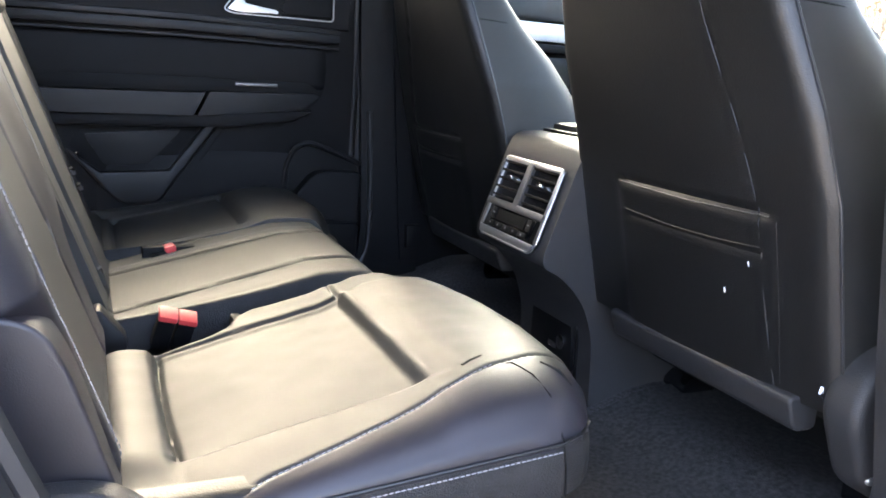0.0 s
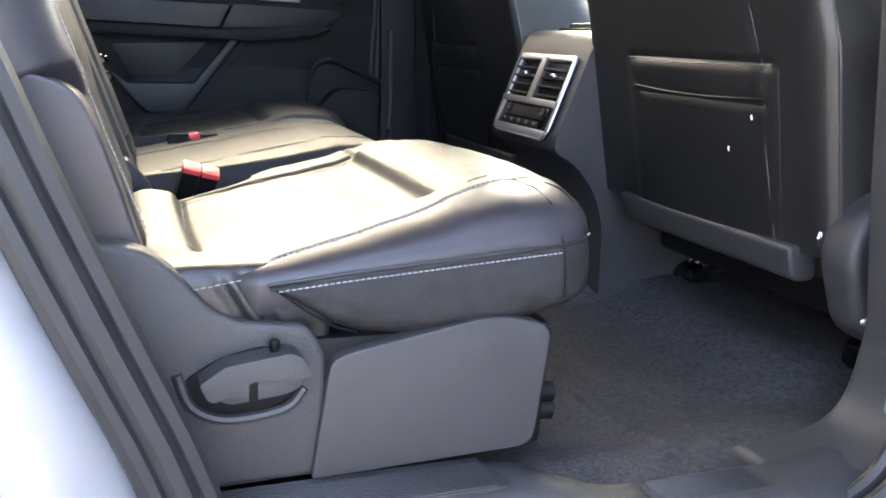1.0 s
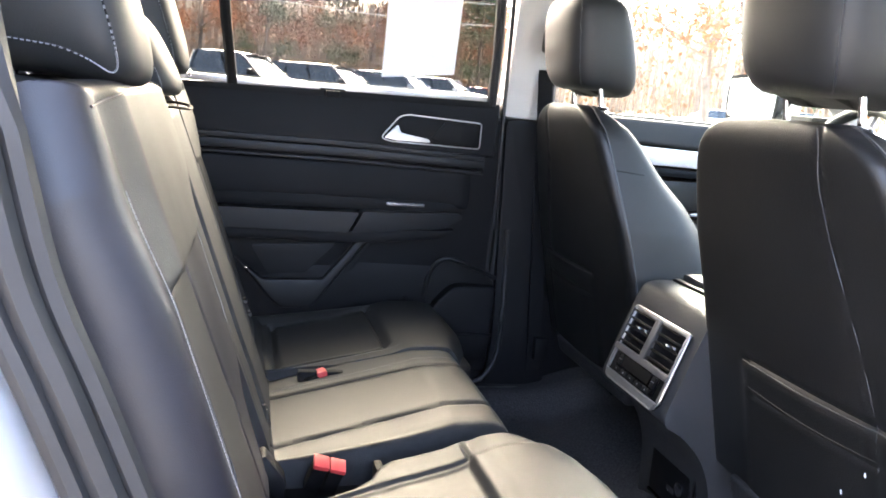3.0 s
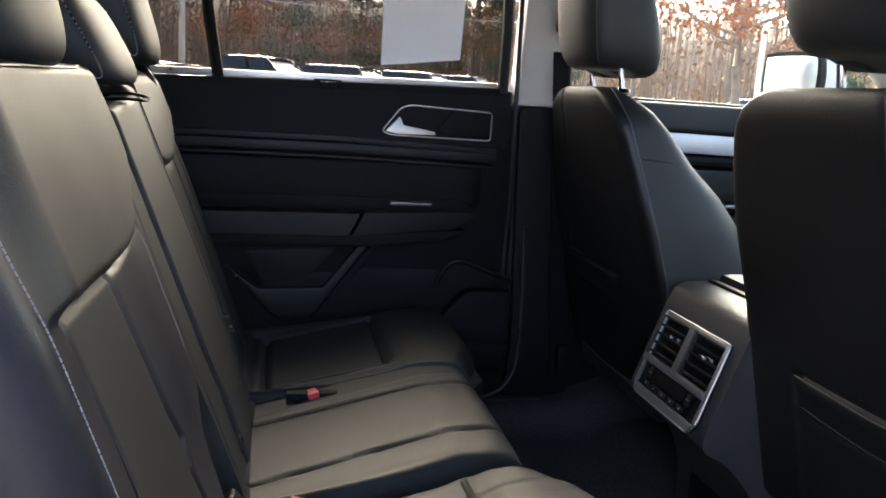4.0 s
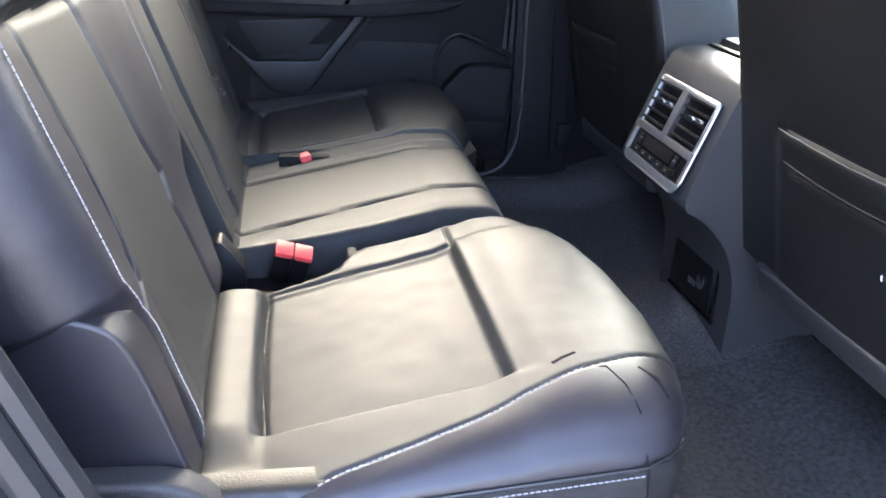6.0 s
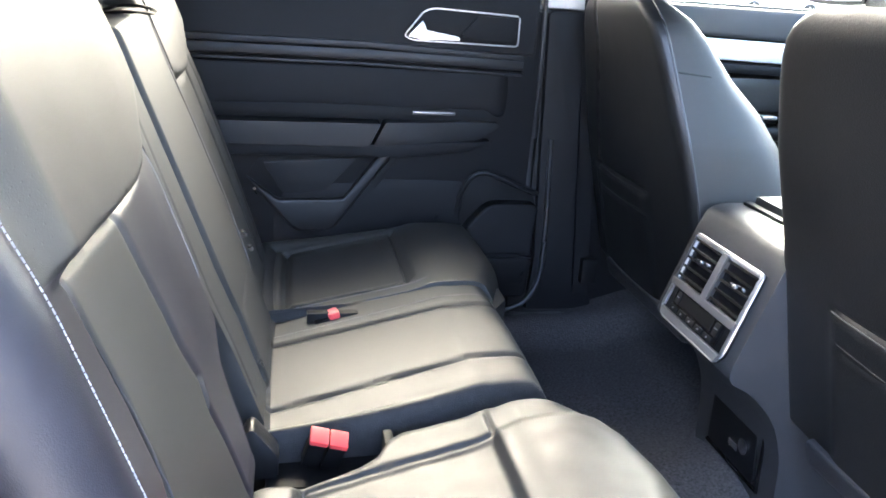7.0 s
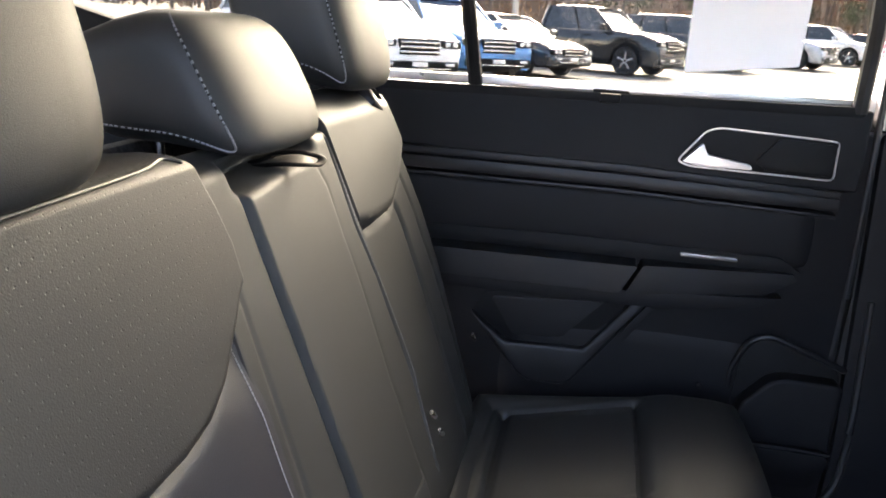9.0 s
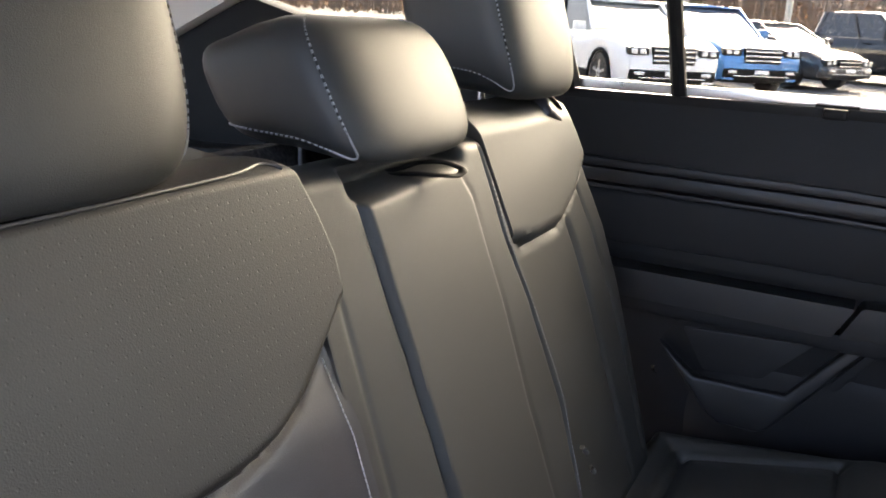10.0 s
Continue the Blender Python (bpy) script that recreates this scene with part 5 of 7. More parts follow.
def bench_far():
    s = thing("rear_bench", (0.1, 0.93, FLOOR), "black leather two-place rear bench with folding centre armrest", "car seat", "rear seats")
    # centre cushion
    OX, OY = 0.100, 0.722

    def skew(U, V):
        return U, V + 0.10 * (U + 0.0)

    def shape(U, V):
        x = U + OX
        return cushion_top(x) - 0.846 - 0.060 + 0.010 - 0.014 * step(0.26, 0.36, x) - 0.008 * (1 - step(-0.23, -0.16, V))

    g1, g2 = [(-0.20, -0.115), (0.215, -0.094)], [(-0.20, 0.105), (0.215, 0.112)]
    cen = Pad((OX, OY, 0.800), (1, 0, 0), (0, 1, 0), (0.232, 0.212), 0.108, 0.045, 0.08, seams=[(g1, 0.005, 0.007), (g2, 0.005, 0.007)], shape=shape, warp=skew, radii=(0.045, 0.045, 0.030, 0.007))
    cc = part("centre_cushion", cen.mesh(80, 70, 0.05), LEATHER, s, "black leather centre cushion with two pressed seams")
    # near-facing faces get a darker colour as painted shade in the seat gap
    cc.data.materials.append(FABRIC_AND_SHADE)
    for poly in cc.data.polygons:
        if poly.normal.y < -0.45:
            poly.material_index = 1
    # far cushion
    PX, PY = 0.118, 1.150
    rid = [(0.170 - PX, -0.150), (0.168 - PX, 0.165)]

    def shape2(U, V):
        x = U + PX
        return cushion_top(x) - 0.846 - 0.060 + 0.010 + 0.008 * step(0.165, 0.24, x) - 0.014 * step(0.28, 0.40, x)

    far = Pad((PX, PY, 0.800), (1, 0, 0), (0, 1, 0), (0.262, 0.222), 0.108, 0.050, 0.14,
              seams=[([(-0.185, -0.170), (0.045, -0.165)], 0.006, 0.011), ([(-0.185, 0.155), (0.045, 0.160)], 0.006, 0.011), ([(-0.185, -0.17), (-0.185, 0.155)], 0.008, 0.014), (rid, 0.007, 0.016)],
              panels=[(inside(-0.175, 0.04, -0.155, 0.145, 0.012), -0.007)], shape=shape2, radii=(0.05, 0.05, 0.007, 0.05), warp=lambda U, V: (U - 0.035 * (1 - step(-0.22, -0.05, V)) * step(0.0, 0.26, U), V + 0.05 * U))
    c = part("seat_cushion", far.mesh(80, 80, 0.05), LEATHER, s, "black leather outboard cushion")
    part("stitching", stitches(cen, [(-0.20, 0.138), (0.0, 0.143), (0.17, 0.155), (0.20, 0.150)], gap=0.006, wide=0.0008), THREAD, s, "grey stitching")
    part("stitching", stitches(far, [(-0.20, -0.186), (0.0, -0.183), (0.09, -0.180)], gap=0.006, wide=0.0008), THREAD, c, "grey stitching")
    part("bench_base", join(box(-0.20, 0.30, 0.50, 1.34, 0.66, 0.80, 0.01)), DARK, s, "dark seat frame")
    part("bench_front", prism([(0.28, 0.52), (0.315, 0.54), (0.325, 0.93), (0.365, 0.99), (0.372, 1.30), (0.33, 1.36), (0.2, 1.36), (0.2, 0.52)], "z", 0.73, 0.862, 0.012), FABRIC_AND_SHADE, s, "black textile bench front")
    part("belt_slot", box(-0.030, 0.062, 0.876, 0.896, 0.838, 0.882, 0.004), DARK, s, "dark buckle slot")
    buckle(s, 0.012, 0.884, 0.868, 14, -14)
    # slot between the seats
    part("buckle_well", box(-0.09, 0.075, 0.44, 0.515, 0.79, 0.822, 0.004), DARK, s, "dark buckle well")
    # centre back: frame strips and folding armrest
    cy, cz = 0.700, 1.132
    o = back_at(cy, cz, -0.075)
    c_right = [(0.84, 0.905), (0.958, 0.918), (1.08, 0.930), (1.22, 0.904), (1.294, 0.882), (1.361, 0.868), (1.44, 0.848)]
    warp, uv = between([(0.84, 0.530), (0.98, 0.516), (1.06, 0.492), (1.44, 0.490)], c_right, 0.190, cy, 0.945, cz)
    arm_l = [(0.88, 0.640), (1.09, 0.616), (1.267, 0.598), (1.376, 0.587)]
    arm_r = [(0.88, 0.835), (1.013, 0.826), (1.11, 0.817), (1.243, 0.813), (1.352, 0.800), (1.387, 0.778)]

    def arm(U, V):
        q = warp(U, V)
        y, z = q[0] + cy, V * 0.945 + cz
        return step(-0.004, 0.008, y - interp_line(arm_l, z)) * (1 - step(-0.010, 0.010, y - interp_line(arm_r, z))) * (1 - step(1.374, 1.384, z - 0.05 * (y - 0.587)))

    strip = Pad(o, BU, BV, (0.190, 0.310), 0.079, 0.030, 0.0, radii=(0.005, 0.008, 0.03, 0.03),
                seams=[([uv(y, z) for z, y in arm_l], 0.0034, 0.0065), ([uv(y, z) for z, y in arm_r], 0.006, 0.003), ([uv(0.592, 1.397), uv(0.68, 1.403), uv(0.785, 1.408)], 0.013, 0.036),
                       ([uv(0.524, 1.31), uv(0.525, 1.23), uv(0.526, 1.14), uv(0.545, 0.9)], 0.004, 0.0015), ([uv(0.846, 1.40), uv(0.853, 1.361), uv(0.861, 1.294), uv(0.885, 1.22), uv(0.908, 1.08), uv(0.90, 0.95)], 0.003, 0.003)],
                panels=[(arm, 0.005)], warp=warp)
    cb = part("centre_back", strip.mesh(150, 130, 0.07), LEATHER, s, "black leather centre backrest with folded armrest")
    part("stitching", stitches(strip, [uv(0.858, 1.361), uv(0.866, 1.294), uv(0.890, 1.22), uv(0.912, 1.12), uv(0.912, 1.05), uv(0.905, 0.97)], gap=0.006, wide=0.0008), THREAD, cb, "grey stitching")
    loop = [strip.on(*uv(y, z), out) for y, z, out in ((0.688, 1.398, -0.010), (0.698, 1.392, 0.008), (0.712, 1.384, 0.016), (0.728, 1.380, 0.022), (0.741, 1.385, 0.025), (0.741, 1.396, 0.024), (0.726, 1.401, 0.018), (0.708, 1.400, 0.010), (0.690, 1.400, -0.010))]
    part("pull_loop", tube(smooth_line(loop, 5), 0.0052, 8, 0.45), DARK, s, "black cord pull loop")
    part("hinge_arm", prism(rounded([(-0.125, 0.82), (-0.118, 0.888), (-0.106, 0.896), (-0.072, 0.852), (-0.074, 0.82)], 0.008), "y", 0.462, 0.500, 0.008), TRIM, s, "dark plastic hinge cover")
    piv = Pad(back_at(0.735, 0.925, -0.012), BU, BV, (0.105, 0.072), 0.022, 0.020, 0.15)
    part("armrest_pivot_cover", piv.mesh(30, 24, 0.02), LEATHER, s, "black leather cover at the armrest's foot")
    # far backrest
    fy, fz = 1.085, cz + 0.020
    o2 = back_at(fy, fz, -0.075)
    fwarp, uv2 = between([(z, y - 0.005) for z, y in c_right[:-1]] + [(1.43, 0.848), (1.46, 0.862)], [(0.84, 1.25), (1.02, 1.275), (1.146, 1.290), (1.241, 1.282), (1.33, 1.248), (1.39, 1.222), (1.43, 1.196), (1.46, 1.15)], 0.2, fy, 0.945, fz)
    far_low = [(0.88, 1.283), (0.96, 1.272), (1.047, 1.274), (1.126, 1.302), (1.188, 1.338), (1.23, 1.38)]

    def yoke_far(U, V):
        q = fwarp(U, V)
        y, z = q[0] + fy, V * 0.945 + fz
        low = interp_line(far_low, y)
        return step(low - 0.006, low + 0.014, z)

    fb = Pad(o2, BU, BV, (0.2, 0.326), 0.066, 0.05, 0.0, radii=(0.005, 0.050, 0.05, 0.050),
             seams=[([uv2(y, z) for y, z in far_low], 0.005, 0.007), ([uv2(1.10, 1.27), uv2(1.12, 1.1), uv2(1.13, 0.9)], 0.007, 0.006), ([uv2(1.16, 1.33), uv2(1.20, 1.2), uv2(1.215, 1.0), uv2(1.20, 0.9)], 0.004, 0.004)],
             panels=[(yoke_far, 0.014)], warp=fwarp)
    part("backrest", fb.mesh(90, 100, 0.07), LEATHER, s, "black leather outboard backrest")
    plate = Pad(fb.on(*uv2(1.125, 1.430), -0.006), (0, 0.94, -0.34), (-0.62, 0.25, 0.74), (0.044, 0.030), 0.009, 0.012, 0.35)
    part("latch_plate", plate.mesh(24, 16, 0.012), BOLSTER, s, "smooth cover of the backrest latch")
    part("release_slot", tube([plate.on(-0.030, 0.002, 0.0005), plate.on(-0.010, 0.004, 0.001), plate.on(0.012, 0.001, 0.001), plate.on(0.030, -0.004, 0.0005)], [0.004, 0.0065, 0.0065, 0.004], 8, 0.4), DARK, s, "black release strap in its slot")
    part("back_shell", prism([(-0.20, 0.80), (-0.40, 1.415), (-0.43, 1.41), (-0.28, 0.80)], "y", 0.52, 1.30, 0.01), CARPET, s, "carpeted back of the bench")
    head_rest(s, 0.698, 1.428, 0.112, 0.262, 0.150, droop=0.24)
    head_rest(s, 1.068, 1.462, 0.20, 0.255)
    for y, z in ((0.935, 1.015), (0.945, 0.985), (0.64, 0.905), (1.29, 1.0)):
        p = back_at(y, z, 0.008)
        part("anchor_pin", tube([p - Vector((0, 0.004, 0)), p + Vector((0.004, 0.006, -0.012))], 0.0035, 8), STEEL, s, "small steel anchor pin")
    return s


bench_near()
bench_far()


# ---- front seats ----
def front_seat(cy, outer, label, recliner):
    """cy: the seat's middle; outer: -1 if its door side faces -y."""
    s = thing("front_seat", (0.85, cy, FLOOR), label, "car seat", "front seats")
    top, r_top = 1.458, 0.050
    side_in, side_out = -outer, outer
    front_line = [(0.835, 0.91), (0.98, 0.925), (1.05, 0.922), (1.151, 0.890), (1.253, 0.820), (1.312, 0.760), (1.375, 0.712), (1.415, 0.675), (1.447, 0.632), (1.459, 0.605)]
    half_out = [(0.835, 0.285), (1.10, 0.286), (1.198, 0.268), (1.268, 0.246), (1.339, 0.224), (1.385, 0.208), (1.410, 0.192), (1.428, 0.170), (1.442, 0.146), (1.452, 0.122), (1.458, 0.095)]
    half_in = half_out if outer > 0 else [(0.835, 0.262), (1.14, 0.262), (1.262, 0.272), (1.35, 0.262), (1.388, 0.253), (1.412, 0.240), (1.430, 0.222), (1.443, 0.200), (1.452, 0.175), (1.458, 0.145)]

    def rear_x(z):
        return 0.664 - 0.235 * (z - 1.066)

    def rounding(z):
        h = max(0.0, min(1.0, (top - z) / r_top))
        return 1 - math.sqrt(max(0.0, 1 - (1 - h) ** 2))

    def half(z, side):
        return interp_line(half_in if side == side_in else half_out, z)

    pocket = (cy - 0.205, cy + 0.115) if outer < 0 else (cy - 0.115, cy + 0.205)
    seam_y = cy + outer * 0.185
    seam_line = [(seam_y - outer * 0.10, 1.45), (seam_y - outer * 0.092, 1.34), (seam_y - outer * 0.03, 1.16), (seam_y - outer * 0.005, 1.06), (seam_y, 0.95), (seam_y + outer * 0.01, 0.84)]

    def relief(y, z):
        """How far the rear skin stands out from the plain back."""
        hm = 0.26
        d = 0.014 * (1 - ((y - cy) / hm) ** 2)
        d -= 0.004 * math.exp(-((line_dist((y, z), seam_line) / 0.004) ** 2))
        d += 0.004 * inside(pocket[0], pocket[1], 0.70, 1.066, 0.010)(y, z)
        d -= 0.006 * math.exp(-(((z - 1.072) / 0.004) ** 2)) * step(pocket[0], pocket[0] + 0.01, y) * (1 - step(pocket[1] - 0.01, pocket[1], y))
        d -= 0.0035 * math.exp(-(((z - 1.020) / 0.004) ** 2)) * step(pocket[0], pocket[0] + 0.02, y) * (1 - step(pocket[1] - 0.02, pocket[1], y))
        return d

    zs = [0.835 + (top - r_top - 0.835) * i / 84 for i in range(85)] + [top - r_top * (1 - (i + 1) / 20) ** 1.5 for i in range(20)]
    nc = 60
    back_bm, body_bm = bmesh.new(), bmesh.new()
    back_rows, body_rows, corner = [], [], {-1: [], 1: []}
    for z in zs:
        r0 = rounding(z)
        xr = rear_x(z) + 0.018 * r0
        lo, hi = cy - half(z, -1), cy + half(z, 1)
        row = []
        for i in range(nc + 1):
            f = math.sin(math.pi / 2 * (2 * i / nc - 1)) * 0.35 + (2 * i / nc - 1) * 0.65
            y = (lo + hi) / 2 + f * (hi - lo) / 2
            e = 1 - min(1.0, (1 - abs(f)) * (hi - lo) / 2 / 0.030)
            x = xr + 0.016 * (1 - math.sqrt(1 - e * e)) - relief(y, z) * (1 - e ** 3)
            row.append((x, y, z))
        back_rows.append([back_bm.verts.new(p) for p in row])
        corner[-1].append(Vector(row[0]))
        corner[1].append(Vector(row[-1]))
        xf = max(interp_line(front_line, z) - 0.020 * r0, xr + 0.03)
        x0 = row[0][0]
        ring = []
        m = 14
        for side, y in ((1, hi), (-1, lo)):
            for j in range(m + 1):
                g = j / m if side == 1 else 1 - j / m
                bulge = 0.010 * math.sin(math.pi * min(1, g * 1.25)) if g < 0.8 else 0.0
                inn = 0.075 * max(0.0, (g - 0.55) / 0.45) ** 2.2
                ring.append((x0 + (xf - x0) * (1 - (1 - g) ** 1.15), y + side * (bulge - inn), z))
        body_rows.append([body_bm.verts.new(p) for p in ring])
    for A, B in zip(back_rows, back_rows[1:]):
        for i in range(nc):
            back_bm.faces.new((A[i], A[i + 1], B[i + 1], B[i]))
    for A, B in zip(body_rows, body_rows[1:]):
        for i in range(len(A) - 1):
            body_bm.faces.new((A[i], A[i + 1], B[i + 1], B[i]))
    body_bm.faces.new([body_bm.verts.new(v.co) for v in back_rows[-1]] + body_rows[-1])
    body_bm.faces.new(body_rows[0])
    b = part("back_panel", back_bm, VINYL, s, "black vinyl back panel with map pocket")
    part("backrest", body_bm, LEATHER, s, "black leather backrest with side bolsters")
    hem = [(rear_x(1.068) - relief(y, 1.064) - 0.002, y, 1.068 + 0.003 * abs(2 * k / 16 - 1)) for k, y in ((k, pocket[0] + 0.005 + (pocket[1] - pocket[0] - 0.01) * k / 16) for k in range(17))]
    def skin_x(y, z):
        return rear_x(z) - relief(y, z)
    sl = [p for p in smooth_line([Vector((y, z, 0)) for y, z in seam_line], 6)]
    part("back_seam", tube([(skin_x(p.x, p.y) - 0.0014, p.x, p.y) for p in sl], 0.0010, 6), PIPING, b, "raised seam")
    for yy in (pocket[0] if outer < 0 else pocket[1],):
        part("pocket_edge", tube([(skin_x(yy, z) - 0.0002, yy + (0.004 if yy > cy else -0.004) * math.sin((z - 0.85) * 9), z) for z in (1.066 - 0.012 * k for k in range(19))], 0.0006, 6), VINYL, b)
    low_hem = [(skin_x(y, 1.026) - 0.0006, y, 1.030 - 0.006 * math.sin(math.pi * k / 16)) for k, y in ((k, pocket[0] + (pocket[1] - pocket[0]) * k / 16) for k in range(17))]
    part("pocket_hem", tube(low_hem, 0.0008, 6), VINYL, b, "sewn fold of the pocket")
    part("pocket_hem", tube(hem, 0.0013, 6), PIPING, b, "pocket hem")
    for sgn in (-1, 1):
        part("piping", tube([p + Vector((-0.0005, sgn * 0.0008, 0)) for p in corner[sgn][::3]], 0.0022, 6), PIPING, s, "edge piping")
        zc_ = 1.325
        y = cy + sgn * half(zc_, sgn)
        x0, x1 = rear_x(zc_) + 0.02, interp_line(front_line, zc_)
        part("seam", tube([(x0 + (x1 - x0) * (1 - (1 - g) ** 1.15), y + sgn * ((0.010 * math.sin(math.pi * min(1, g * 1.25)) if g < 0.8 else 0) - 0.075 * max(0.0, (g - 0.55) / 0.45) ** 2.2 + 0.0004), zc_ - 0.012 * g) for g in (k / 10 for k in range(10))], 0.0014, 6), DARK, s)
    # head restraint
    hb = bmesh.new()
    H0, H1, HWd = 1.492, 1.70, 0.132
    nu, nv = 36, 24
    rows = []
    for j in range(nv + 1):
        f = j / nv
        a = math.pi * (f - 0.5)
        k = max(0.02, math.cos(a)) ** 0.28
        zz = (math.copysign(abs(math.sin(a)) ** 0.8, math.sin(a)) + 1) / 2
        row = []
        for i in range(nu):
            t = 2 * math.pi * i / nu
            c, sn = math.cos(t), math.sin(t)
            px, py = math.copysign(abs(c) ** 0.5, c), math.copysign(abs(sn) ** 0.5, sn)
            X = 0.640 - 0.040 * zz + px * k * (0.092 - 0.020 * zz)
            row.append(hb.verts.new((X, cy + py * k * HWd * (0.90 + 0.10 * zz), H0 + zz * (H1 - H0) - (0.012 * (1 - zz) if px > 0 else 0))))
        rows.append(row)
    for A, B in zip(rows, rows[1:]):
        for i in range(nu):
            hb.faces.new((A[i], A[(i + 1) % nu], B[(i + 1) % nu], B[i]))
    hb.faces.new(rows[0][::-1])
    hb.faces.new(rows[-1])
    hr = part("headrest", hb, LEATHER, s, "black leather headrest")
    for sgn in (-1, 1):
        part("post", tube([(0.640, cy + sgn * 0.080, 1.42), (0.625, cy + sgn * 0.080, 1.52)], 0.006, 10), STEEL, hr, "steel headrest post")
        part("post_sleeve", revolve([(0.010, 0), (0.017, 0.002), (0.014, 0.008), (0.007, 0.009)], (0.6365, cy + sgn * 0.080, 1.448), (0, 0, 1), 14), GLOSS, s, "black post sleeve")
        edge = []
        for f in (0.10, 0.2, 0.3, 0.42, 0.55, 0.7, 0.82, 0.92):
            a = math.pi * (f - 0.5)
            k = max(0.02, math.cos(a)) ** 0.28
            zz = (math.copysign(abs(math.sin(a)) ** 0.8, math.sin(a)) + 1) / 2
            t = radians(130)
            px, py = -abs(math.cos(t)) ** 0.5, abs(math.sin(t)) ** 0.5
            edge.append((0.640 - 0.040 * zz + px * k * (0.092 - 0.020 * zz) - 0.0004, cy + sgn * (py * k * HWd * (0.90 + 0.10 * zz) + 0.0004), H0 + zz * (H1 - H0)))
        part("seam", tube(edge, 0.0016, 6), PIPING, hr)
    # cushion, frame, covers
    part("seat_cushion", Pad((1.08, cy, 0.80), (1, 0, 0), (0, 1, 0), (0.27, 0.26), 0.12, 0.06, 0.2).mesh(30, 30, 0.02), LEATHER, s, "black leather cushion")
    part("seat_frame", box(0.84, 1.30, cy - 0.24, cy + 0.24, 0.72, 0.80, 0.02), DARK, s, "dark seat frame")
    bar = prism(rounded([(0.694, 0.843), (0.712, 0.794), (0.750, 0.794), (0.750, 0.846)], 0.012), "y", cy - 0.235, cy + 0.168, 0.010, 3)
    part("lower_bar", bar, PLASTIC, s, "grained plastic bar under the back panel")
    if recliner:
        ry = cy + outer * 0.30
        rc = prism(rounded([(0.702, 0.850), (0.722, 0.905), (0.768, 0.936), (0.82, 0.927), (0.88, 0.86), (0.88, 0.735), (0.795, 0.722), (0.744, 0.748), (0.722, 0.80)], 0.03), "y", ry - 0.028, ry + 0.030, 0.016, 3)
        part("recliner_cover", rc, PLASTIC, s, "rounded plastic recliner cover")
        part("bolt", revolve([(0.003, 0), (0.006, 0.002), (0.006, 0.004), (0.003, 0.006)], (0.748, ry - 0.024, 0.768), (-0.6, outer, 0), 12), SATIN, s, "small steel bolt")
        part("hook", tube([(0.716, cy - 0.266, 0.878), (0.710, cy - 0.267, 0.862), (0.718, cy - 0.267, 0.852)], 0.003, 6), STEEL, s, "small wire hook")
    for sgn in (-1, 1):
        r = part("seat_rail", join(box(0.92, 1.28, cy + sgn * 0.21 - 0.022, cy + sgn * 0.21 + 0.022, FLOOR + 0.035, FLOOR + 0.088, 0.005), box(0.98, 1.20, cy + sgn * 0.21 - 0.015, cy + sgn * 0.21 + 0.015, FLOOR + 0.08, 0.74, 0.005)), DARK, s, "black seat rail")
        part("rail_cap", prism(rounded([(0.885, FLOOR + 0.040), (0.960, FLOOR + 0.040), (0.960, FLOOR + 0.096), (0.905, FLOOR + 0.092), (0.885, FLOOR + 0.075)], 0.008), "y", cy + sgn * 0.21 - 0.030, cy + sgn * 0.21 + 0.030, 0.006), GLOSS, r, "black rail end cap")
        for k in range(3):
            part("bolt", revolve([(0.004, 0), (0.007, 0.002), (0.007, 0.005), (0.003, 0.007)], (0.918, cy + sgn * 0.21 - 0.022 + 0.022 * k, FLOOR + 0.092), (0, 0, 1), 10), STEEL, r)
    return s


front_seat(0.305, -1, "black leather front passenger seat with map pocket", True)
front_seat(1.145, 1, "black leather driver seat", False)
for y, z, out in ((0.139, 1.003, 0.0135), (0.184, 0.956, 0.0165)):
    fl = thing("thread_scrap", (0.62, y, z), "white thread scrap on the seat back", "thread")
    x = 0.664 - 0.235 * (z - 1.066) - out
    part("thread", tube([(x - 0.0008, y + 0.001, z + 0.003), (x - 0.0012, y, z), (x - 0.0006, y - 0.001, z - 0.003)], 0.0008, 6), PAPER, fl)


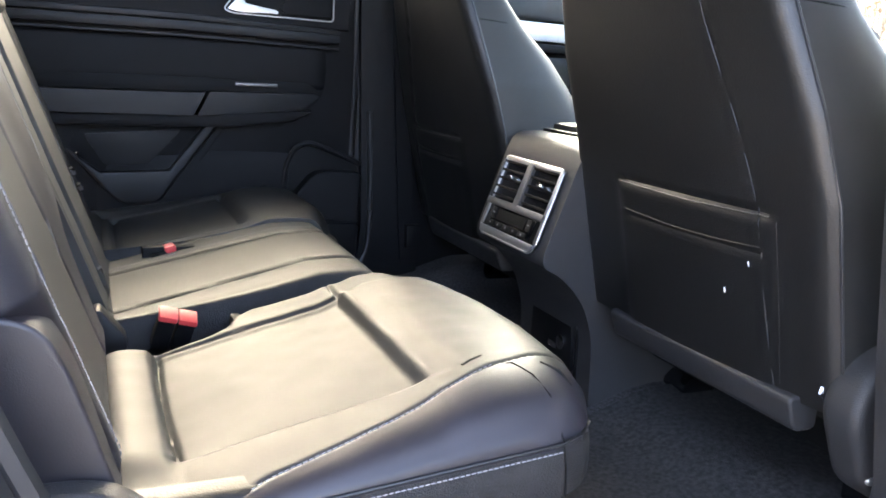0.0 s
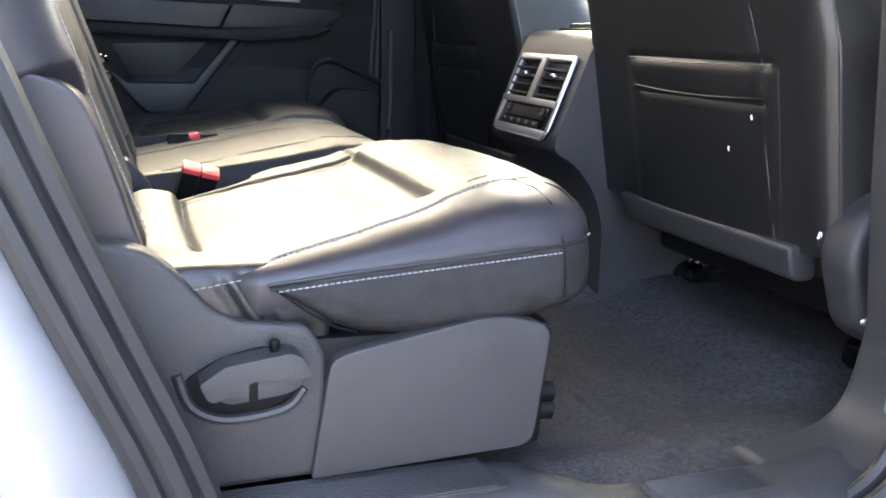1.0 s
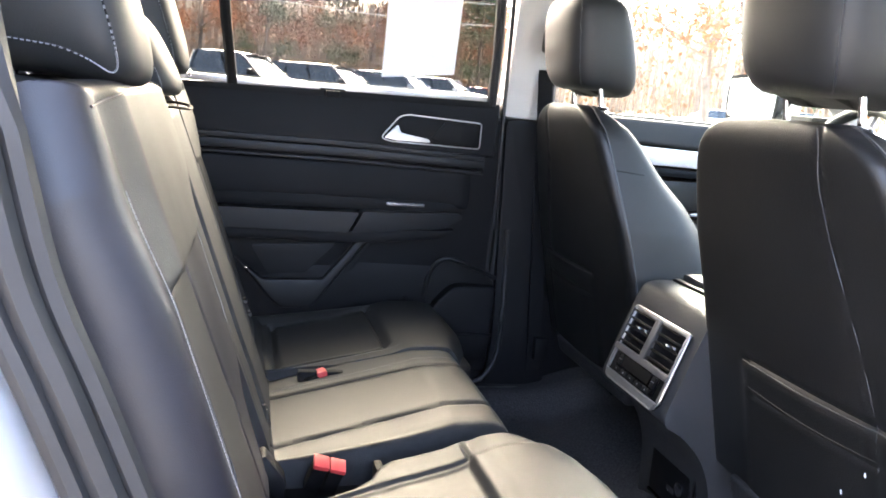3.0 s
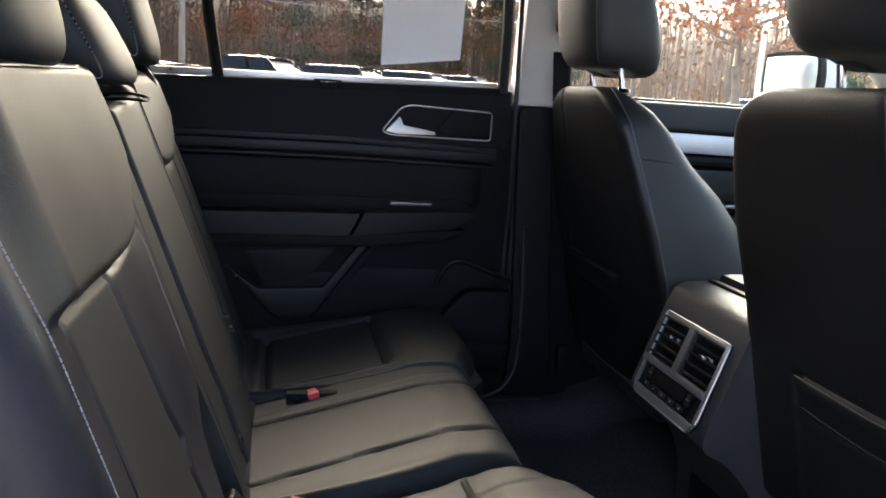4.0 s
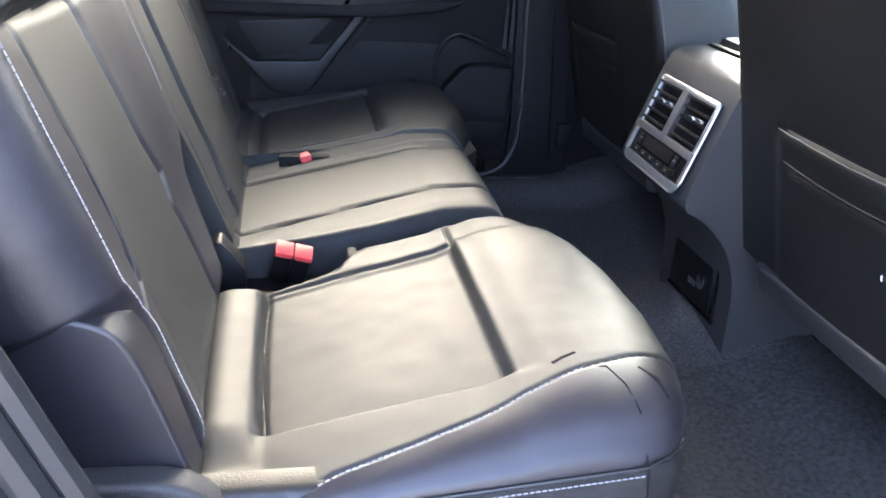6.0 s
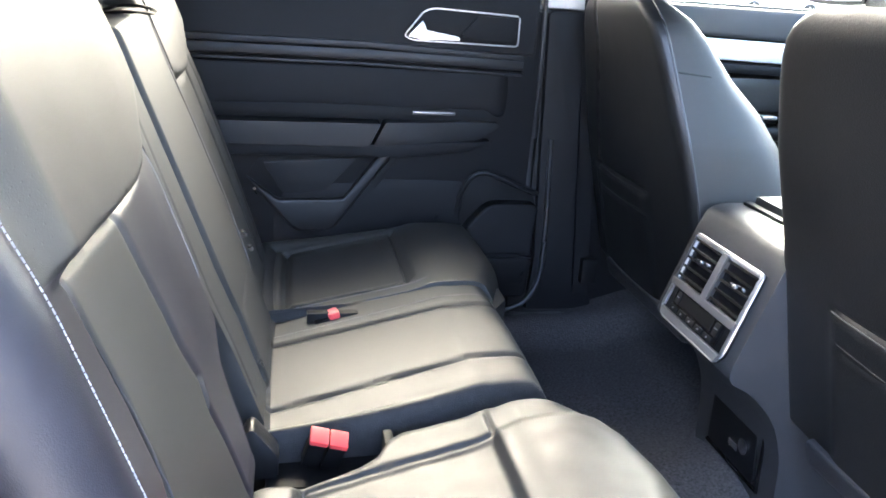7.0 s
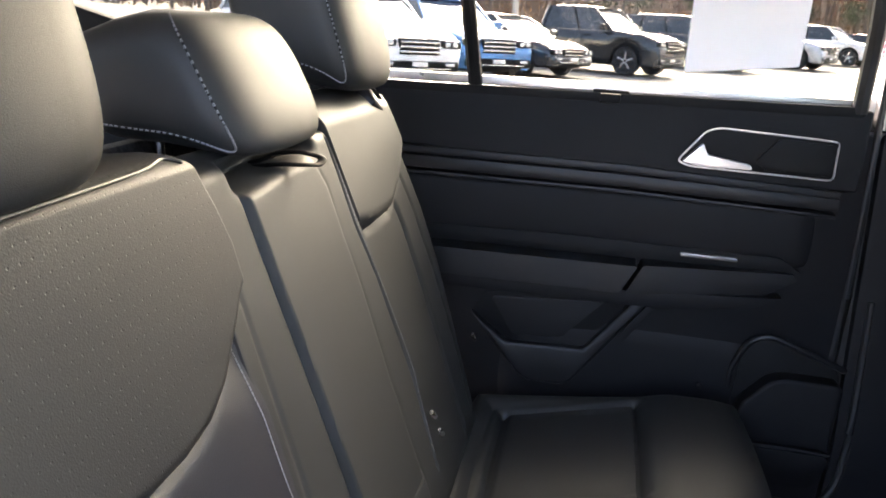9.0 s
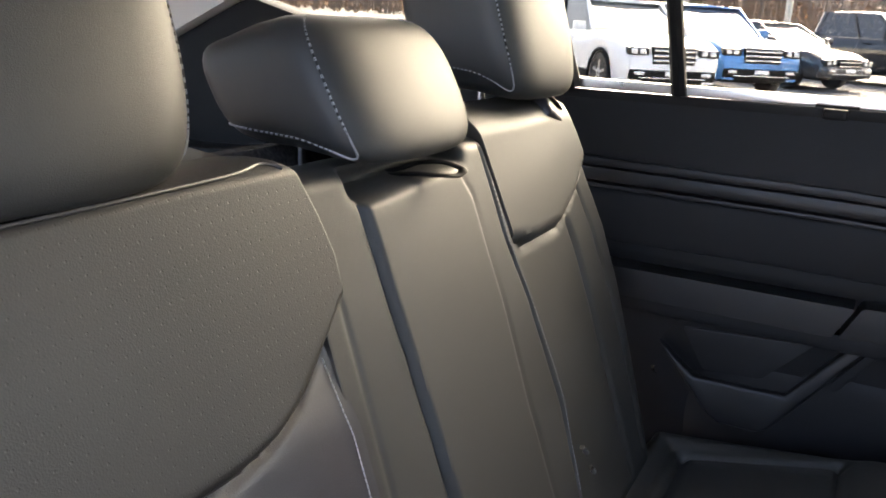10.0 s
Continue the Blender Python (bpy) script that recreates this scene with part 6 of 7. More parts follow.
# ---- centre console ----
def console():
    s = thing("centre_console", (0.9, 0.68, FLOOR), "dark centre console with rear air vents in a satin frame", "console")
    yl, yr = 0.570, 0.790          # frame's edges across
    cyc = (yl + yr) / 2
    prof = [(0.690, 1.112), (0.668, 1.104), (0.654, 1.074), (0.599, 0.918), (0.603, 0.898), (0.640, 0.880), (0.690, 0.830), (0.715, 0.760), (0.722, 0.60), (1.60, 0.60), (1.60, 1.06), (0.80, 1.115)]
    part("body", prism(rounded(prof, [0.02, 0.015, 0.01, 0.01, 0.012, 0.03, 0.04, 0.03, 0.0, 0.0, 0.0, 0.03]), "y", yl - 0.026, yr + 0.024, 0.018, 3), PLASTIC, s, "dark grained plastic console body")
    lid = Pad((1.005, cyc, 1.100), (1, 0, 0), (0, 1, 0), (0.265, 0.130), 0.030, 0.012, 0.06)
    part("lid_gap", box(0.728, 0.744, yl - 0.016, yr + 0.016, 1.09, 1.1185, 0.003), DARK, s, "dark gap behind the lid")
    part("armrest_lid", lid.mesh(40, 24, 0.02), LEATHER, s, "black leather armrest lid")
    # frame in the leaning rear face
    T, B_ = Vector((0.6505, 0, 1.062)), Vector((0.598, 0, 0.918))
    up_ = (T - B_).normalized()
    n = Vector((-up_.z, 0, up_.x))
    L = (T - B_).length

    def at(v, y, out=0.0):
        return B_ + up_ * v + Vector((0, y, 0)) + n * out

    def slab(pts, out0, out1, bevel=0.002):
        """pts: (y, v) outline in the face."""
        bm = bmesh.new()
        lo = [bm.verts.new(at(v, y, out0)) for y, v in pts]
        hi = [bm.verts.new(at(v, y, out1)) for y, v in pts]
        bm.faces.new(lo)
        bm.faces.new(hi[::-1])
        for i in range(len(pts)):
            j = (i + 1) % len(pts)
            bm.faces.new((lo[i], lo[j], hi[j], hi[i]))
        bmesh.ops.recalc_face_normals(bm, faces=bm.faces[:])
        if bevel:
            es = [e for e in bm.edges if e.calc_face_angle(0) > 0.5]
            bmesh.ops.bevel(bm, geom=es, offset=bevel, segments=2, affect="EDGES", profile=0.6, clamp_overlap=True)
        return bm

    outline = [(yl + 0.014, -0.004), (yr - 0.014, -0.004), (yr, 0.012), (yr - 0.003, L), (yl + 0.003, L), (yl, 0.012)]
    part("face", slab(outline, -0.002, 0.004), DARK, s, "dark face panel")
    rim = [at(v, y, 0.006) for y, v in rounded(outline, 0.008)]
    part("frame", tube(rim, 0.0022, 8, closed=True, up=n), SATIN, s, "satin silver frame")
    for k_, pts in enumerate(([(yl + 0.001, 0.012), (yl + 0.009, 0.014), (yl + 0.011, L - 0.002), (yl + 0.003, L)], [(yr - 0.001, 0.012), (yr - 0.003, L), (yr - 0.011, L - 0.002), (yr - 0.009, 0.014)],
                              [(yl + 0.011, L - 0.0085), (yr - 0.011, L - 0.0085), (yr - 0.0112, L - 0.0005), (yl + 0.0112, L - 0.0005)])):
        part("frame_band", slab(pts, 0.003, 0.0085 - 0.0004 * (k_ == 2), 0.0025), SATIN, s, "satin silver frame band")
    part("sill", slab([(yl + 0.010, -0.002), (yr - 0.010, -0.002), (yr - 0.004, 0.012), (yl + 0.004, 0.012)], 0.002, 0.010), SATIN, s, "satin silver lower edge")
    mid_v = 0.062
    part("crossbar", slab([(yl + 0.002, mid_v - 0.007), (yr - 0.002, mid_v - 0.007), (yr - 0.002, mid_v + 0.006), (yl + 0.002, mid_v + 0.006)], 0.002, 0.013), GREYTRIM, s, "satin grey crossbar")
    part("divider", slab([(cyc - 0.009, mid_v), (cyc + 0.009, mid_v), (cyc + 0.008, L - 0.004), (cyc - 0.008, L - 0.004)], 0.002, 0.013), GREYTRIM, s, "satin grey divider")
    for y0, y1 in ((yl + 0.004, cyc - 0.009), (cyc + 0.009, yr - 0.004)):
        v_ = part("vent", slab([(y0, mid_v + 0.006), (y1, mid_v + 0.006), (y1, L - 0.004), (y0, L - 0.004)], 0.0041, 0.0048, 0), GLOSS, s, "dark air vent")
        for k in range(5):
            vv = mid_v + 0.014 + k * (L - mid_v - 0.024) / 4
            part("louvre", slab([(y0 + 0.004, vv - 0.0025), (y1 - 0.002, vv - 0.0025), (y1 - 0.002, vv + 0.0018), (y0 + 0.004, vv + 0.0018)], 0.0045, 0.0095, 0.001), DARK, v_, "thin black louvre")
        ym = (y0 + y1) / 2
        part("vent_tab", slab([(ym - 0.010, mid_v + 0.048), (ym + 0.010, mid_v + 0.048), (ym + 0.010, mid_v + 0.055), (ym - 0.010, mid_v + 0.055)], 0.008, 0.015, 0.002), CHROME, v_, "bright vent tab")
        part("vent_cheek", slab([(y1 - 0.004, mid_v + 0.006), (y1 + 0.002, mid_v + 0.006), (y1 + 0.002, L - 0.006), (y1 - 0.004, L - 0.006)], 0.004, 0.012, 0.001), PLASTIC, v_)
    # climate panel below
    cp = part("climate_panel", slab([(yl + 0.030, 0.016), (yr - 0.030, 0.016), (yr - 0.026, 0.054), (yl + 0.026, 0.054)], 0.004, 0.0065, 0.001), GLOSS, s, "gloss black climate panel")
    part("display", slab([(yl + 0.058, 0.030), (yr - 0.050, 0.030), (yr - 0.050, 0.052), (yl + 0.058, 0.052)], 0.0068, 0.0078, 0.0005), DARK, cp, "unlit display")
    for k in range(5):
        y = yl + 0.040 + 0.031 * k
        part("button", slab([(y, 0.016), (y + 0.026, 0.016), (y + 0.026, 0.026), (y, 0.026)], 0.007, 0.0105, 0.0015), DARK, cp, "small climate button")
        part("mark", slab([(y + 0.011, 0.0195), (y + 0.015, 0.0195), (y + 0.015, 0.0225), (y + 0.011, 0.0225)], 0.0106, 0.0110, 0), THREAD, cp)
    for y in (yl + 0.040, yr - 0.044):
        part("temperature_key", slab([(y - 0.007, 0.030), (y + 0.007, 0.030), (y + 0.007, 0.052), (y - 0.007, 0.052)], 0.007, 0.011, 0.0015), DARK, cp, "temperature key")
        part("mark", slab([(y - 0.005, 0.041), (y + 0.005, 0.041), (y + 0.005, 0.0425), (y - 0.005, 0.0425)], 0.0111, 0.0115, 0), THREAD, cp)
    # socket recess in the foot
    r = part("socket_recess", prism(rounded([(0.600, 0.675), (0.760, 0.675), (0.760, 0.775), (0.615, 0.800)], 0.01), "x", 0.712, 0.719, 0.002), DARK, s, "dark socket recess")
    part("recess_lip", tube([(0.713, 0.590, 0.790), (0.716, 0.590, 0.668), (0.716, 0.765, 0.668)], 0.004, 8), GLOSS, s)
    part("socket", revolve([(0.004, 0), (0.013, 0.001), (0.014, 0.005), (0.008, 0.007)], (0.713, 0.640, 0.725), (-1, 0, 0), 16), STEEL, r, "small metal-rimmed socket")
    part("socket", box(0.7085, 0.713, 0.655, 0.685, 0.705, 0.718, 0.002), STEEL, r)
    return s


console()


# ---- outside: lot, parked cars, woods ----
def ground_z(y):
    return GROUND + SLOPE * max(-60.0, y)


ASPHALT = material("grey_asphalt", (0.20, 0.19, 0.18), 0.9, grain=1.0, grain_size=60, mottle=0.25, mottle_size=0.6)
setting("ground", sheet(-900, 900, -400, 900, 0, 60, 60, lambda x, y: ground_z(y)), ASPHALT, "pale grey asphalt car park rising gently away", "car park")


def paint(name, colour, metal=0.3):
    return material(name, colour, 0.28, metal=metal, coat=0.8, mottle=0.03, mottle_size=1.5)


P_WHITE, P_BLUE = paint("white_car_paint", (0.78, 0.78, 0.78), 0.0), paint("blue_car_paint", (0.07, 0.22, 0.48))
P_DARK, P_BLACK = paint("dark_grey_car_paint", (0.030, 0.032, 0.040)), paint("black_car_paint", (0.022, 0.024, 0.028))
P_RED, P_SILVER = paint("red_car_paint", (0.30, 0.02, 0.03)), paint("light_silver_car_paint", (0.55, 0.56, 0.58))
CARGLASS = material("dark_car_window", (0.02, 0.025, 0.03), 0.06, mottle=0.3, spec=0.8)
LAMP = material("headlamp_glass", (0.75, 0.76, 0.78), 0.1, metal=0.4, mottle=0.2, mottle_size=20)
AMBER = material("amber_lens", (0.75, 0.20, 0.03), 0.2)
ALLOY = material("alloy_wheel", (0.55, 0.55, 0.56), 0.3, metal=0.8)


def interp(table, s):
    for (a, *va), (b, *vb) in zip(table, table[1:]):
        if a <= s <= b:
            t = (s - a) / (b - a)
            t = t * t * (3 - 2 * t) * 0.5 + t * 0.5
            return [p + (q - p) * t for p, q in zip(va, vb)]
    return list(table[-1][1:]) if s > table[-1][0] else list(table[0][1:])


def loft(sections):
    bm = bmesh.new()
    rows = [[bm.verts.new(p) for p in sec] for sec in sections]
    k = len(rows[0])
    for A, B in zip(rows, rows[1:]):
        for i in range(k):
            bm.faces.new((A[i], A[(i + 1) % k], B[(i + 1) % k], B[i]))
    bm.faces.new(rows[0][::-1])
    bm.faces.new(rows[-1])
    return bm


def car(label, category, mat, kind, at, heading):
    """A parked car. kind: suv, pickup or sedan; its nose points along +x before it is turned by the heading."""
    d = {"suv": dict(L=4.95, W=1.98, H=1.75, r=0.38, belt=1.10, hood=1.12, cab=(-2.35, 1.05), roof=(-2.05, 0.35), tail=1.12),
         "pickup": dict(L=5.4, W=1.92, H=1.80, r=0.39, belt=1.14, hood=1.18, cab=(-0.95, 1.30), roof=(-0.80, 0.60), tail=1.16),
         "sedan": dict(L=4.65, W=1.82, H=1.46, r=0.33, belt=0.95, hood=0.92, cab=(-1.90, 1.10), roof=(-1.05, 0.25), tail=1.02)}[kind]
    L2, W2, H, r = d["L"] / 2, d["W"] / 2, d["H"], d["r"]
    m = Matrix.Translation((at[0], at[1], ground_z(at[1]))) @ Matrix.Rotation(radians(heading), 4, "Z")
    e = thing("parked_car" if kind != "pickup" else "pickup_truck", m.translation, label, category, "parked cars")

    def put(name, bm, material_, parent=None, text=""):
        bmesh.ops.transform(bm, matrix=m, verts=bm.verts)
        return part(name, bm, material_, parent or e, text)

    top = [(-L2, d["tail"] - 0.12), (-L2 + 0.12, d["tail"]), (-L2 + 0.5, d["tail"] + 0.01), (d["cab"][1] - 0.2, d["belt"] + 0.02), (d["cab"][1], d["hood"]), (L2 - 0.5, d["hood"] - 0.07), (L2 - 0.12, d["hood"] - 0.20), (L2, d["hood"] - 0.42)]
    axles = (-L2 + 0.98, L2 - 0.92)
    secs = []
    for i in range(49):
        x = -L2 + 2 * L2 * i / 48
        z1 = interp(top, x)[0]
        end = min(1.0, (L2 - abs(x)) / 0.45)
        w = W2 * (0.86 + 0.14 * math.sqrt(max(0, 1 - (1 - end) ** 2)))
        z0 = 0.30
        for a in axles:
            if abs(x - a) < r + 0.06:
                z0 = max(z0, r * 0.98 + math.sqrt(max(0, (r + 0.06) ** 2 - (x - a) ** 2)))
        z0 = min(z0, z1 - 0.12)
        zm = z0 + (z1 - z0) * 0.55
        zs = z1 - 0.07
        right = [(w * 0.95, z0), (w * 0.985, z0 + (zm - z0) * 0.4), (w, zm), (w * 0.985, zs), (w * 0.93, z1 - 0.015), (w * 0.55, z1 + 0.012)]
        secs.append([(x, y, z) for y, z in right] + [(x, -y, z) for y, z in reversed(right)])
    body = put("body", loft(secs), mat, None, "painted body")
    put("underbody", box(-L2 + 0.15, L2 - 0.2, -W2 * 0.72, W2 * 0.72, 0.24, 0.75, 0.05), DARK)
    # greenhouse: dark glass with a painted roof and pillars
    c0, c1 = d["cab"]
    r0, r1 = d["roof"]
    zb, wr = d["belt"] - 0.02, W2 * 0.76
    gl = [[(c0, -W2 * 0.93, zb), (c0, W2 * 0.93, zb), (r0, wr, H - 0.05), (r0, -wr, H - 0.05)], [(c1 + 0.05, -W2 * 0.93, zb), (c1 + 0.05, W2 * 0.93, zb), (r1, wr, H - 0.05), (r1, -wr, H - 0.05)]]
    put("window", loft(gl), CARGLASS, None, "dark car windows")
    n = 8
    rs = []
    for i in range(n + 1):
        x = r0 - 0.05 + (r1 - r0 + 0.12) * i / n
        u = abs(2 * i / n - 1)
        zt = H - 0.045 * u * u
        rs.append([(x, -wr - 0.01, H - 0.09), (x, -wr * 0.9, zt - 0.02), (x, 0, zt), (x, wr * 0.9, zt - 0.02), (x, wr + 0.01, H - 0.09), (x, 0, H - 0.10)])
    roof_ = put("roof", loft(rs), mat, None, "painted roof")
    for sgn in (-1, 1):
        def side(x, f):
            return Vector((x, sgn * (W2 * 0.935 + (wr + 0.012 - W2 * 0.935) * f), zb + (H - 0.07 - zb) * f))
        put("pillar", tube([side(c1 + 0.03, 0), side(r1 + 0.02, 1)], 0.035, 6), mat)
        put("pillar", tube([side(c0, 0), side(r0 - 0.03, 1)], 0.06, 6), mat)
        for f in (0.42, 0.75) if kind != "pickup" else (0.45,):
            put("pillar", tube([side(c1 + (c0 - c1) * f, 0), side(r1 + (r0 - r1) * f, 1)], 0.03, 6), DARK)
        put("mirror", box(c1 - 0.28, c1 - 0.12, sgn * (W2 + 0.12) - 0.11, sgn * (W2 + 0.12) + 0.11, zb + 0.03, zb + 0.19, 0.04, 2), mat if kind != "pickup" else DARK, None, "wing mirror")
        lamp = put("headlight", box(L2 - 0.46, L2 + 0.004, sgn * W2 * 0.69 - 0.21, sgn * W2 * 0.69 + 0.21, d["hood"] - 0.37, d["hood"] - 0.22, 0.05, 2), GLOSS, None, "dark headlight housing")
        for q in (-0.09, 0.07):
            put("lamp_lens", box(L2 - 0.04, L2 + 0.014, sgn * W2 * 0.69 + q - 0.06, sgn * W2 * 0.69 + q + 0.06, d["hood"] - 0.34, d["hood"] - 0.25, 0.02, 2), LAMP, lamp, "bright headlight lens")
        put("fog_lamp", box(L2 - 0.02, L2 + 0.036, sgn * W2 * 0.66 - 0.10, sgn * W2 * 0.66 + 0.10, 0.43, 0.49, 0.015), LAMP, None, "small fog lamp")
        put("turn_signal", box(L2 - 0.50, L2 - 0.36, sgn * W2 * 0.955 - 0.03, sgn * W2 * 0.955 + 0.03, 0.56, 0.62, 0.01), AMBER, None, "amber side marker")
        put("sill_trim", box(axles[0] + r + 0.1, axles[1] - r - 0.1, sgn * W2 * 0.97 - 0.03, sgn * W2 * 0.97 + 0.03, 0.28, 0.42, 0.02), DARK)
        for k in range(2):
            xh = (c1 - 0.75) - 1.05 * k
            put("door_handle", box(xh - 0.10, xh + 0.10, sgn * W2 * 0.995 - 0.02, sgn * W2 * 0.995 + 0.02, zb - 0.13, zb - 0.095, 0.008), mat if kind != "pickup" else DARK)
            put("door_gap", box(xh - 0.155, xh - 0.145, sgn * W2 * 0.985 - 0.012, sgn * W2 * 0.985 + 0.013, 0.45, zb - 0.02, 0.002), DARK)
        for a in axles:
            yc = sgn * (W2 - 0.12)
            wh = put("wheel", revolve([(r * 0.60, -0.10), (r * 0.93, -0.11), (r, -0.07), (r, 0.07), (r * 0.93, 0.11), (r * 0.60, 0.10)], (a, yc, r), (0, sgn, 0), 28), RUBBER, None, "black tyre")
            put("rim", revolve([(r * 0.10, 0.075), (r * 0.14, 0.095), (r * 0.16, 0.07), (r * 0.55, 0.055), (r * 0.62, 0.10), (r * 0.67, 0.105), (r * 0.66, 0.06), (r * 0.2, 0.03)], (a, yc, r), (0, sgn, 0), 28), DARK, wh)
            for k in range(5):
                t = 2 * math.pi * k / 5 + 0.3
                put("spoke", tube([(a + math.cos(t) * q, yc + sgn * 0.085, r + math.sin(t) * q) for q in (r * 0.08, r * 0.35, r * 0.62)], [0.05, 0.035, 0.045], 6, 0.5, up=Vector((0, 1, 0))), ALLOY, wh, "alloy spoke")
            put("arch_trim", tube([(a + math.cos(t) * (r + 0.055), sgn * W2 * 0.985, r * 0.98 + math.sin(t) * (r + 0.055)) for t in (math.pi * k / 14 for k in range(15))], 0.028, 6), DARK if kind != "sedan" else mat, None)
    gz = d["hood"] - 0.34
    put("grille", box(L2 - 0.10, L2 + 0.012, -W2 * 0.42, W2 * 0.42, gz - 0.16, gz + 0.13, 0.02), DARK, None, "dark grille")
    for k in range(3):
        put("grille_bar", box(L2 + 0.008, L2 + 0.026, -W2 * 0.41, W2 * 0.41, gz - 0.12 + 0.085 * k, gz - 0.085 + 0.085 * k, 0.006), CHROME, None, "chrome grille bar")
    put("bumper", box(L2 - 0.20, L2 + 0.03, -W2 * 0.86, W2 * 0.86, 0.34, 0.52, 0.06, 3), mat if kind == "sedan" else DARK, None, "front bumper")
    put("lower_intake", box(L2 - 0.10, L2 + 0.020, -W2 * 0.60, W2 * 0.60, 0.30, 0.40, 0.02), DARK, None, "black lower intake")
    put("chrome_strip", box(L2 + 0.018, L2 + 0.036, -W2 * 0.66, W2 * 0.66, 0.375, 0.395, 0.005), CHROME, None, "chrome bumper strip")
    put("number_plate", box(L2 + 0.032, L2 + 0.04, -0.16, 0.16, 0.42, 0.50, 0.003), PAPER, None, "plain pale plate")
    if kind == "pickup":
        put("bed_floor", box(-L2 + 0.10, c0 - 0.08, -W2 * 0.78, W2 * 0.78, d["tail"] - 0.02, d["tail"] + 0.03, 0.01), DARK, None, "dark load bed")
    return e


HEAD = -33
car("white SUV with chrome grille bars", "car", P_WHITE, "suv", (-4.85, 16.7), -47)
car("bright blue SUV with chrome grille bars", "car", P_BLUE, "suv", (-3.75, 19.2), -46)
car("dark grey sedan with alloy wheels", "car", P_DARK, "sedan", (-2.55, 21.9), HEAD)
car("black pickup truck with crew cab", "pickup", P_BLACK, "pickup", (-0.45, 24.9), -28)
car("dark grey SUV parked beyond the pickup", "car", P_DARK, "suv", (3.0, 30.6), HEAD)
car("silver SUV parked far down the row", "car", P_SILVER, "suv", (6.6, 36.0), HEAD)
car("white SUV far down the row", "car", P_WHITE, "suv", (10.3, 43.0), HEAD)
car("dark red sedan far down the row", "car", P_RED, "sedan", (15.0, 52.0), HEAD)
car("white sedan at the end of the row", "car", P_WHITE, "sedan", (21.0, 60.0), HEAD)
car("white sedan parked ahead across the lot", "car", P_WHITE, "sedan", (25.0, 41.0), 160)
car("silver SUV parked ahead across the lot", "car", P_SILVER, "suv", (31.0, 44.0), 160)
car("white SUV parked behind the row", "car", P_WHITE, "suv", (-9.0, 24.0), HEAD)
car("dark grey SUV behind the row", "car", P_DARK, "suv", (-7.4, 27.5), HEAD)

# woods
BARK = material("grey_brown_bark", (0.16, 0.125, 0.10), 0.95, grain=1.0, grain_size=25, mottle=0.4, mottle_size=3)
LEAF = [material("russet_oak_leaves", (0.26, 0.105, 0.05), 0.8, mottle=0.5, mottle_size=0.8, spread=0.2), material("brown_oak_leaves", (0.20, 0.12, 0.07), 0.85, mottle=0.5, mottle_size=0.8, spread=0.2), material("dull_pine_needles", (0.06, 0.085, 0.045), 0.85, mottle=0.4, mottle_size=1.0, spread=0.2)]
rng = random.Random(7)


def tree(height, spread, leaf_mat, leaves, leaf_size, name, label, seed):
    g = random.Random(seed)
    t = thing(name, (0, 0, 0), label, "tree", "trees at the lot's edge")
    trunk_pts = [Vector((0.12 * math.sin(k * 0.9 + seed), 0.10 * math.cos(k * 1.3 + seed) - 0.1, height * k / 7)) for k in range(8)]
    bits = [tube(trunk_pts, [0.20 * (1 - 0.12 * k) for k in range(8)], 8)]
    tips = []
    for k in range(15):
        f = g.uniform(0.22, 0.92)
        base = trunk_pts[int(f * 7)].lerp(trunk_pts[min(7, int(f * 7) + 1)], f * 7 - int(f * 7))
        a = g.uniform(0, 2 * math.pi)
        ln = spread * g.uniform(0.5, 1.0) * (1.15 - f * 0.6)
        p1 = base + Vector((math.cos(a), math.sin(a), 0.35)) * ln * 0.5
        p2 = base + Vector((math.cos(a + 0.3), math.sin(a + 0.3), 0.55 + g.uniform(-0.2, 0.2))) * ln
        bits.append(tube([base, p1, p2], [0.075, 0.045, 0.015], 5))
        tips += [p1, p2, p1.lerp(p2, 0.5)]
        for q in range(2):
            b2 = a + g.uniform(-1.2, 1.2)
            p3 = p1 + Vector((math.cos(b2), math.sin(b2), g.uniform(0.1, 0.7))) * ln * 0.55
            bits.append(tube([p1, p1.lerp(p3, 0.5) + Vector((0, 0, 0.06)), p3], [0.035, 0.022, 0.008], 4))
            tips += [p3, p1.lerp(p3, 0.6)]
    part("trunk", join(*bits), BARK, t, "grey-brown trunk and limbs")
    verts, faces = [], []
    for k in range(leaves):
        c = g.choice(tips) + Vector((g.gauss(0, 0.42), g.gauss(0, 0.42), g.gauss(0, 0.36)))
        q = Euler((g.uniform(0, 6.3), g.uniform(0, 6.3), g.uniform(0, 6.3))).to_matrix()
        s = leaf_size * g.uniform(0.6, 1.4)
        i = len(verts)
        verts += [c + q @ Vector(p) * s for p in ((-0.5, 0, 0), (-0.1, 0.35, 0.08), (0.5, 0.05, 0), (0.05, -0.32, 0.06))]
        faces.append((i, i + 1, i + 2, i + 3))
    me = bpy.data.meshes.new("crown")
    me.from_pydata(verts, [], faces)
    me.materials.append(leaf_mat)
    cr = new("crown", me)
    cr.parent = t
    tagged(cr, "sparse crown of dry leaves")
    return t


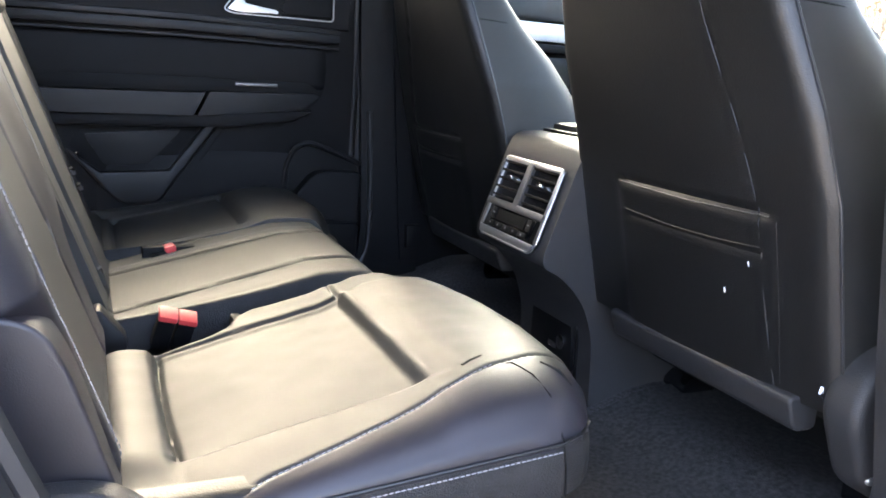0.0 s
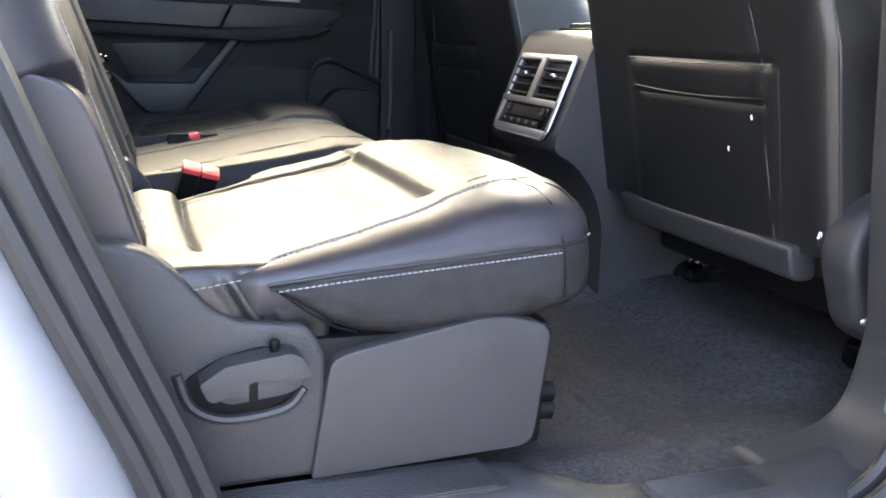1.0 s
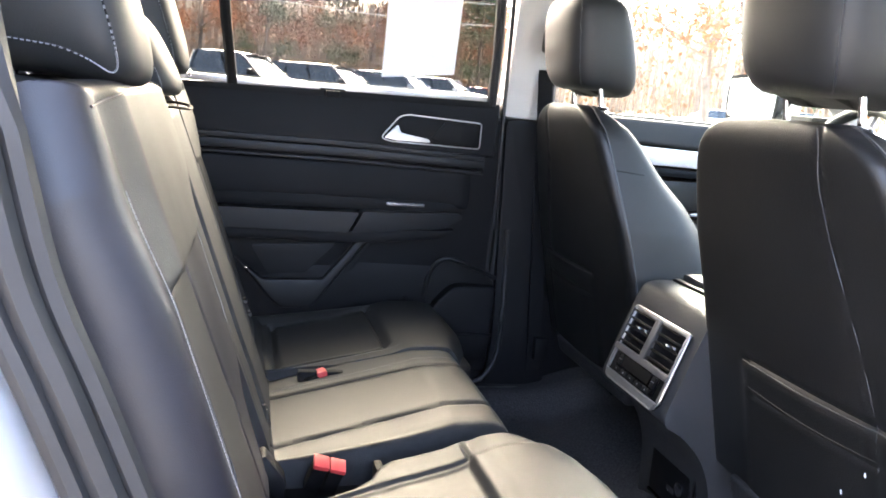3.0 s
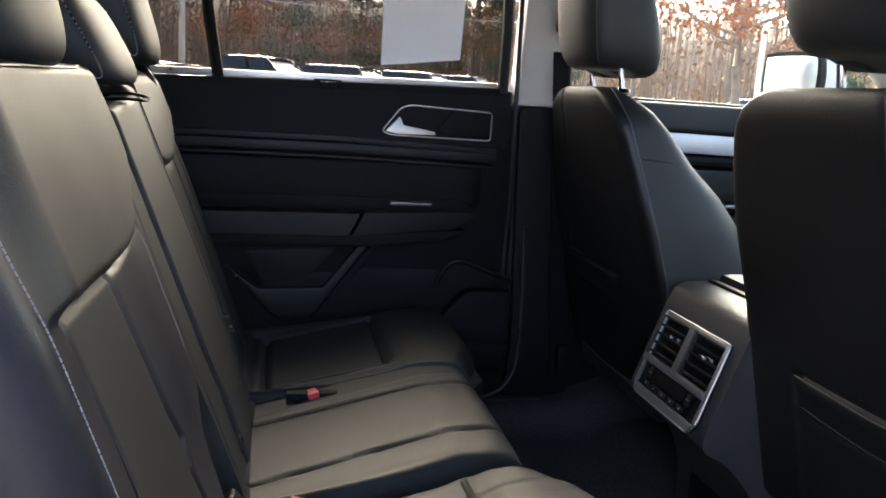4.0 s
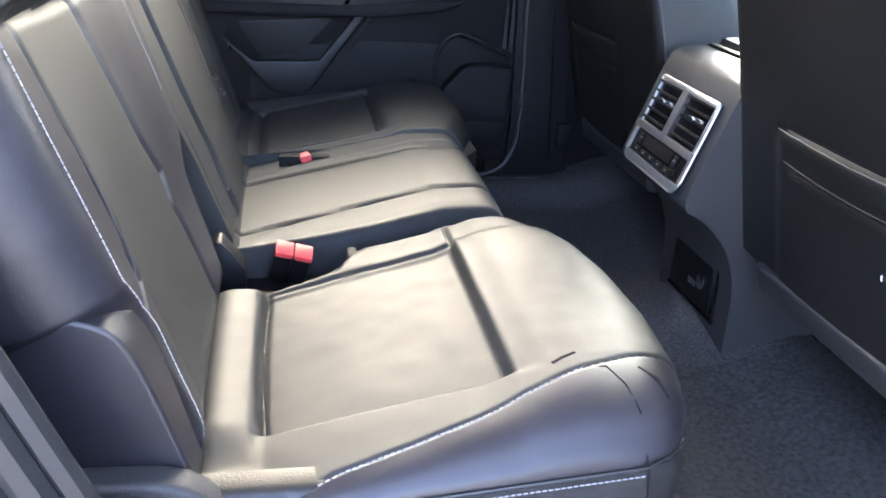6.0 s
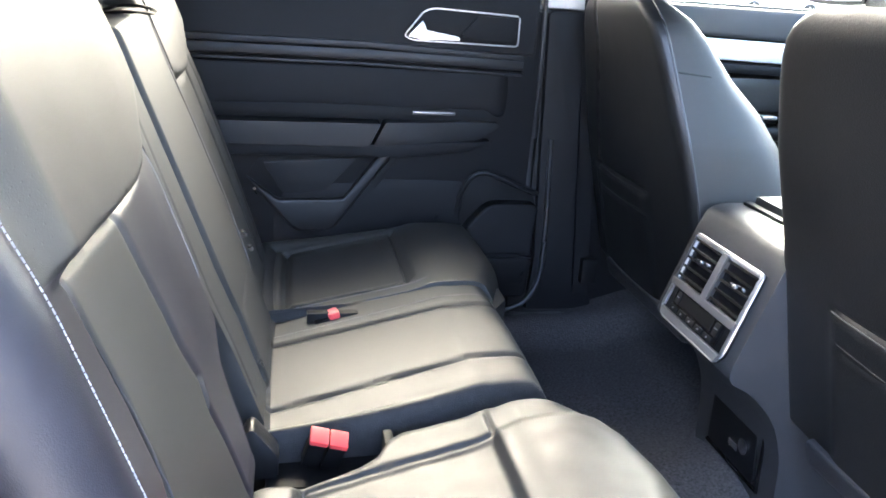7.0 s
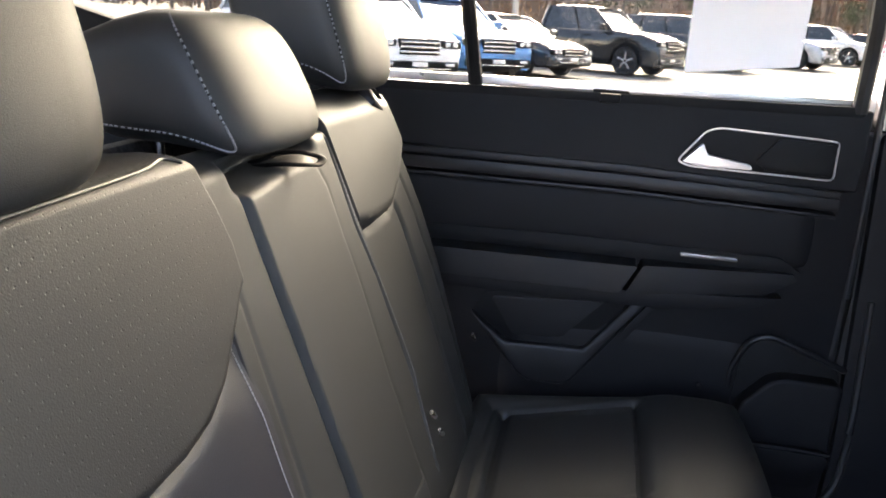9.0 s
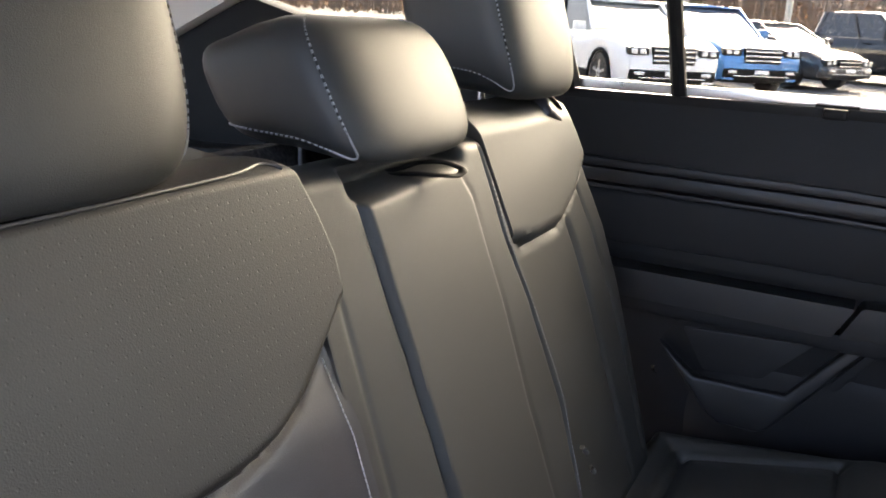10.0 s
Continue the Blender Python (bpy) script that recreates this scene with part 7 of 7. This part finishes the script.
kinds = [tree(9.5, 3.6, LEAF[0], 2600, 0.22, "oak_tree", "bare-limbed oak holding russet leaves", 3),
         tree(12.5, 3.4, LEAF[1], 1500, 0.20, "oak_tree", "tall thin tree with few brown leaves", 11),
         tree(11.0, 2.6, LEAF[2], 2600, 0.24, "pine_tree", "dull green pine among the bare trees", 5),
         tree(13.5, 3.0, LEAF[1], 300, 0.16, "bare_tree", "bare winter tree with grey trunk", 21)]
spots = []
for k in range(64):
    ang = radians(rng.uniform(-34, 62))
    dist = rng.uniform(62, 88)
    x, y = dist * math.sin(ang), dist * math.cos(ang)
    spots.append((x, y, rng.choice((0, 0, 0, 1, 1, 3, 3, 3, 2)), rng.uniform(0, 360), rng.uniform(0.8, 1.25)))
used = set()
for x, y, k, turn, sc in spots:
    src = kinds[k]
    if k not in used:
        used.add(k)
        src.matrix_basis = pose(x, y, ground_z(y) - 0.1, 0, 0, turn)
        continue
    copy_thing(src, pose(x, y, ground_z(y) - 0.1, 0, 0, turn))
t0 = copy_thing(kinds[0], pose(17.0, 28.5, ground_z(28.5) - 0.1, 0, 0, 40))

# far woods: a thicket of trunks, twigs and brown undergrowth behind the first trees
tv, tf = [], []
for k in range(1500):
    ang = radians(rng.uniform(-60, 85))
    dist = rng.uniform(86, 130)
    x, y = dist * math.sin(ang), dist * math.cos(ang)
    zb, h, w = ground_z(y), rng.uniform(9, 17), rng.uniform(0.07, 0.2)
    lx, ly = rng.gauss(0, 0.5), rng.gauss(0, 0.5)
    i = len(tv)
    for s_, zz, dx, dy in ((w, zb, 0, 0), (w * 0.3, zb + h, lx, ly)):
        tv += [(x + s_ + dx, y + dy, zz), (x - s_ * 0.5 + dx, y + s_ * 0.87 + dy, zz), (x - s_ * 0.5 + dx, y - s_ * 0.87 + dy, zz)]
    tf += [(i, i + 1, i + 4, i + 3), (i + 1, i + 2, i + 5, i + 4), (i + 2, i, i + 3, i + 5)]
me = bpy.data.meshes.new("far_trunks")
me.from_pydata(tv, [], tf)
me.materials.append(BARK)
tagged(new("far_woods", me), "dense grey-brown winter woods", "woods", "", "stuff")
lv, lf = [], []
for k in range(26000):
    ang = radians(rng.uniform(-60, 85))
    dist = rng.uniform(84, 128)
    x, y = dist * math.sin(ang), dist * math.cos(ang)
    h = rng.random() ** 1.3 * 12
    s_ = rng.uniform(0.25, 0.7)
    c = Vector((x, y, ground_z(y) + h))
    q = Euler((rng.uniform(0, 6.3), rng.uniform(0, 6.3), rng.uniform(0, 6.3))).to_matrix()
    i = len(lv)
    lv += [c + q @ Vector(p) * s_ for p in ((-0.5, 0, 0), (-0.1, 0.4, 0.1), (0.5, 0.05, 0), (0.05, -0.4, 0.1))]
    lf.append((i, i + 1, i + 2, i + 3))
me = bpy.data.meshes.new("far_leaves")
me.from_pydata(lv, [], lf)
me.materials.append(LEAF[1])
tagged(new("far_undergrowth", me), "brown undergrowth and dry leaves of the woods", "woods", "", "stuff")
HILL = material("brown_wooded_hillside", (0.14, 0.10, 0.075), 1.0, grain=1.0, grain_size=2, mottle=0.5, mottle_size=0.35)
hb = bmesh.new()
rows = [[hb.verts.new((d_ * math.sin(radians(a)), d_ * math.cos(radians(a)), ground_z(d_ * math.cos(radians(a))) + z_ + 1.2 * noise.noise((a * 0.3, z_, 0)))) for a in range(-100, 101, 2)] for d_, z_ in ((132, -1), (140, 8), (150, 13), (170, 16))]
for A, B in zip(rows, rows[1:]):
    for i in range(len(A) - 1):
        hb.faces.new((A[i], A[i + 1], B[i + 1], B[i]))
setting("backdrop", hb, HILL, "distant brown wooded hillside", "hillside")
CONCRETE = material("pale_pole", (0.52, 0.50, 0.46), 0.7, mottle=0.2, mottle_size=2)
for x, y in ((-9.4, 44.0), (-4.7, 46.0), (27.0, 43.0)):
    p = thing("light_pole", (x, y, ground_z(y)), "tall pale light pole on a round base", "pole", "light poles")
    part("shaft", tube([(x, y, ground_z(y)), (x, y, ground_z(y) + 9)], [0.17, 0.12], 12), CONCRETE, p)
    part("base", revolve([(0.30, 0), (0.30, 0.7), (0.26, 0.75), (0.18, 0.76)], (x, y, ground_z(y)), (0, 0, 1), 20), CONCRETE, p)
    part("lamp_head", box(x - 0.3, x + 0.5, y - 0.2, y + 0.2, ground_z(y) + 8.9, ground_z(y) + 9.1, 0.05), DARK, p)
for z_, y_ in ((7.4, 44), (6.4, 46)):
    w_ = thing("overhead_wire", (0, y_, z_), "thin overhead cable sagging between poles", "cable")
    part("cable", tube([(x, y_, ground_z(y_) + z_ - 1.6 * (1 - ((x - 8) / 22) ** 2)) for x in range(-14, 31, 2)], 0.035, 5), CONCRETE, w_)
